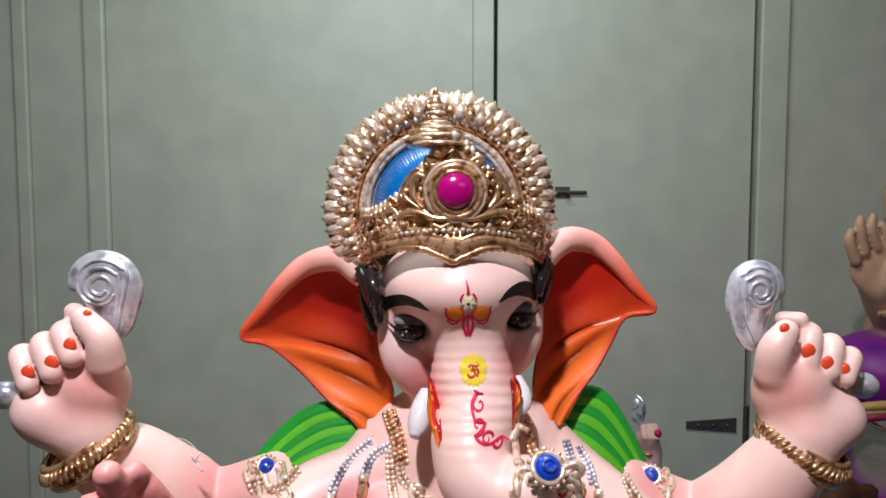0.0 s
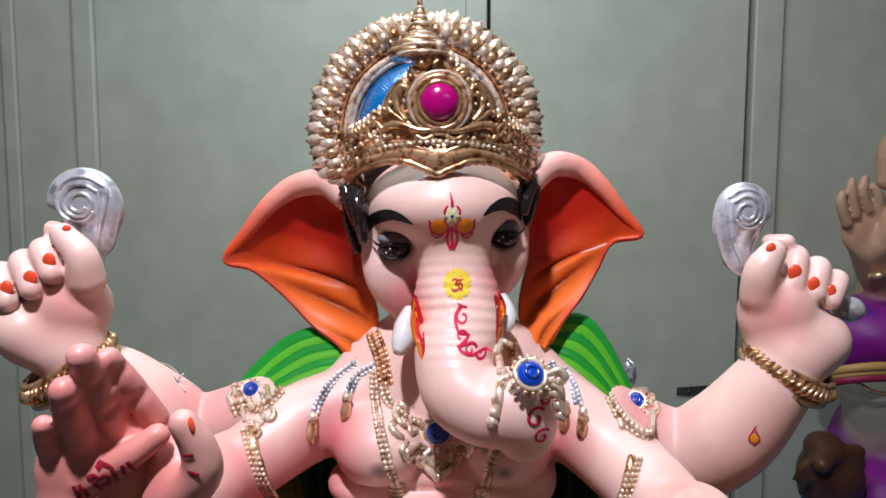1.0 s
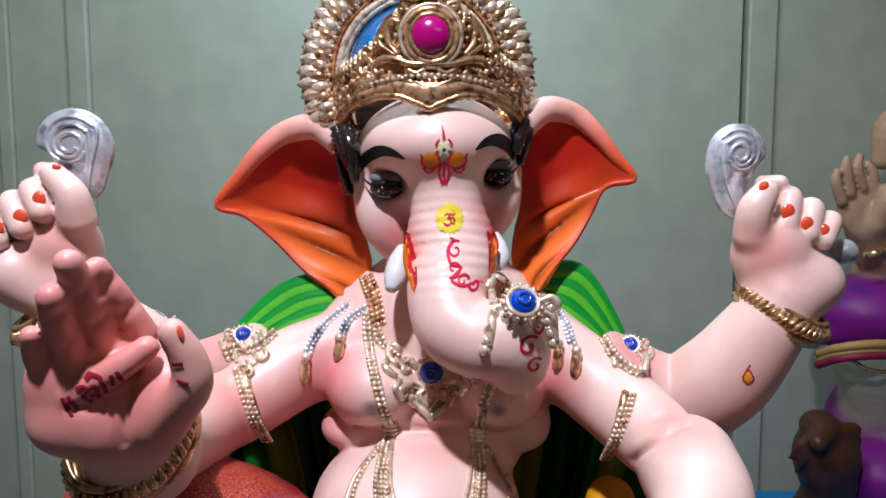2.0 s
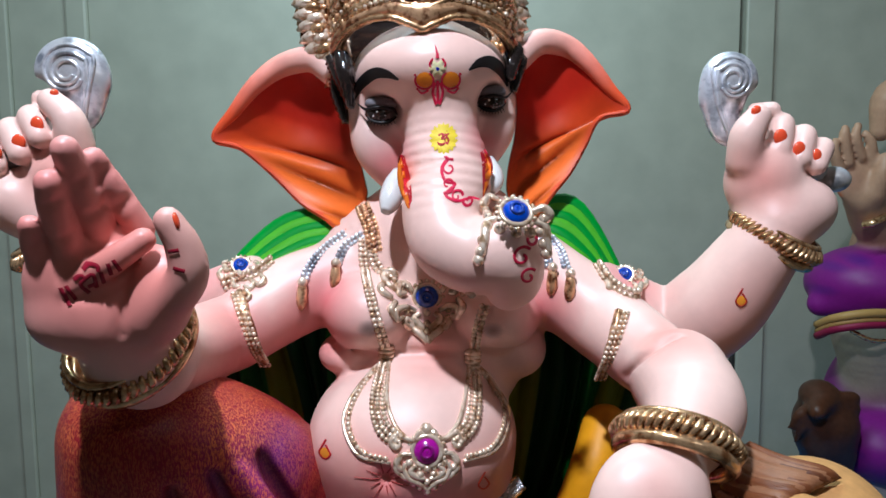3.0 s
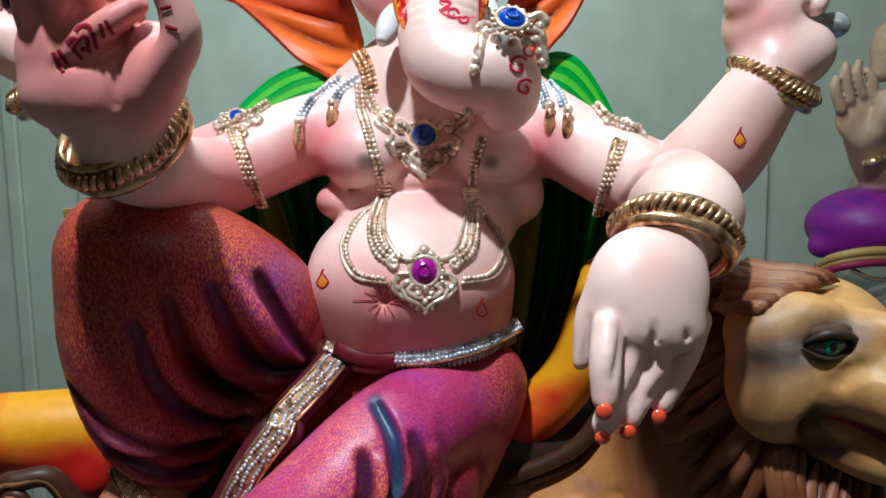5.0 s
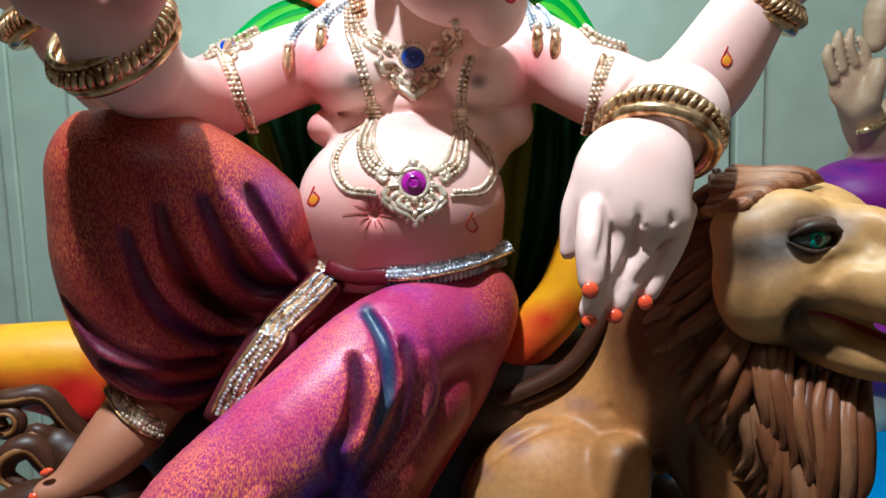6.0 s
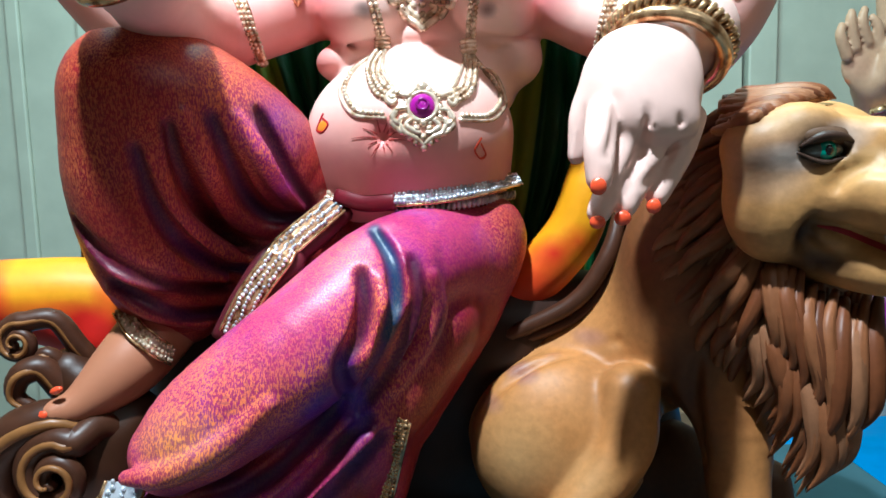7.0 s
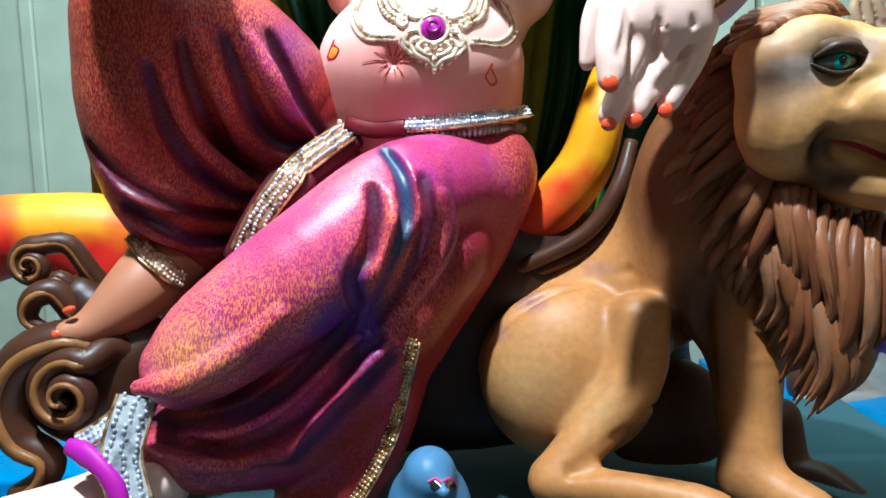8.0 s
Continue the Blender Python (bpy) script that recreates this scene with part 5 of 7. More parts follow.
# armlets
for g, leaf, band in (((-0.255, 1.030, 1.092), [(-0.278, 1.020, 1.067), (-0.256, 1.020, 1.075), (-0.227, 1.020, 1.088), (-0.202, 1.020, 1.104)], [(-0.259, 1.020, 1.063), (-0.246, 1.000, 1.035), (-0.232, 1.000, 0.991), (-0.221, 1.020, 0.952)]),
                      ((0.297, 1.000, 1.072), [(0.255, 1.000, 1.093), (0.275, 1.000, 1.071), (0.301, 1.000, 1.057), (0.322, 1.000, 1.052)], [(0.293, 0.990, 1.037), (0.281, 0.980, 1.006), (0.272, 0.990, 0.969), (0.268, 1.020, 0.931)])):
    gc = skin.snap([g])[0]
    gem(gc, 0.012, BLUE, unit(VIEW - gc) + (0, 0, 0.7))
    chain(leaf, 0.0046, rows=3, gap=0.0085)
    scrolls(gc, px, [[(18, 4), (30, 10), (34, -2), (26, -6)], [(20, 18), (34, 26), (46, 18), (40, 8)]], r=0.0040)
    q = on_skin(band, None, 6, 0.003)
    statue.tube(q[::3], np.linspace(0.011, 0.006, len(q[::3])), GOLD, n=3, flat=0.5, twist=(5, 14, 0.25), sides=14)
    for c in spaced(q, 0.0075):
        for s in (-0.006, 0, 0.006):
            statue.ball(c + (s, -0.004, 0), 0.0034, PALEGOLD, nu=6, nv=5)
    scrolls(gc + (0, 0, -0.014), px, [[(4, 10), (16, 14), (24, 4), (16, -2)], [(6, 16), (14, 28), (4, 38)]], r=0.0034)
# jewel on the trunk
tj = skin.snap([(0.124, 0.840, 1.178)])[0]
gem(tj + (0, -0.004, 0.004), 0.0165, BLUE, (0.1, -0.75, 0.6))
scrolls(tj, px, [[(26, -6), (44, -12), (54, -2), (46, 8), (38, 2)], [(28, 8), (46, 16), (50, 34), (54, 58)]], r=0.005)
for a, b in ((-50, -6), (-46, 20), (-52, 40), (-56, 58), (-60, 72), (46, 6), (40, 26), (46, 46), (50, 62), (0, 30), (-26, 24), (24, 28)):
    statue.ball(skin.snap([tj + (a * px, 0, -b * px)])[0], 0.0075, PALEGOLD, nu=8, nv=6)
# white thread on the rear wrist
hoop((-0.396, 1.090, 1.071), (0.9, -0.1, 0.35), 0.060, 0.0013, MATT, sides=5)
tie = np.array((-0.361, 1.030, 1.117))
for d in ((0.010, -0.003, 0.014), (0.014, -0.004, 0.004), (0.012, -0.002, -0.014), (-0.004, -0.003, 0.012)):
    statue.tube([tie, tie + np.array(d) * 0.6 + (0, -0.003, 0.002), tie + np.array(d)], 0.0012, MATT, sides=5, n=3)

# belt, sash and hems
def lace(line, half, fl, mat=SILVER, bead=0.0032, border=BRASS, ground=None):
    q = on_skin(line, fl, 8, 0.003) if fl else spline(line, 8)
    side = unit(np.cross(np.gradient(q, axis=0), unit(VIEW - q)))
    v = np.stack([q - side * half, q - side * half * 0.4 - unit(q - VIEW) * 0.003, q + side * half * 0.4 - unit(q - VIEW) * 0.003, q + side * half], 1).reshape(-1, 3)
    statue.add(v, grid_faces(len(q), 4), ground or mat)
    for k in (-1, 1):
        statue.tube((q + side * half * k)[::4], 0.0022, border, n=4, sides=6)
    for k, c in enumerate(spaced(q, bead * 1.9)):
        w = side[min(len(side) - 1, int(k * len(side) * bead * 1.9 / max(np.linalg.norm(np.diff(q, axis=0), axis=1).sum(), 1e-6)))]
        for s in (-0.62, 0, 0.62):
            statue.ball(c + w * half * (s + random.uniform(-0.12, 0.12)) - unit(c - VIEW) * 0.0035, bead * random.uniform(0.7, 1.1), mat, nu=6, nv=4)


whole = Field((-0.52, 0.55, 0.28), (0.26, 1.20, 0.98), 0.0040)
whole.view = np.array((0.03, -0.02, 0.92))
for i in range(whole.n[0]):
    yz = np.stack(np.meshgrid([whole.lo[0] + i * whole.h], whole.lo[1] + whole.h * np.arange(whole.n[1]), whole.lo[2] + whole.h * np.arange(whole.n[2]), indexing="ij"), -1).reshape(-1, 3)
    whole.f[i] = np.minimum(cloth.f[i], skin.at(yz).reshape(whole.n[1], whole.n[2]))
lace([(-0.107, 0.905, 0.757), (-0.128, 0.860, 0.737), (-0.158, 0.825, 0.711), (-0.162, 0.800, 0.700), (-0.196, 0.790, 0.655), (-0.223, 0.790, 0.606)], 0.015, None, SILVER, 0.0029, BRASS, GOLD)
statue.tube([(-0.119, 0.925, 0.756), (-0.147, 0.880, 0.730), (-0.177, 0.845, 0.703), (-0.184, 0.820, 0.696), (-0.215, 0.810, 0.649), (-0.243, 0.810, 0.600)], 0.012, SATIN, (0.10, 0.012, 0.02), n=6)
statue.tube([(-0.097, 0.925, 0.744), (-0.118, 0.880, 0.722), (-0.149, 0.845, 0.695), (-0.149, 0.820, 0.687), (-0.185, 0.810, 0.641), (-0.215, 0.810, 0.592)], 0.012, SATIN, (0.10, 0.012, 0.02), n=6)
lace([(-0.212, 0.800, 0.585), (-0.262, 0.785, 0.546), (-0.301, 0.770, 0.501), (-0.331, 0.755, 0.450)], 0.010, None, PALEGOLD)
lace([(-0.021, 0.830, 0.480), (-0.034, 0.800, 0.430), (-0.050, 0.790, 0.375), (-0.079, 0.780, 0.321), (-0.102, 0.780, 0.284)], 0.009, cloth, BRASS)
lace([(-0.337, 0.730, 0.448), (-0.345, 0.715, 0.416), (-0.347, 0.700, 0.382), (-0.333, 0.690, 0.333)], 0.022, None, SILVER, 0.0036)
lace([(-0.345, 0.735, 0.440), (-0.372, 0.725, 0.416), (-0.402, 0.715, 0.400)], 0.012, None, SILVER)
statue.tube([(-0.412, 0.710, 0.399), (-0.388, 0.700, 0.393), (-0.365, 0.690, 0.380), (-0.348, 0.685, 0.356), (-0.342, 0.680, 0.325)], [0.010, 0.014, 0.011, 0.012, 0.010], SATIN, (0.42, 0.01, 0.36), n=6, flat=0.6)
lace([(-0.384, 0.860, 0.636), (-0.360, 0.840, 0.608), (-0.333, 0.840, 0.585), (-0.323, 0.860, 0.569)], 0.012, skin, PALEGOLD)
lace([(-0.026, 0.900, 0.761), (0.023, 0.880, 0.767), (0.082, 0.890, 0.776), (0.145, 0.950, 0.789)], 0.010, whole, SILVER)
for c in spaced(on_skin([(-0.024, 0.900, 0.750), (0.023, 0.880, 0.753), (0.082, 0.890, 0.763), (0.137, 0.950, 0.769)], whole, 8, 0.003), 0.008):
    statue.tube([c + (0, 0, 0.004), c + (0, -0.002, -0.004), c + (0, 0, -0.009)], [0.0028, 0.0036, 0.0015], SILVER, sides=6, n=2)
wire([(-0.107, 0.920, 0.769), (-0.067, 0.900, 0.758), (-0.025, 0.890, 0.759)], 0.012, TIMBER, whole, flat=0.5)
statue.c[-1] = np.tile((0.16, 0.01, 0.02), (len(statue.v[-1]), 1))
chain([(-0.118, 0.920, 0.770), (-0.107, 0.920, 0.763), (-0.094, 0.910, 0.765)], 0.006, PALEGOLD, whole, rows=4, gap=0.009)

# ---- crown ----
cx, cy = 0.014, 1.085
RB = 0.128


def band(x, z, lift=0.0):
    """On the front of the tiara, which curves round the brow."""
    t = np.clip((np.asarray(x, float) - cx) / RB, -0.985, 0.985)
    y = cy - np.sqrt(1 - t * t) * (RB + 0.004) - lift
    lean = np.clip((np.asarray(z, float) - 1.42) * 0.10, 0, 0.03)
    return np.stack([np.asarray(x, float), y + lean, np.asarray(z, float)], -1)


def zc(py):
    """Heights on the tiara, told from the brow down."""
    return 1.5 - 0.0668 + (441 - py) * 0.000757


th = np.radians(np.linspace(-100, 100, 81))
deg = np.degrees(th)
low = np.interp(np.abs(deg), [0, 6, 18, 30, 50, 75, 100], [463, 455, 440, 440, 452, 478, 490])
top = np.interp(np.abs(deg), [0, 8, 16, 24, 34, 48, 60, 75, 100], [262, 274, 302, 332, 362, 384, 392, 396, 398])
rows = []
for s in np.linspace(0, 1, 14):
    z = zc(low) * (1 - s) + zc(top) * s
    r = RB + 0.004 + 0.006 * math.sin(math.pi * min(1, s * 3.5)) * (s < 0.29) + 0.003 * math.sin(s * 14)
    rows.append(np.stack([cx + r * np.sin(th), cy - r * np.cos(th) + np.clip((z - 1.42) * 0.10, 0, 0.03), z], -1))
g = np.stack(rows, 0)
statue.add(g.reshape(-1, 3), grid_faces(14, 81), GOLD)
inner = g.copy()
inner[..., 0] = cx + (inner[..., 0] - cx) * 0.93
inner[..., 1] = cy + (inner[..., 1] - cy) * 0.93
statue.add(inner.reshape(-1, 3), grid_faces(14, 81)[:, ::-1], GOLD)
for k, (r, dz, tw) in enumerate(((0.0050, 0.0, (4, 70, 0.4)), (0.0042, 0.010, (3, 60, 0.5)), (0.0030, 0.018, None), (0.0038, 0.024, (4, 60, 0.5)))):
    line = np.stack([cx + (RB + 0.005) * np.sin(th), cy - (RB + 0.005) * np.cos(th), zc(low) + dz], -1)
    statue.tube(line[::2], r, BRASS if k != 1 else GOLD, n=8, twist=tw)
line = np.stack([cx + (RB + 0.006) * np.sin(th), cy - (RB + 0.006) * np.cos(th) + np.clip((zc(top) - 1.42) * 0.10, 0, 0.03), zc(top)], -1)
statue.tube(line[::2], 0.0045, GOLD, n=3, twist=(3, 30, 0.3))
for c in spaced(line, 0.011):
    statue.ball(c + (0, -0.003, 0.003), 0.0058, BRASS, nu=7, nv=5)
    statue.ball(c + (0, 0.002, 0.010), (0.004, 0.004, 0.008), PALEGOLD, nu=6, nv=5)


def tiara_wire(pts, r, mat=BRASS):
    for sgn in (-1, 1):
        q = np.array([band(cx + 0.0025 + sgn * a * 0.00076, zc(b), 0.007) for a, b in pts])
        statue.tube(q, [r * f for f in np.interp(np.linspace(0, 1, len(pts)), [0, 0.5, 1], [0.8, 1.25, 0.7])], mat, n=6, sides=8)


for pts, r in (([(8, 388), (34, 388), (60, 380), (84, 378), (98, 390), (92, 402), (82, 396)], 0.0052), ([(6, 380), (30, 376), (46, 352), (50, 325), (36, 300), (16, 282), (2, 268)], 0.0050),
               ([(56, 372), (72, 352), (76, 328), (66, 312), (54, 318), (58, 330)], 0.0048), ([(46, 380), (70, 366), (88, 350), (86, 330), (74, 326)], 0.0036),
               ([(14, 300), (30, 286), (44, 282), (44, 294), (34, 296)], 0.0040), ([(100, 384), (112, 372), (126, 384), (120, 400), (110, 396)], 0.0042), ([(96, 408), (110, 420), (122, 412), (118, 428)], 0.0040),
               ([(10, 396), (26, 404), (40, 398), (34, 410)], 0.0036), ([(64, 300), (78, 312), (90, 330), (98, 348)], 0.0034), ([(102, 360), (116, 356), (120, 372)], 0.0034), ([(40, 372), (32, 385), (20, 378)], 0.003)):
    tiara_wire(pts, r)
for k in range(330):
    a = random.uniform(-95, 95)
    s = random.uniform(0.16, 0.95)
    z = np.interp(a, deg, zc(low)) * (1 - s) + np.interp(a, deg, zc(top)) * s
    x = cx + RB * math.sin(radians(a))
    if (x - cx - 0.0025) ** 2 + (z - zc(341)) ** 2 < 0.0013:
        continue
    p = np.array((cx + (RB + 0.007) * math.sin(radians(a)), cy - (RB + 0.007) * math.cos(radians(a)) + min(max((z - 1.42) * 0.10, 0), 0.03), z))
    statue.ball(p, random.uniform(0.0025, 0.0048), random.choice((GOLD, GOLD, BRASS, PALEGOLD)), nu=6, nv=5)
for c in spaced(np.array([band(cx + 0.0025 + a * 0.00076, zc(408 + 0.0009 * a * a), 0.007) for a in range(-120, 121, 6)]), 0.0085):
    statue.ball(c, 0.0042, PALEGOLD, nu=8, nv=6)
cg = band(cx + 0.0025, zc(341), 0.012)
statue.ball(cg, (0.0245, 0.014, 0.0245), GLOSS, (0.44, 0.002, 0.17), None, 26, 16)
hoop(cg + (0, -0.001, 0), (0, 1, 0), 0.0265, 0.0034, BRASS, twist=(4, 20, 0.3), n=30)
hoop(cg + (0, 0.001, 0), (0, 1, 0), 0.0335, 0.0040, GOLD, n=30)
hoop(cg + (0, 0.003, 0), (0, 1, 0), 0.0395, 0.0030, PALEGOLD, twist=(4, 26, 0.3), n=30)
# halo of petals behind the brow
hc = np.array((-0.005, 1.125, 1.485))
hp = 1.125 / 1278


def on_halo(a, r, dy=0.0):
    return hc + np.array((r * hp * math.cos(radians(a)), dy, r * hp * math.sin(radians(a))))


ring = [[on_halo(a, r, dy) for a in np.linspace(-45, 225, 91)] for r, dy in ((108, -0.004), (120, -0.012), (140, -0.010), (165, -0.002), (190, 0.006), (186, 0.020), (108, 0.020))]
statue.add(np.array(ring).reshape(-1, 3), grid_faces(7, 91), GOLD)
for r, rad, dy, mat, tw in ((113, 0.0046, -0.010, PALEGOLD, (4, 60, 0.3)), (124, 0.0040, -0.016, PALEGOLD, None), (132, 0.0060, -0.016, PALEGOLD, (5, 60, 0.35)), (146, 0.0036, -0.013, GOLD, None)):
    statue.tube([on_halo(a, r, dy) for a in np.linspace(-45, 225, 61)], rad, mat, n=4, twist=tw)
for i, a in enumerate(np.linspace(-42, 222, 44)):
    wob = random.uniform(-4, 4)
    statue.tube([on_halo(a, 158, -0.006), on_halo(a, 176, -0.014), on_halo(a, 192 + wob, -0.010), on_halo(a, 207 + wob, 0.0)], [0.006, 0.0125, 0.0098, 0.0012], PALEGOLD, sides=6, n=4, flat=0.8)
    statue.tube([on_halo(a, 168, -0.022), on_halo(a, 184, -0.021), on_halo(a, 198 + wob, -0.009)], [0.002, 0.0030, 0.001], PALEGOLD, sides=5, n=3)
    b = a + 3.07
    statue.tube([on_halo(b, 150, -0.010), on_halo(b, 163, -0.020), on_halo(b, 178 + wob, -0.014), on_halo(b, 190, -0.004)], [0.004, 0.0090, 0.0075, 0.001], PALEGOLD if i % 2 else BRASS, sides=6, n=4)
    statue.tube([on_halo(b, 185, 0.004), on_halo(b, 197, 0.004), on_halo(b, 203 + wob, 0.008)], [0.008, 0.0075, 0.001], GOLD, sides=6, n=3)
    statue.ball(on_halo(a, 156, -0.018), 0.0062, PALEGOLD, nu=7, nv=5)
    statue.ball(on_halo(b, 150, -0.018), 0.0045, GOLD, nu=7, nv=5)
# blue cap with ribs
for k in range(-30, 31):
    a = 90 + k * 3.2
    statue.tube([on_halo(a, 112, 0.0), on_halo(a, 104, -0.028), on_halo(a, 84, -0.055), on_halo(a, 40, -0.08)], [0.005, 0.0055, 0.005, 0.003], GLOSS, (0.0, 0.14, 0.42), sides=8, n=4)
statue.tube([on_halo(a, 110, -0.012) for a in np.linspace(0, 180, 31)], 0.006, GLOSS, (0.0, 0.12, 0.36), n=3)
statue.ball(hc + (0.006, 0.05, 0.0), (0.095, 0.085, 0.095), GLOSS, (0.0, 0.12, 0.36), None, 28, 18)
statue.ball(hc + (0.012, 0.03, -0.06), (0.125, 0.10, 0.09), GLOSS, HAIR, None, 28, 18)
# finial
f0 = np.array((-0.010, 0.985, 1.577))
for dz, r, h in ((0, 0.044, 0.012), (0.010, 0.038, 0.010), (0.020, 0.026, 0.008), (0.028, 0.018, 0.010), (0.040, 0.013, 0.008), (0.050, 0.008, 0.010), (0.062, 0.004, 0.010)):
    statue.ball(f0 + (0, 0, dz), (r, r * 0.8, h), BRASS, nu=22, nv=8)
    hoop(f0 + (0, 0, dz - h * 0.4), (0, 0, 1), (r, r * 0.8), 0.0028, PALEGOLD, twist=(4, 30, 0.3), n=24)
statue.ball(f0 + (0.025, -0.03, 0.004), 0.007, PALEGOLD)

# silver axe heads: a thick comma with coiled ridges
def axe(body, r, tail, notch, coil, sgn, knob):
    body = np.array(body)
    axf = Field(body - 0.12, body + 0.12, 0.0035)
    axf.ball(body, r, k=0.01, col=(0.6, 0.62, 0.66))
    axf.tube(tail, k=0.02, col=(0.6, 0.62, 0.66), flat=((0.0, 1, 0), 1.8))
    axf.ball(notch, (0.020, 0.05, 0.018), k=0.012, cut=True)
    v, q = axf.mesh()
    statue.add(v, q, SILVER)
    tl = np.array(tail)[:, :3]
    for f, w in ((1.0, 0.0030), (0.72, 0.0034), (0.44, 0.0030)):
        a = np.radians(np.linspace(20 if f > 0.5 else -60, 330, 16))
        p = np.array(coil) + np.stack([sgn * r[0] * f * 0.80 * np.cos(a) * np.linspace(1, 0.55, 16), 0 * a, r[2] * f * 0.80 * np.sin(a) * np.linspace(1, 0.6, 16)], -1)[::-1]
        if f > 0.5:
            p = np.vstack([p, tl[-2] * 0.6 + np.array(coil) * 0.4 + (sgn * 0.014 * f, 0, 0), tl[-1] + (sgn * 0.008 * f, 0, 0.006)])
        line = axf.snap(spline(p, 3), 0.1)
        statue.tube(line - unit(line - VIEW) * 0.0005, w, SILVER, n=2, sides=6)
    statue.ball(knob, (0.026, 0.02, 0.02), SILVER, nu=14, nv=10)
    statue.tube([tl[-1], knob], 0.012, SILVER)


axe((-0.489, 1.040, 1.377), (0.053, 0.021, 0.049), [(-0.467, 1.040, 1.358, 0.0292), (-0.472, 1.040, 1.325, 0.0260), (-0.483, 1.040, 1.303, 0.0162)], (-0.536, 1.030, 1.348), (-0.497, 1.040, 1.381), 1, (-0.634, 1.030, 1.216))
axe((0.474, 1.090, 1.363), (0.044, 0.021, 0.045), [(0.458, 1.090, 1.334, 0.0272), (0.469, 1.090, 1.295, 0.0238), (0.487, 1.090, 1.275, 0.0136)], (0.521, 1.080, 1.333), (0.481, 1.090, 1.368), -1, (0.640, 1.090, 1.215))
# green shawl over the shoulders
GREEN, LIME, DEEP = (0.008, 0.26, 0.02), (0.09, 0.42, 0.015), (0.004, 0.06, 0.012)
for k in range(6):
    t = k / 5
    a, b, c = np.array((-0.130, 1.140, 1.172)), np.array((-0.223, 1.150, 1.141)), np.array((-0.311, 1.130, 1.050))
    a2, b2, c2 = np.array((-0.113, 1.100, 1.116)), np.array((-0.172, 1.110, 1.104)), np.array((-0.250, 1.100, 1.062))
    statue.tube([a * (1 - t) + a2 * t, b * (1 - t) + b2 * t, c * (1 - t) + c2 * t, (c * (1 - t) + c2 * t) + (-0.02, 0.04, -0.08)], [0.014, 0.018, 0.014, 0.012], SATIN, LIME if k % 2 else GREEN, n=6)
    a, b, c = np.array((0.199, 1.160, 1.175)), np.array((0.261, 1.170, 1.166)), np.array((0.332, 1.150, 1.038))
    a2, b2, c2 = np.array((0.185, 1.130, 1.133)), np.array((0.229, 1.120, 1.109)), np.array((0.281, 1.110, 1.058))
    statue.tube([a * (1 - t) + a2 * t, b * (1 - t) + b2 * t, c * (1 - t) + c2 * t, (c * (1 - t) + c2 * t) + (0.03, 0.04, -0.10)], [0.014, 0.018, 0.014, 0.012], SATIN, LIME if k % 2 else GREEN, n=6)


# ---- lion of the throne: one casting ----
TAN, OCHRE, UMBER, MANE = (0.52, 0.225, 0.068), (0.62, 0.32, 0.11), (0.10, 0.035, 0.012), (0.20, 0.075, 0.028)
lion = Bin()
beast = Field((0.02, 0.50, 0.24), (0.72, 1.16, 1.00), 0.005)
beast.view = np.array((0.03, -0.02, 0.78))
beast.tube([(0.144, 1.030, 0.417, 0.1045), (0.300, 1.020, 0.506, 0.1114), (0.405, 0.980, 0.628, 0.1147)], k=0.03, col=TAN)
beast.ball((0.198, 0.930, 0.409), (0.130, 0.085, 0.128), (0, -20, 0), k=0.012, col=TAN)
beast.tube([(0.282, 0.880, 0.493, 0.0412), (0.270, 0.860, 0.429, 0.0416), (0.221, 0.840, 0.367, 0.0341), (0.158, 0.820, 0.303, 0.0294)], k=0.012, col=TAN)
beast.tube([(0.155, 0.820, 0.295, 0.0269), (0.230, 0.780, 0.305, 0.0231), (0.301, 0.740, 0.308, 0.0231), (0.334, 0.720, 0.304, 0.0225)], k=0.015, col=TAN)
beast.tube([(0.377, 0.920, 0.562, 0.0718), (0.415, 0.870, 0.469, 0.0529), (0.420, 0.850, 0.375, 0.0411), (0.418, 0.830, 0.306, 0.0376)], k=0.03, col=TAN)
beast.tube([(0.411, 0.830, 0.290, 0.0356), (0.444, 0.790, 0.286, 0.0308), (0.465, 0.760, 0.282, 0.0273)], k=0.02, col=TAN)
# dark filler ball between the legs, added in place of shade
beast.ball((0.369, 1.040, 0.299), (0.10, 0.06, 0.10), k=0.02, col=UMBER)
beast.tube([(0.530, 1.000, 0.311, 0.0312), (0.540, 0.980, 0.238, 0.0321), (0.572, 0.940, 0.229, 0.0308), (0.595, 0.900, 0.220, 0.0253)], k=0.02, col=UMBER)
beast.ball((0.449, 0.930, 0.647), (0.165, 0.12, 0.20), (0, 0, 0), k=0.03, col=MANE)
beast.ball((0.481, 0.900, 0.543), (0.085, 0.060, 0.130), k=0.03, col=MANE)
beast.ball((0.533, 0.880, 0.531), (0.080, 0.050, 0.085), k=0.03, col=MANE)
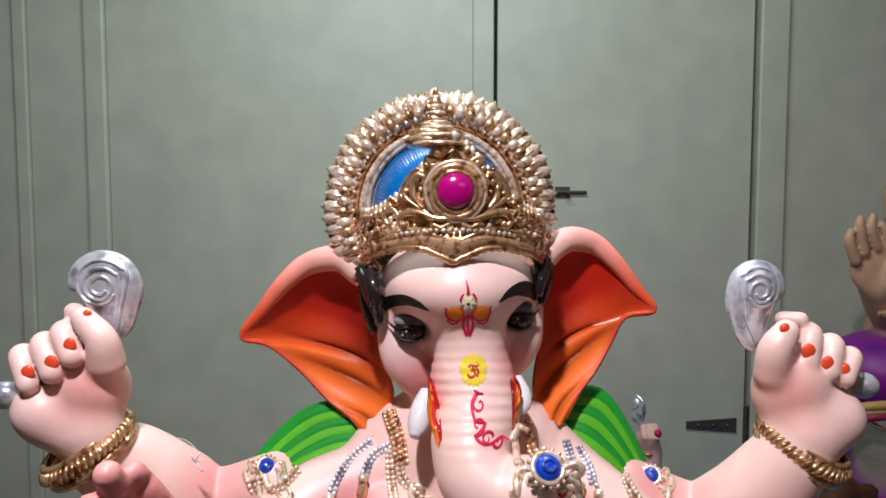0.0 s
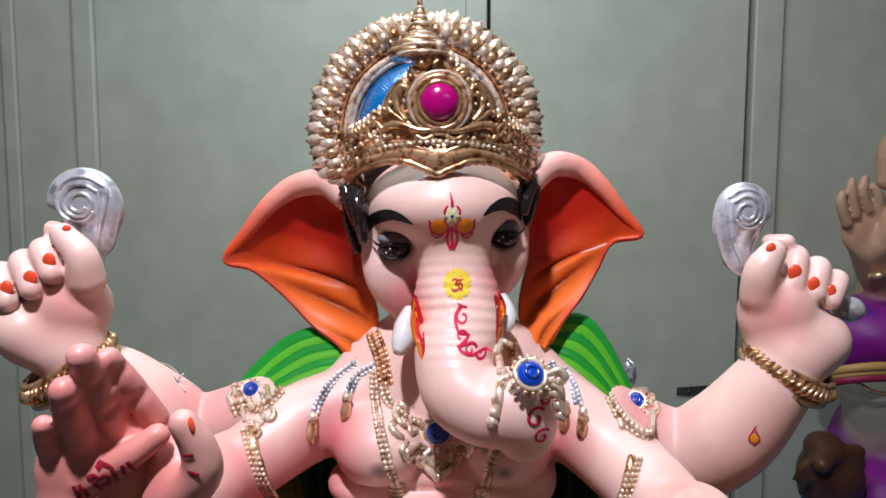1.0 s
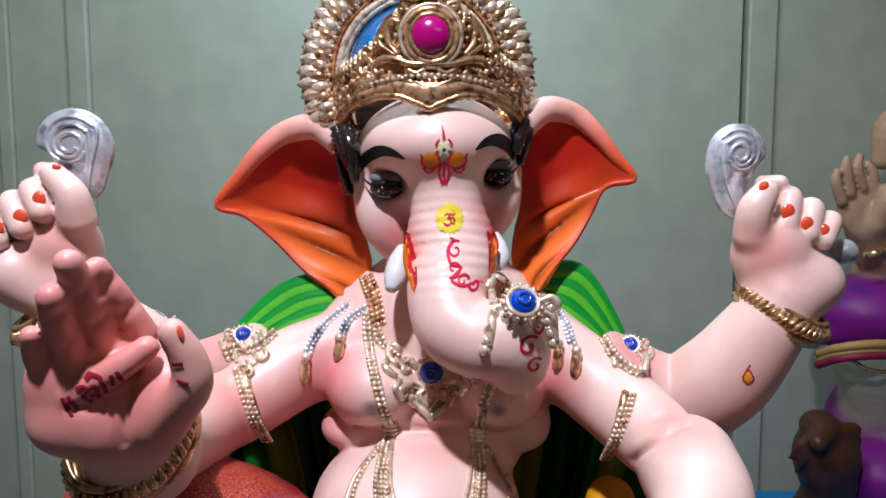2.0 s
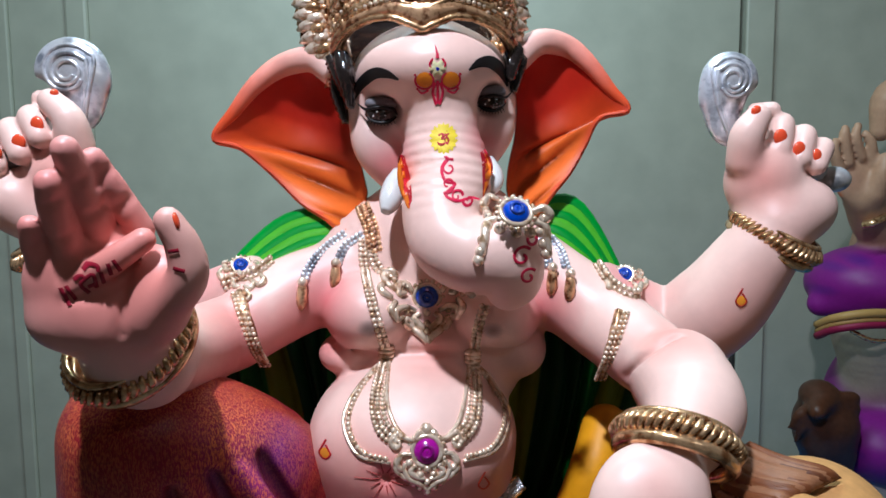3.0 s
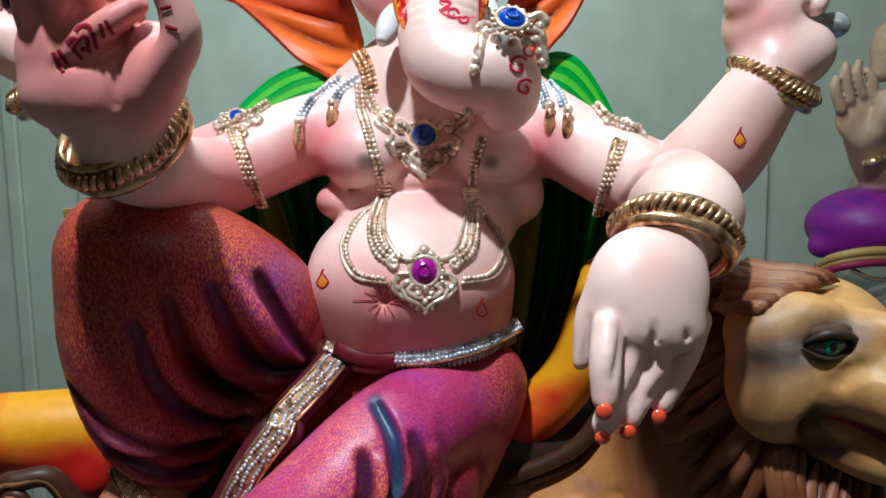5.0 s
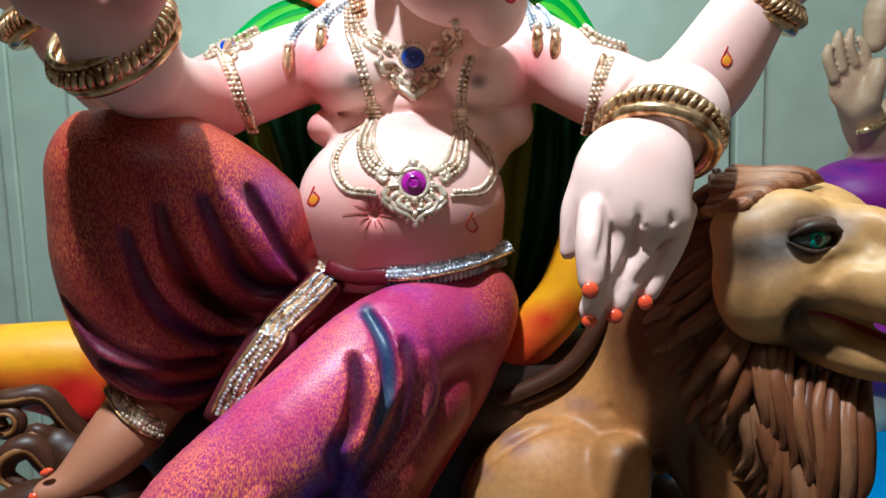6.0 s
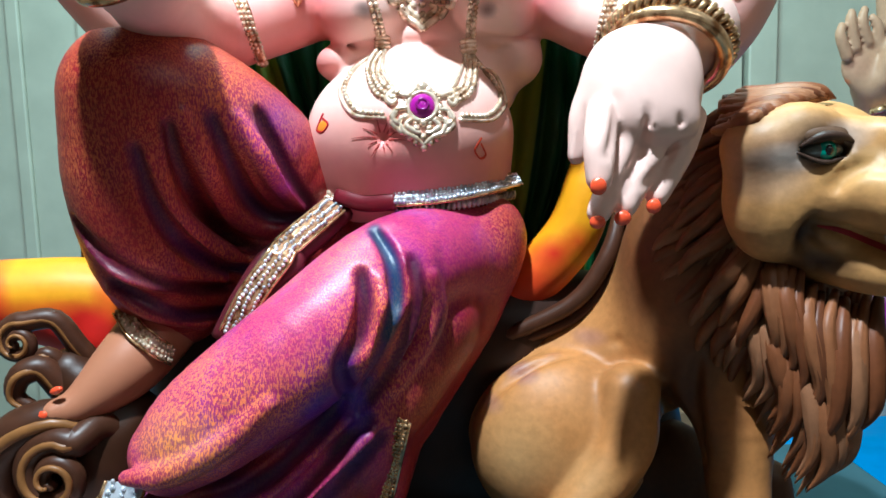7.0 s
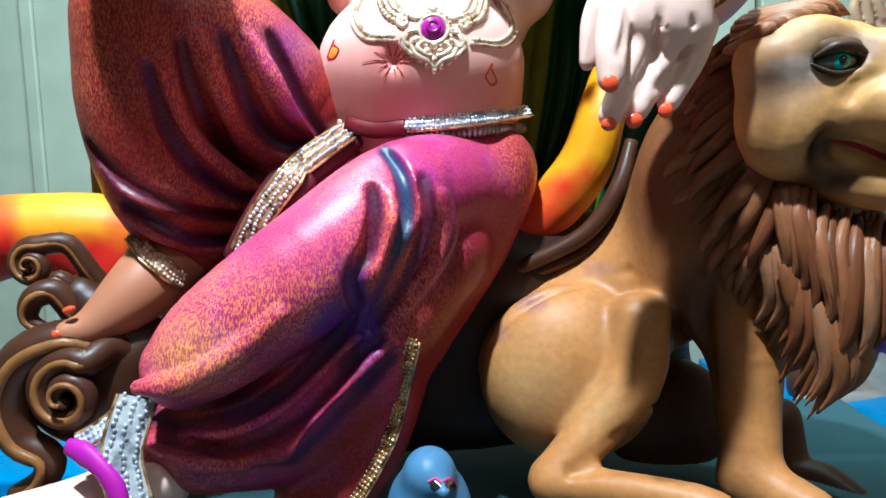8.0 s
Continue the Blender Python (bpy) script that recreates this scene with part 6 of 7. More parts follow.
# head
beast.ball((0.491, 0.830, 0.768), (0.10, 0.11, 0.105), k=0.02, col=OCHRE)
beast.tube([(0.427, 0.785, 0.820, 0.0331), (0.445, 0.750, 0.837, 0.0281), (0.482, 0.742, 0.830, 0.0162)], k=0.015, col=OCHRE)
beast.tube([(0.487, 0.760, 0.789, 0.0415), (0.522, 0.720, 0.761, 0.0404), (0.558, 0.700, 0.746, 0.0382)], k=0.025, col=OCHRE)
beast.tube([(0.492, 0.760, 0.821, 0.0178), (0.519, 0.730, 0.828, 0.0182), (0.549, 0.700, 0.806, 0.0186)], k=0.02, col=OCHRE)
beast.tube([(0.492, 0.800, 0.694, 0.0387), (0.524, 0.750, 0.676, 0.0304), (0.563, 0.720, 0.670, 0.0258)], k=0.02, col=OCHRE)
beast.ball((0.423, 0.780, 0.758), (0.055, 0.05, 0.075), k=0.03, col=OCHRE)
beast.ball((0.407, 0.770, 0.820), (0.045, 0.045, 0.035), k=0.03, col=OCHRE)
beast.ball((0.456, 0.735, 0.811), (0.028, 0.022, 0.012), k=0.008, cut=True)
for line in ([(0.455, 0.740, 0.728, 0.0023), (0.474, 0.720, 0.723, 0.0039), (0.512, 0.700, 0.705, 0.0038)], [(0.453, 0.740, 0.733, 0.0023), (0.449, 0.750, 0.707, 0.0053), (0.465, 0.760, 0.679, 0.0036)], [(0.460, 0.720, 0.772, 0.0017), (0.479, 0.700, 0.787, 0.0027), (0.509, 0.700, 0.789, 0.0022)],
             [(0.084, 0.860, 0.478, 0.0027), (0.105, 0.860, 0.509, 0.0060), (0.183, 0.880, 0.545, 0.0062), (0.271, 0.900, 0.560, 0.0028)], [(0.322, 0.850, 0.506, 0.0033), (0.315, 0.850, 0.446, 0.0060), (0.246, 0.820, 0.359, 0.0045), (0.177, 0.800, 0.319, 0.0025)],
             [(0.177, 0.800, 0.315, 0.0025), (0.237, 0.780, 0.330, 0.0043), (0.301, 0.740, 0.333, 0.0029)]):
    beast.fold(line, k=0.012, cut=True)
for line, r in (([(0.454, 0.740, 0.732), (0.443, 0.740, 0.718), (0.450, 0.740, 0.701), (0.476, 0.740, 0.685)], 0.009), ([(0.463, 0.710, 0.769), (0.471, 0.710, 0.786), (0.498, 0.710, 0.798)], 0.006), ([(0.440, 0.710, 0.730), (0.471, 0.710, 0.723), (0.507, 0.710, 0.713)], 0.005), ([(0.371, 0.870, 0.536), (0.366, 0.870, 0.475), (0.381, 0.870, 0.396)], 0.012)):
    beast.fold(np.column_stack([line, np.interp(np.linspace(0, 1, len(line)), [0, 0.5, 1], [r * 0.4, r, r * 0.5])]), k=0.012, cut=True)


def lion_paint(v, c):
    spray(v, c, (0.259, 0.880, 0.501), (0.06, 0.1, 0.06), (0.30, 0.13, 0.045), 0.6)
    for k, s in ((0.0, 0.8), (0.33, 0.9), (0.66, 0.9), (1.0, 0.7)):
        a, b = np.array((0.082, 0.860, 0.478)), np.array((0.236, 0.880, 0.556))
        spray(v, c, a + (b - a) * k + (0, 0, 0.02 * math.sin(k * 3)), (0.035, 0.1, 0.018), (0.16, 0.08, 0.16), s)
    # umber airbrush with painted-in shade under belly and jaw and beside the leg
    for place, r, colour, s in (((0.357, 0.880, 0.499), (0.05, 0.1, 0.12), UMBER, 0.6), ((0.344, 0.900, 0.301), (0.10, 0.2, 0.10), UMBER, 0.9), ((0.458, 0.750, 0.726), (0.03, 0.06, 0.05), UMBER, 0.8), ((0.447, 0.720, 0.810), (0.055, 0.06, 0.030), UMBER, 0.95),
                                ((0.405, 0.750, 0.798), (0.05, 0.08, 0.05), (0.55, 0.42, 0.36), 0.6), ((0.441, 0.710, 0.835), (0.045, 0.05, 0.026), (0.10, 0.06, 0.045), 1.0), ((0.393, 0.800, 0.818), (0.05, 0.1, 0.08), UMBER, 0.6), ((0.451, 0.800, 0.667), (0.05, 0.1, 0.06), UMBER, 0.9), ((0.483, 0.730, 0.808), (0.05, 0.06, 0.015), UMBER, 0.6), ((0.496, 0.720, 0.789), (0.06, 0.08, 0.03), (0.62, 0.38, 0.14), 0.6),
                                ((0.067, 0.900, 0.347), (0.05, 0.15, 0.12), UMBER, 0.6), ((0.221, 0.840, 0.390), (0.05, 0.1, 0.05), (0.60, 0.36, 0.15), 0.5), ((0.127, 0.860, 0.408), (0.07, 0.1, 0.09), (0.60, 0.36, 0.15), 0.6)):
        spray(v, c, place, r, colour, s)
    # more painted-in shade, and pale airbrush and gloss highlights round the eye
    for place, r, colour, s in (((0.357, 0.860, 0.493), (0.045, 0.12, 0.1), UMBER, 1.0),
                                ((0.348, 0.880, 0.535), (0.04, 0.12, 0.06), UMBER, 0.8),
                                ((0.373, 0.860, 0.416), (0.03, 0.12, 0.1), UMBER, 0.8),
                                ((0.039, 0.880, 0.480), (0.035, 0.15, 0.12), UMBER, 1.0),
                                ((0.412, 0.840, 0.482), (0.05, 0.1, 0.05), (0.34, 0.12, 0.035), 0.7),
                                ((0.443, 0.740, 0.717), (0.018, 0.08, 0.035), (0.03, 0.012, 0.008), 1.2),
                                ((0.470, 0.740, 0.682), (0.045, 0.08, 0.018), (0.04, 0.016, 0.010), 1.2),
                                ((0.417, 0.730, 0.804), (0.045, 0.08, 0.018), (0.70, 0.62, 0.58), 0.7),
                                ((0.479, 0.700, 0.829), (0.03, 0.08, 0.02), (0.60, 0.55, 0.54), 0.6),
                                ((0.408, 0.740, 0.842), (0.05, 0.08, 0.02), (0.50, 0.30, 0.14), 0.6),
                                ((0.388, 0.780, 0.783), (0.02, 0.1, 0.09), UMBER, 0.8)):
        spray(v, c, place, r, colour, s)


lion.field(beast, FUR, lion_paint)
# eye and lips
eye = np.array((0.455, 0.733, 0.811))
lion.ball(eye, (0.024, 0.016, 0.0125), GLOSS, (0.09, 0.10, 0.09), nu=18, nv=10)
lion.ball(eye + (-0.002, 0.003, 0.0165), (0.036, 0.019, 0.0150), FUR, (0.15, 0.085, 0.050), nu=24, nv=14)
lion.ball(eye + (0.001, -0.011, 0.0), (0.011, 0.006, 0.0105), GLOSS, (0.02, 0.32, 0.22), nu=14, nv=8)
lion.ball(eye + (0.001, -0.0155, 0.0), (0.005, 0.003, 0.006), GLOSS, (0.005, 0.006, 0.006), nu=10, nv=6)
lion.tube([eye + (-0.028, -0.008, 0.004), eye + (-0.008, -0.017, 0.015), eye + (0.014, -0.017, 0.014), eye + (0.030, -0.010, 0.008)], [0.002, 0.0048, 0.0048, 0.002], FUR, (0.05, 0.025, 0.015), n=6)
lion.tube([eye + (-0.032, -0.008, -0.001), eye + (-0.004, -0.013, -0.013), eye + (0.024, -0.012, -0.007)], [0.0015, 0.003, 0.0015], FUR, (0.05, 0.025, 0.015), n=6)
lion.ribbon([(0.457, 0.740, 0.727), (0.474, 0.720, 0.722), (0.512, 0.700, 0.703), (0.543, 0.700, 0.698)], [0.001, 0.003, 0.003, 0.002], SATIN, (0.35, 0.02, 0.03), beast)
# mane: locks that start round the face and hang down the chest
start = spline([(0.416, 0.890, 0.897), (0.410, 0.870, 0.845), (0.406, 0.850, 0.794), (0.406, 0.830, 0.737), (0.439, 0.815, 0.705), (0.474, 0.800, 0.678), (0.517, 0.790, 0.653), (0.564, 0.800, 0.641)], 8)
end = spline([(0.382, 0.950, 0.839), (0.329, 0.940, 0.731), (0.309, 0.930, 0.638), (0.354, 0.900, 0.562), (0.405, 0.860, 0.507), (0.434, 0.830, 0.455), (0.459, 0.810, 0.398), (0.494, 0.810, 0.419)], 8)
shades = ((0.20, 0.065, 0.022), (0.27, 0.10, 0.038), (0.13, 0.040, 0.014), (0.32, 0.14, 0.065), (0.17, 0.052, 0.017))


def lock(a, b, bow, r, colour, y=0.0):
    """A flat carved lock with fine strands, drawn out to a point."""
    side = np.cross(unit(b - a), (0, 1, 0))
    w = [a + (b - a) * t + side * bow * k + (0, d + y, 0) for t, k, d in ((0.0, 0.0, 0.01), (0.22, 1.0, -0.014), (0.48, 0.2, -0.022), (0.75, -0.9, -0.018), (1.0, -0.3, 0.0))]
    lion.tube(w, [r * 0.55, r * 1.1, r * 1.2, r * 0.85, r * 0.08], FUR, colour, sides=20, n=6, flat=0.75, twist=(9, random.uniform(-0.12, 0.12), 0.38))


def along(line, t):
    f = t * (len(line) - 1)
    return np.array([np.interp(f, np.arange(len(line)), line[:, k]) for k in range(3)])


for n, f0, f1, dy, r in ((36, 0.0, 1.0, 0.0, 0.0105), (30, 0.10, 1.02, -0.012, 0.0100), (26, 0.28, 1.0, -0.020, 0.0095), (24, 0.02, 0.80, -0.026, 0.0090)):
    for k in range(n):
        t = min(max((k + random.uniform(0.2, 0.8)) / n, 0), 1)
        a, b = along(start, t), along(end, min(1, t + random.uniform(-0.02, 0.03)))
        lo, hi = f0 + random.uniform(0, 0.08), f1 + random.uniform(-0.08, 0.02)
        lock(a + (b - a) * lo, a + (b - a) * hi + (0, dy, 0), random.uniform(0.006, 0.014) * (1 if t < 0.55 else -1), r * random.uniform(0.8, 1.2), random.choice(shades if f0 < 0.1 else shades[:2] + shades[3:4]), dy)
# forelocks combed over the brow
for k in range(18):
    t = k / 17
    a = np.array((0.377, 0.820, 0.836)) * (1 - t) + np.array((0.405, 0.850, 0.889)) * t
    b = np.array((0.393, 0.760, 0.852)) * (1 - t) + np.array((0.499, 0.800, 0.870)) * t
    lock(a + (random.uniform(-0.01, 0.01), 0, 0), b, -0.004, 0.0095, random.choice(shades[:4]), -0.012)


# ---- throne ----
throne = new("throne")
throne.location = (0.0, 0.62, BASE_TOP)
tagged(throne, "carved brown throne with green drape and painted orange cushions", "throne")


def under(ob, parent):
    ob.parent = parent
    ob.matrix_parent_inverse = Matrix.Translation(-Vector(parent.location))
    return ob


GOLDEN, RED, CHOC = (0.84, 0.36, 0.003), (0.60, 0.012, 0.008), (0.075, 0.028, 0.014)
# draped back
drape = Bin()
u, w = np.linspace(0, 1, 265), np.linspace(0, 1, 24)
top = 1.10 - 0.40 * np.abs(u - 0.45) ** 1.5
fold = 0.016 * np.abs(np.sin(u * 44 * np.pi / 2 + 0.8 * np.sin(u * 9)))[None] + 0.01 * np.sin(u * 23)[None] * w[:, None]
gx = (-0.20 + 0.46 * u)[None] * (1 - w[:, None]) + (-0.36 + 0.82 * u)[None] * w[:, None] + 0.012 * np.sin(w * 7)[:, None] * np.sin(u * 31)[None]
gz = 0.42 + (top[None] - 0.42) * w[:, None]
gy = 1.20 - 0.03 * np.sin(np.pi * w)[:, None] - fold + 0.05 * np.clip(w - 0.93, 0, 1)[:, None]
shade = np.array(((0.004, 0.05, 0.012), (0.008, 0.13, 0.016), (0.16, 0.19, 0.006), (0.004, 0.05, 0.012)))[(u * 21).astype(int) % 4]
drape.add(np.stack([gx, gy, gz], -1).reshape(-1, 3), grid_faces(24, 265), SATIN, np.tile(shade, (24, 1)))
drape.add(np.stack([gx, gy * 0 + 1.24, gz], -1).reshape(-1, 3), grid_faces(24, 265)[:, ::-1], SATIN, (0.004, 0.05, 0.012))
under(drape.make("drape", label="dark green cloth with yellow stripes"), throne)
back = Field((-0.42, 1.16, 0.3), (0.52, 1.36, 1.2), 0.012)
back.ball((0.05, 1.27, 0.66), (0.40, 0.06, 0.42), col=CHOC)
bb = Bin()
bb.field(back, TIMBER)
under(bb.make("backrest"), throne)
# arm cushion beside the raised leg
cush = Field((-0.70, 0.80, 0.40), (-0.20, 1.22, 0.80), 0.006)
cush.tube([(-0.749, 1.020, 0.572, 0.0557), (-0.674, 1.020, 0.610, 0.0637), (-0.591, 1.030, 0.619, 0.0611), (-0.512, 1.050, 0.613, 0.0623), (-0.436, 1.080, 0.585, 0.0623)], k=0.02, col=GOLDEN)
cush.tube([(-0.567, 1.030, 0.585, 0.0402), (-0.498, 1.030, 0.556, 0.0442)], k=0.03, col=RED)


def cushion_paint(v, c):
    for place, r, colour, s in (((-0.525, 0.980, 0.573), (0.075, 0.3, 0.05), RED, 2.0), ((-0.640, 0.980, 0.609), (0.05, 0.3, 0.07), RED, 1.6), ((-0.465, 0.980, 0.631), (0.03, 0.3, 0.05), (0.80, 0.10, 0.004), 1.2), ((-0.635, 0.980, 0.575), (0.12, 0.2, 0.06), RED, 1.3), ((-0.652, 1.000, 0.659), (0.05, 0.2, 0.06), (0.75, 0.10, 0.01), 1.2), ((-0.508, 0.980, 0.568), (0.09, 0.2, 0.06), RED, 1.4), ((-0.444, 1.000, 0.629), (0.05, 0.1, 0.03), (0.78, 0.2, 0.01), 0.8),
                                ((-0.558, 0.970, 0.609), (0.06, 0.1, 0.02), (0.80, 0.15, 0.01), 0.9)):
        spray(v, c, place, r, colour, s)


cb = Bin()
cb.field(cush, SATIN, cushion_paint)
under(cb.make("arm_cushion", label="yellow and red painted arm cushion"), throne)
# cushion behind the resting arm
cush2 = Field((0.02, 0.86, 0.40), (0.44, 1.22, 0.96), 0.006)
cush2.tube([(0.288, 1.060, 0.836, 0.0372), (0.260, 1.020, 0.781, 0.0366), (0.231, 1.020, 0.698, 0.0414), (0.163, 1.030, 0.622, 0.0418), (0.076, 1.050, 0.568, 0.0377)], k=0.02, col=GOLDEN)


def cushion_paint2(v, c):
    for place, r, colour, s in (((0.140, 0.980, 0.601), (0.12, 0.2, 0.09), (0.70, 0.05, 0.01), 1.4), ((0.082, 0.980, 0.569), (0.10, 0.2, 0.08), RED, 1.3), ((0.164, 0.970, 0.634), (0.09, 0.1, 0.06), (0.72, 0.06, 0.01), 1.0), ((0.199, 0.980, 0.674), (0.035, 0.1, 0.03), RED, 1.0), ((0.232, 0.980, 0.690), (0.03, 0.1, 0.03), RED, 0.8)):
        spray(v, c, place, r, colour, s)


cb2 = Bin()
cb2.field(cush2, SATIN, cushion_paint2)
under(cb2.make("arm_cushion", label="orange and red painted arm cushion"), throne)
rail = Bin()
rail.tube([(0.295, 0.980, 0.737), (0.272, 0.960, 0.673), (0.228, 0.960, 0.609), (0.156, 0.970, 0.568), (0.073, 0.990, 0.533)], [0.010, 0.013, 0.013, 0.012, 0.010], TIMBER, CHOC, n=8)
rail.tube([(0.308, 0.990, 0.721), (0.287, 0.970, 0.656), (0.238, 0.970, 0.587), (0.157, 0.980, 0.548), (0.073, 1.000, 0.514)], 0.009, TIMBER, CHOC, n=8)
under(rail.make("arm_rail", label="dark varnished brown rail"), throne)


def spiral(c, r0, r1, a0, a1, rad, y, n=26, k=1.0):
    a, r = np.radians(np.linspace(a0, a1, n)), np.linspace(r0, r1, n)
    return np.array(c) + np.stack([r * np.cos(a), 0 * a - np.linspace(0, y, n), r * np.sin(a) * k], -1)


def scroll(name, pieces):
    b = Bin()
    for pts, r in pieces:
        b.tube(pts, r, TIMBER, CHOC, n=4, sides=12)
        q = np.array(pts)
        b.tube(q + (0, -float(np.max(r)) * 0.75, 0), np.asarray(r) * 0.32, TIMBER, (0.30, 0.13, 0.04), n=4, sides=8)
    return under(b.make(name, label="dark brown carved scroll with rubbed gilt edges"), throne)


q = 0.00068
s1 = spiral((-0.520, 0.860, 0.591), 38 * q, 5 * q, 75, 620, 0, 0.012)
scroll("scroll", [(np.vstack([[(-0.435, 0.900, 0.535), (-0.457, 0.880, 0.578), (-0.479, 0.870, 0.616)], s1]), np.interp(np.arange(29), [0, 3, 10, 28], [0.014, 0.014, 0.011, 0.005]))])
scroll("scroll", [(np.array([(-0.441, 0.880, 0.484), (-0.467, 0.860, 0.520), (-0.489, 0.850, 0.555), (-0.514, 0.840, 0.549), (-0.522, 0.840, 0.522), (-0.499, 0.840, 0.506)]), np.array([0.016, 0.018, 0.018, 0.016, 0.012, 0.008])),
                  (np.array([(-0.447, 0.880, 0.508), (-0.470, 0.870, 0.549), (-0.489, 0.860, 0.572), (-0.513, 0.860, 0.558)]), np.array([0.012, 0.012, 0.011, 0.006]))])
s2 = spiral((-0.452, 0.800, 0.434), 66 * q, 7 * q, 60, 640, 0, 0.02)
scroll("scroll", [(np.vstack([[(-0.388, 0.860, 0.457), (-0.410, 0.830, 0.484)], s2]), np.interp(np.arange(28), [0, 8, 27], [0.020, 0.017, 0.008])),
                  (np.array([(-0.408, 0.840, 0.478), (-0.455, 0.820, 0.499), (-0.514, 0.810, 0.477), (-0.543, 0.810, 0.422), (-0.529, 0.810, 0.369), (-0.494, 0.810, 0.345), (-0.504, 0.810, 0.315), (-0.542, 0.810, 0.292)]), np.array([0.016, 0.026, 0.030, 0.028, 0.024, 0.020, 0.018, 0.016]))])
vol = Field((-0.56, 0.76, 0.30), (-0.32, 0.95, 0.62), 0.006)
vol.ball((-0.455, 0.840, 0.428), (0.085, 0.034, 0.078), k=0.02, col=(0.05, 0.018, 0.008))
vol.tube([(-0.400, 0.880, 0.470, 0.05), (-0.470, 0.880, 0.540, 0.035)], k=0.02, col=(0.05, 0.018, 0.008))
vb = Bin()
vb.field(vol, TIMBER)
under(vb.make("scroll_core", label="dark brown solid core of the scroll"), throne)
sb = Bin()
seat = Field((-0.50, 0.84, 0.26), (0.46, 1.34, 0.66), 0.012)
for z in (0.36, 0.46, 0.54):
    seat.tube([(-0.36, 1.08, z, 0.085), (0.0, 1.06, z, 0.11), (0.34, 1.10, z, 0.085)], k=0.03, col=(0.03, 0.010, 0.005))
sb.field(seat, TIMBER)
under(sb.make("seat_base", label="dark brown seat block"), throne)

tagged(statue.make("elephant_statue"), "painted plaster seated elephant-headed statue with gold crown and jewellery", "statue")
tagged(lion.make("lion_statue"), "tan painted plaster lion with brown mane beside the throne", "statue")
# small blue mouse in front of the throne
mouse = Bin()
mf = Field((-0.10, 0.56, 0.22), (0.14, 0.84, 0.52), 0.004)
mf.view = np.array((0.03, -0.02, 0.78))
mf.ball((0.000, 0.720, 0.309), (0.050, 0.055, 0.062), k=0.02, col=(0.07, 0.17, 0.31))
mf.ball((0.002, 0.700, 0.364), (0.030, 0.034, 0.030), k=0.015, col=(0.09, 0.20, 0.35))
mf.tube([(0.012, 0.690, 0.360, 0.0118), (0.019, 0.660, 0.360, 0.0067)], k=0.012, col=(0.09, 0.20, 0.35))
mouse.field(mf, SATIN)
for a in ((0.010, 0.660, 0.369), (0.026, 0.670, 0.364)):
    mouse.disc(a, (0.006, 0.005), GLOSS, (0.02, 0.02, 0.02), mf)
    mouse.ribbon([np.array(a) + (-0.008, 0, 0.004), np.array(a) + (0, 0, 0.008), np.array(a) + (0.007, 0, 0.003)], 0.0013, SATIN, (0.6, 0.05, 0.25), mf)
tagged(mouse.make("mouse_statue"), "small blue painted mouse figure at the throne's foot", "statue")
tagged(slab("plinth", (-0.34, 0.30, TABLE_TOP), (0.50, 0.84, BASE_TOP), surface("teal_paint", (0.018, 0.055, 0.07), 0.8, grain=30), 0.006), "dark teal painted base board under the throne", "plinth")


# ---- figures behind ----
BROWN_SKIN, PURPLE, INDIGO = (0.50, 0.29, 0.18), (0.20, 0.008, 0.20), (0.06, 0.012, 0.20)
second = Bin()
sf = Field((0.78, 1.60, 0.33), (1.75, 2.35, 1.72), 0.0065)
sf.ball((1.132, 1.900, 1.319), (0.060, 0.028, 0.068), k=0.02, col=BROWN_SKIN)
for a, b, c in (((1.075, 1.880, 1.337), (1.051, 1.870, 1.388), (1.053, 1.870, 1.415)), ((1.096, 1.880, 1.359), (1.076, 1.870, 1.423), (1.077, 1.870, 1.448)), ((1.128, 1.880, 1.373), (1.105, 1.870, 1.423), (1.110, 1.870, 1.454)), ((1.158, 1.880, 1.357), (1.147, 1.870, 1.408), (1.131, 1.870, 1.434))):
    sf.tube([(*a, 0.0145), (*b, 0.0135), (*c, 0.010)], k=0.003, col=BROWN_SKIN)
sf.tube([(*(1.169, 1.880, 1.284), 0.03), (*(1.177, 1.860, 1.334), 0.024), (*(1.182, 1.860, 1.370), 0.016)], k=0.012, col=BROWN_SKIN)
sf.tube([(*(1.164, 1.920, 1.262), 0.05), (*(1.250, 1.980, 1.175), 0.06), (*(1.437, 2.050, 1.079), 0.08)], k=0.03, col=BROWN_SKIN)
sf.tube([(*(1.281, 2.050, 1.451), 0.03), (*(1.308, 2.050, 1.544), 0.05), (*(1.432, 2.080, 1.562), 0.06)], k=0.02, col=BROWN_SKIN)
sf.ball((1.254, 2.000, 1.023), (0.185, 0.16, 0.11), k=0.03, col=PURPLE)
sf.tube([(*(1.093, 1.980, 0.969), 0.035), (*(1.199, 1.920, 0.987), 0.045), (*(1.374, 1.950, 0.979), 0.05)], k=0.02, col=PURPLE)
sf.tube([(*(1.267, 2.000, 0.910), 0.125), (*(1.293, 2.020, 0.774), 0.10), (*(1.313, 2.030, 0.653), 0.09)], k=0.02, col=(0.45, 0.38, 0.28))
sf.ball((1.332, 2.000, 0.561), (0.17, 0.15, 0.14), k=0.02, col=PURPLE)
sf.ball((1.253, 1.950, 0.576), (0.13, 0.14, 0.10), k=0.02, col=PURPLE)
sf.ball((1.231, 1.980, 0.414), (0.12, 0.10, 0.09), k=0.02, col=(0.40, 0.42, 0.36))
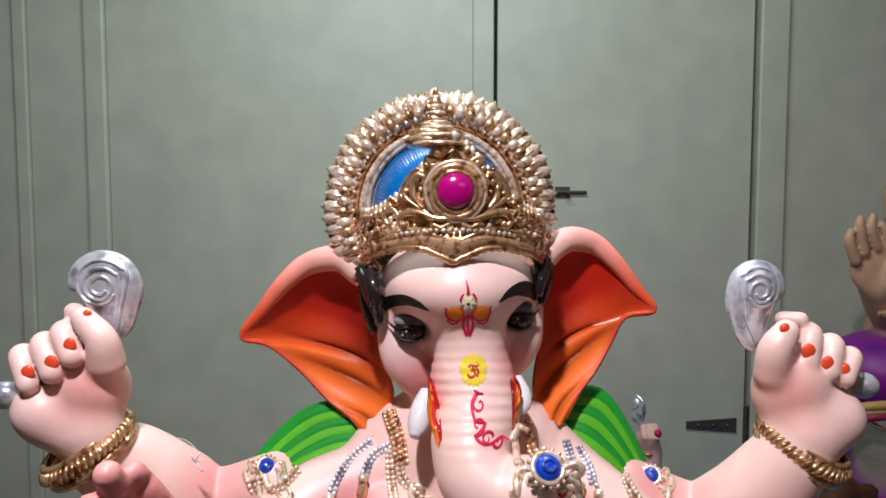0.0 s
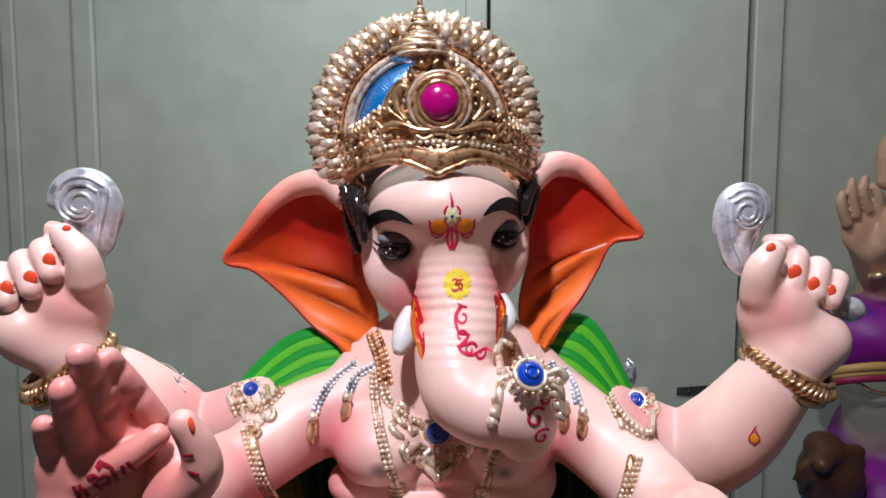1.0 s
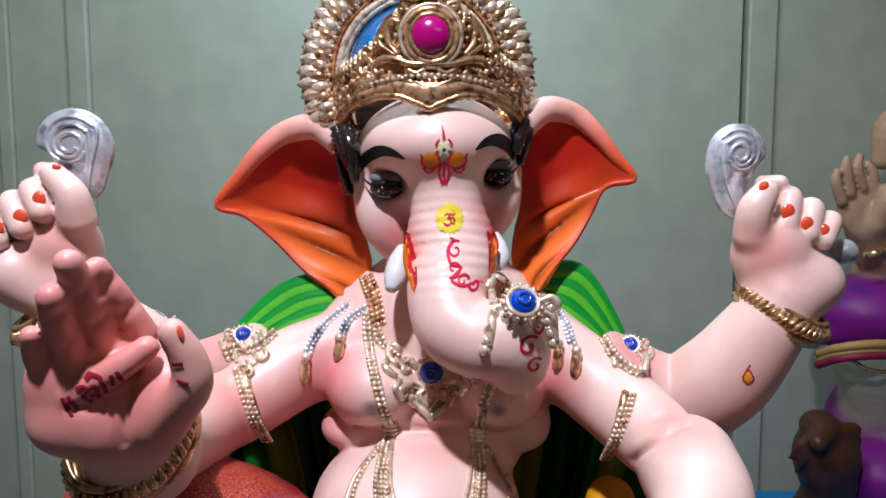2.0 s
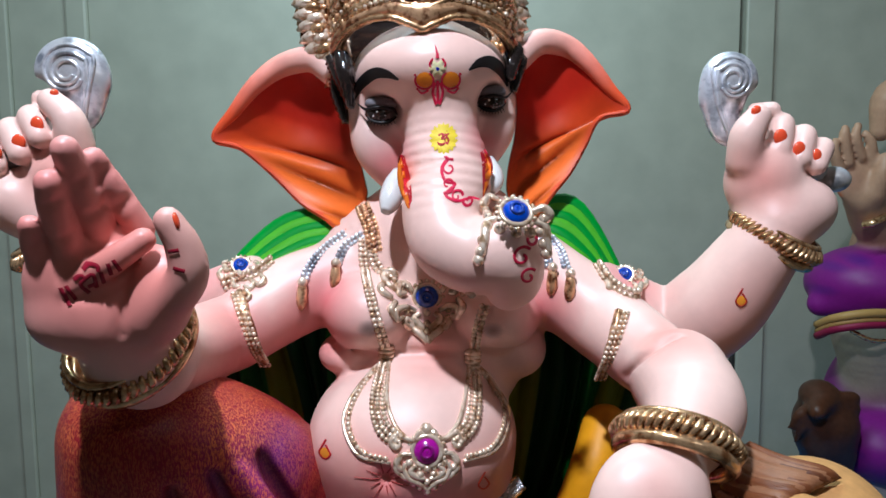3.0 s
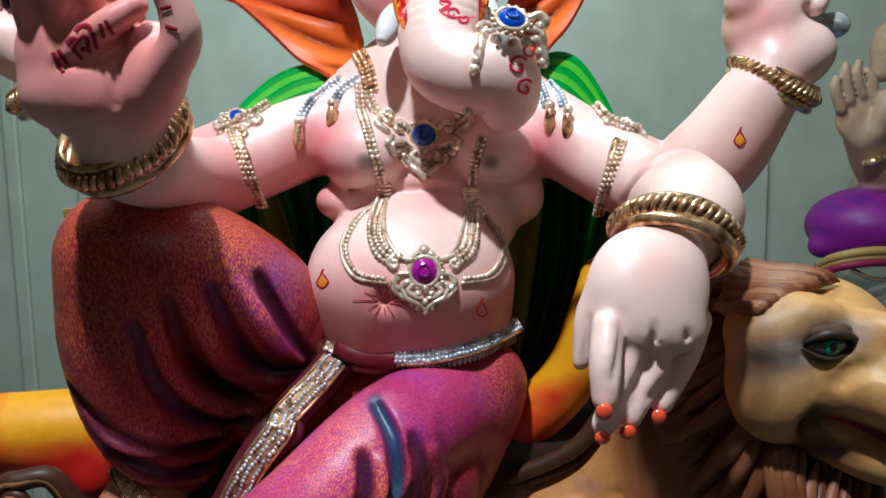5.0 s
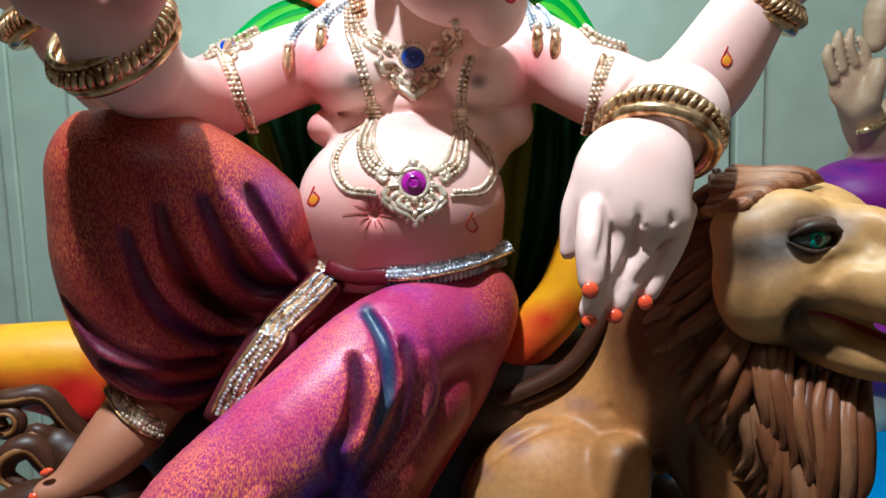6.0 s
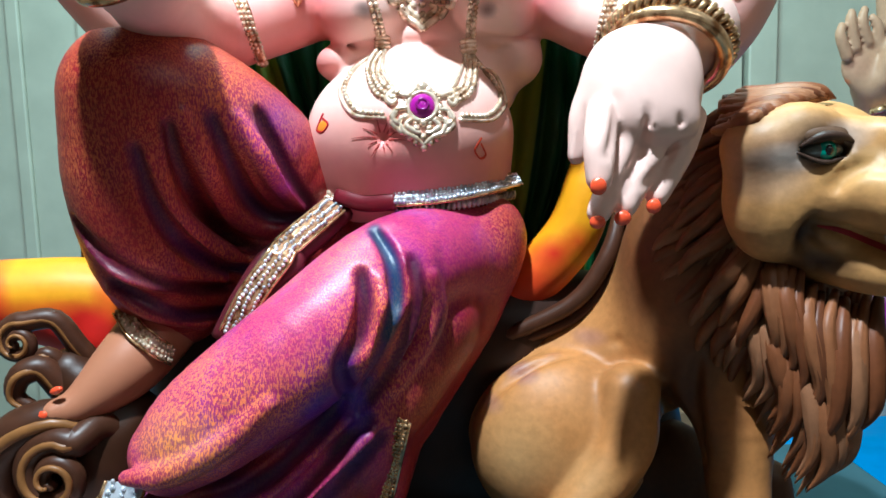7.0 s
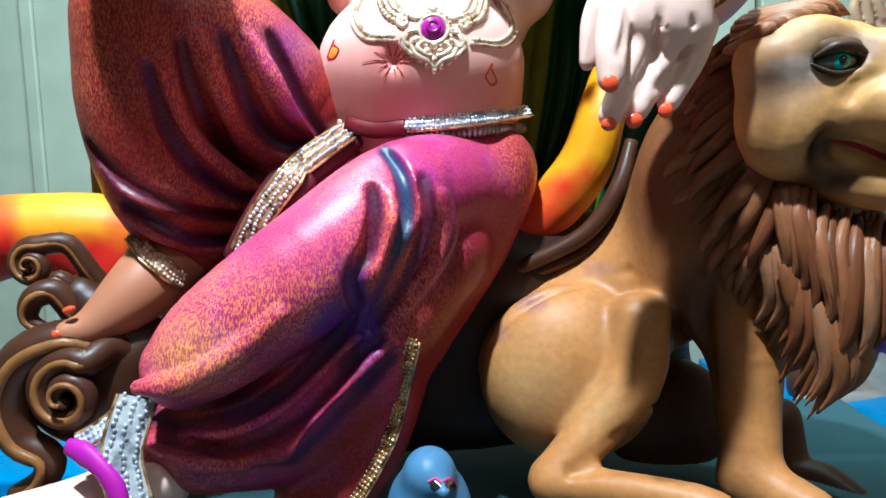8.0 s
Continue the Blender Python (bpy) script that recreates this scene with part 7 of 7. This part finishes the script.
sf.tube([(*(1.216, 1.950, 0.349), 0.06), (*(1.053, 1.880, 0.367), 0.045), (*(0.932, 1.820, 0.374), 0.025)], k=0.02, col=(0.50, 0.42, 0.36))
sf.ball((1.42, 2.08, 0.62), (0.24, 0.20, 0.27), k=0.03, col=PURPLE)
sf.ball((1.46, 2.12, 1.05), (0.20, 0.16, 0.28), k=0.04, col=BROWN_SKIN)


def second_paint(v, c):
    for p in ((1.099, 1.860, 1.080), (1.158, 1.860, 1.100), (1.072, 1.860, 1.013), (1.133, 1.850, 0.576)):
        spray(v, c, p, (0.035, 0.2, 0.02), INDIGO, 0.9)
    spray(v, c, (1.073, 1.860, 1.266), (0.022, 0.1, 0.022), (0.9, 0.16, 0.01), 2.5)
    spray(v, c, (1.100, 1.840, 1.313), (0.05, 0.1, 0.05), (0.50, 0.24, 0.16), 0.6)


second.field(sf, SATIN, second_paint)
for y, r, col in ((492, 0.012, (0.45, 0.26, 0.08)), (503, 0.008, (0.40, 0.22, 0.07)), (512, 0.011, (0.24, 0.01, 0.05))):
    k = (y - 492) * 0.0015
    second.tube([np.array((1.060, 1.930, 0.919)) - (0, 0, k), np.array((1.074, 1.860, 0.953)) - (0, 0, k), np.array((1.160, 1.830, 0.970)) - (0, 0, k), np.array((1.315, 1.860, 0.955)) - (0, 0, k)], r, SATIN, col, n=6)
second.tube([(1.103, 1.870, 0.935), (1.121, 1.860, 0.914), (1.176, 1.850, 0.892), (1.288, 1.860, 0.895)], 0.006, BRASS, n=8, twist=(3, 20, 0.3))
second.tube([(1.155, 1.900, 1.195), (1.173, 1.880, 1.203), (1.229, 1.900, 1.228)], 0.010, BRASS, n=6, twist=(3, 12, 0.3))
tagged(second.make("seated_statue", world_units=True), "painted plaster seated statue in purple cloth with raised palm", "statue")
# brown carved lion beside it, mostly hidden
cub = Bin()
cf = Field((0.80, 1.70, 0.33), (1.12, 2.05, 0.90), 0.01)
cf.ball((1.059, 1.880, 0.655), (0.07, 0.08, 0.10), k=0.02, col=(0.07, 0.025, 0.015))
cf.ball((1.037, 1.860, 0.740), (0.05, 0.06, 0.045), k=0.02, col=(0.08, 0.03, 0.015))
cf.tube([(*(1.074, 1.880, 0.655), 0.08), (*(1.087, 1.900, 0.527), 0.07), (1.0, 1.90, 0.40, 0.07)], k=0.03, col=(0.07, 0.025, 0.015))
for k in range(9):
    a = radians(200 + 22 * k)
    cf.tube([(1.037 + 0.035 * math.cos(a), 1.83, 0.735 + 0.035 * math.sin(a), 0.016), (1.040 + 0.075 * math.cos(a), 1.83, 0.725 + 0.075 * math.sin(a), 0.015), (1.045 + 0.095 * math.cos(a), 1.85, 0.690 + 0.10 * math.sin(a), 0.007)], k=0.006, col=(0.09, 0.032, 0.016))
cf.tube([(1.02, 1.82, 0.735, 0.028), (0.995, 1.79, 0.722, 0.022)], k=0.015, col=(0.10, 0.035, 0.016))
cub.field(cf, TIMBER)
tagged(cub.make("carved_lion", world_units=True), "dark brown painted lion figure beside the purple statue", "statue")
# small statue by the doors
little = Bin()
lf = Field((0.36, 1.85, 0.33), (0.78, 2.30, 1.12), 0.008)
lf.tube([(*(0.613, 2.100, 0.750), 0.030), (*(0.600, 2.080, 0.800), 0.034)], k=0.02, col=(0.72, 0.42, 0.36))
for dx in (-0.013, 0.007, 0.023):
    lf.tube([np.append(np.array((0.596, 2.070, 0.837)) + (dx, 0, 0), 0.011), np.append(np.array((0.596, 2.050, 0.810)) + (dx, 0, 0), 0.010)], k=0.006, col=(0.72, 0.42, 0.36))
lf.tube([(*(0.613, 2.100, 0.750), 0.032), (0.60, 2.10, 0.70, 0.045), (0.56, 2.10, 0.62, 0.06)], k=0.02, col=(0.72, 0.42, 0.36))
lf.ball((0.56, 2.10, 0.50), (0.11, 0.11, 0.16), k=0.03, col=(0.72, 0.42, 0.36))
little.field(lf, SATIN)
little.ball((0.569, 2.070, 0.882), (0.022, 0.012, 0.042), SILVER, nu=16, nv=10)
little.tube([(0.562, 2.070, 0.929), (0.577, 2.055, 0.913), (0.572, 2.055, 0.875)], 0.005, SILVER, n=6)
little.ball((0.620, 2.050, 0.822), 0.012, SATIN, (0.45, 0.01, 0.03))
little.tube([(0.584, 2.080, 0.757), (0.598, 2.060, 0.755), (0.624, 2.080, 0.754)], 0.006, BRASS, n=5)
tagged(little.make("small_statue", world_units=True), "small pink painted statue holding up a silver axe", "statue")
# mustard panel behind the throne, modelled as a plain standing board
board = new("mustard_panel")
board.location = (-0.40, 0.80, BASE_TOP)
tagged(board, "mustard brown panel standing behind the throne", "board")
bw0, bw1 = (-0.402, 0.800, 1.166), (-0.286, 0.800, 1.165)
MUSTARD = surface("mustard_board", (0.36, 0.20, 0.04), 0.7, grain=40, vary=0.15)
under(slab("sheet", (bw0[0], 0.795, BASE_TOP), (bw1[0], 0.803, bw0[2]), MUSTARD, 0.001), board)
bt = Bin()
hk = np.array((-0.369, 0.790, 1.168))
bt.tube([hk + (-0.004, 0, 0.014), hk + (0.002, -0.004, 0.018), hk + (0.005, -0.004, 0.006), hk + (0.0, -0.002, -0.006)], 0.0012, IRON, n=5, sides=6)
bt.ball(hk + (0, -0.003, -0.018), (0.004, 0.002, 0.005), MATT, (0.75, 0.75, 0.68))
under(bt.make("hook", world_units=True, label="bent wire hook"), board)
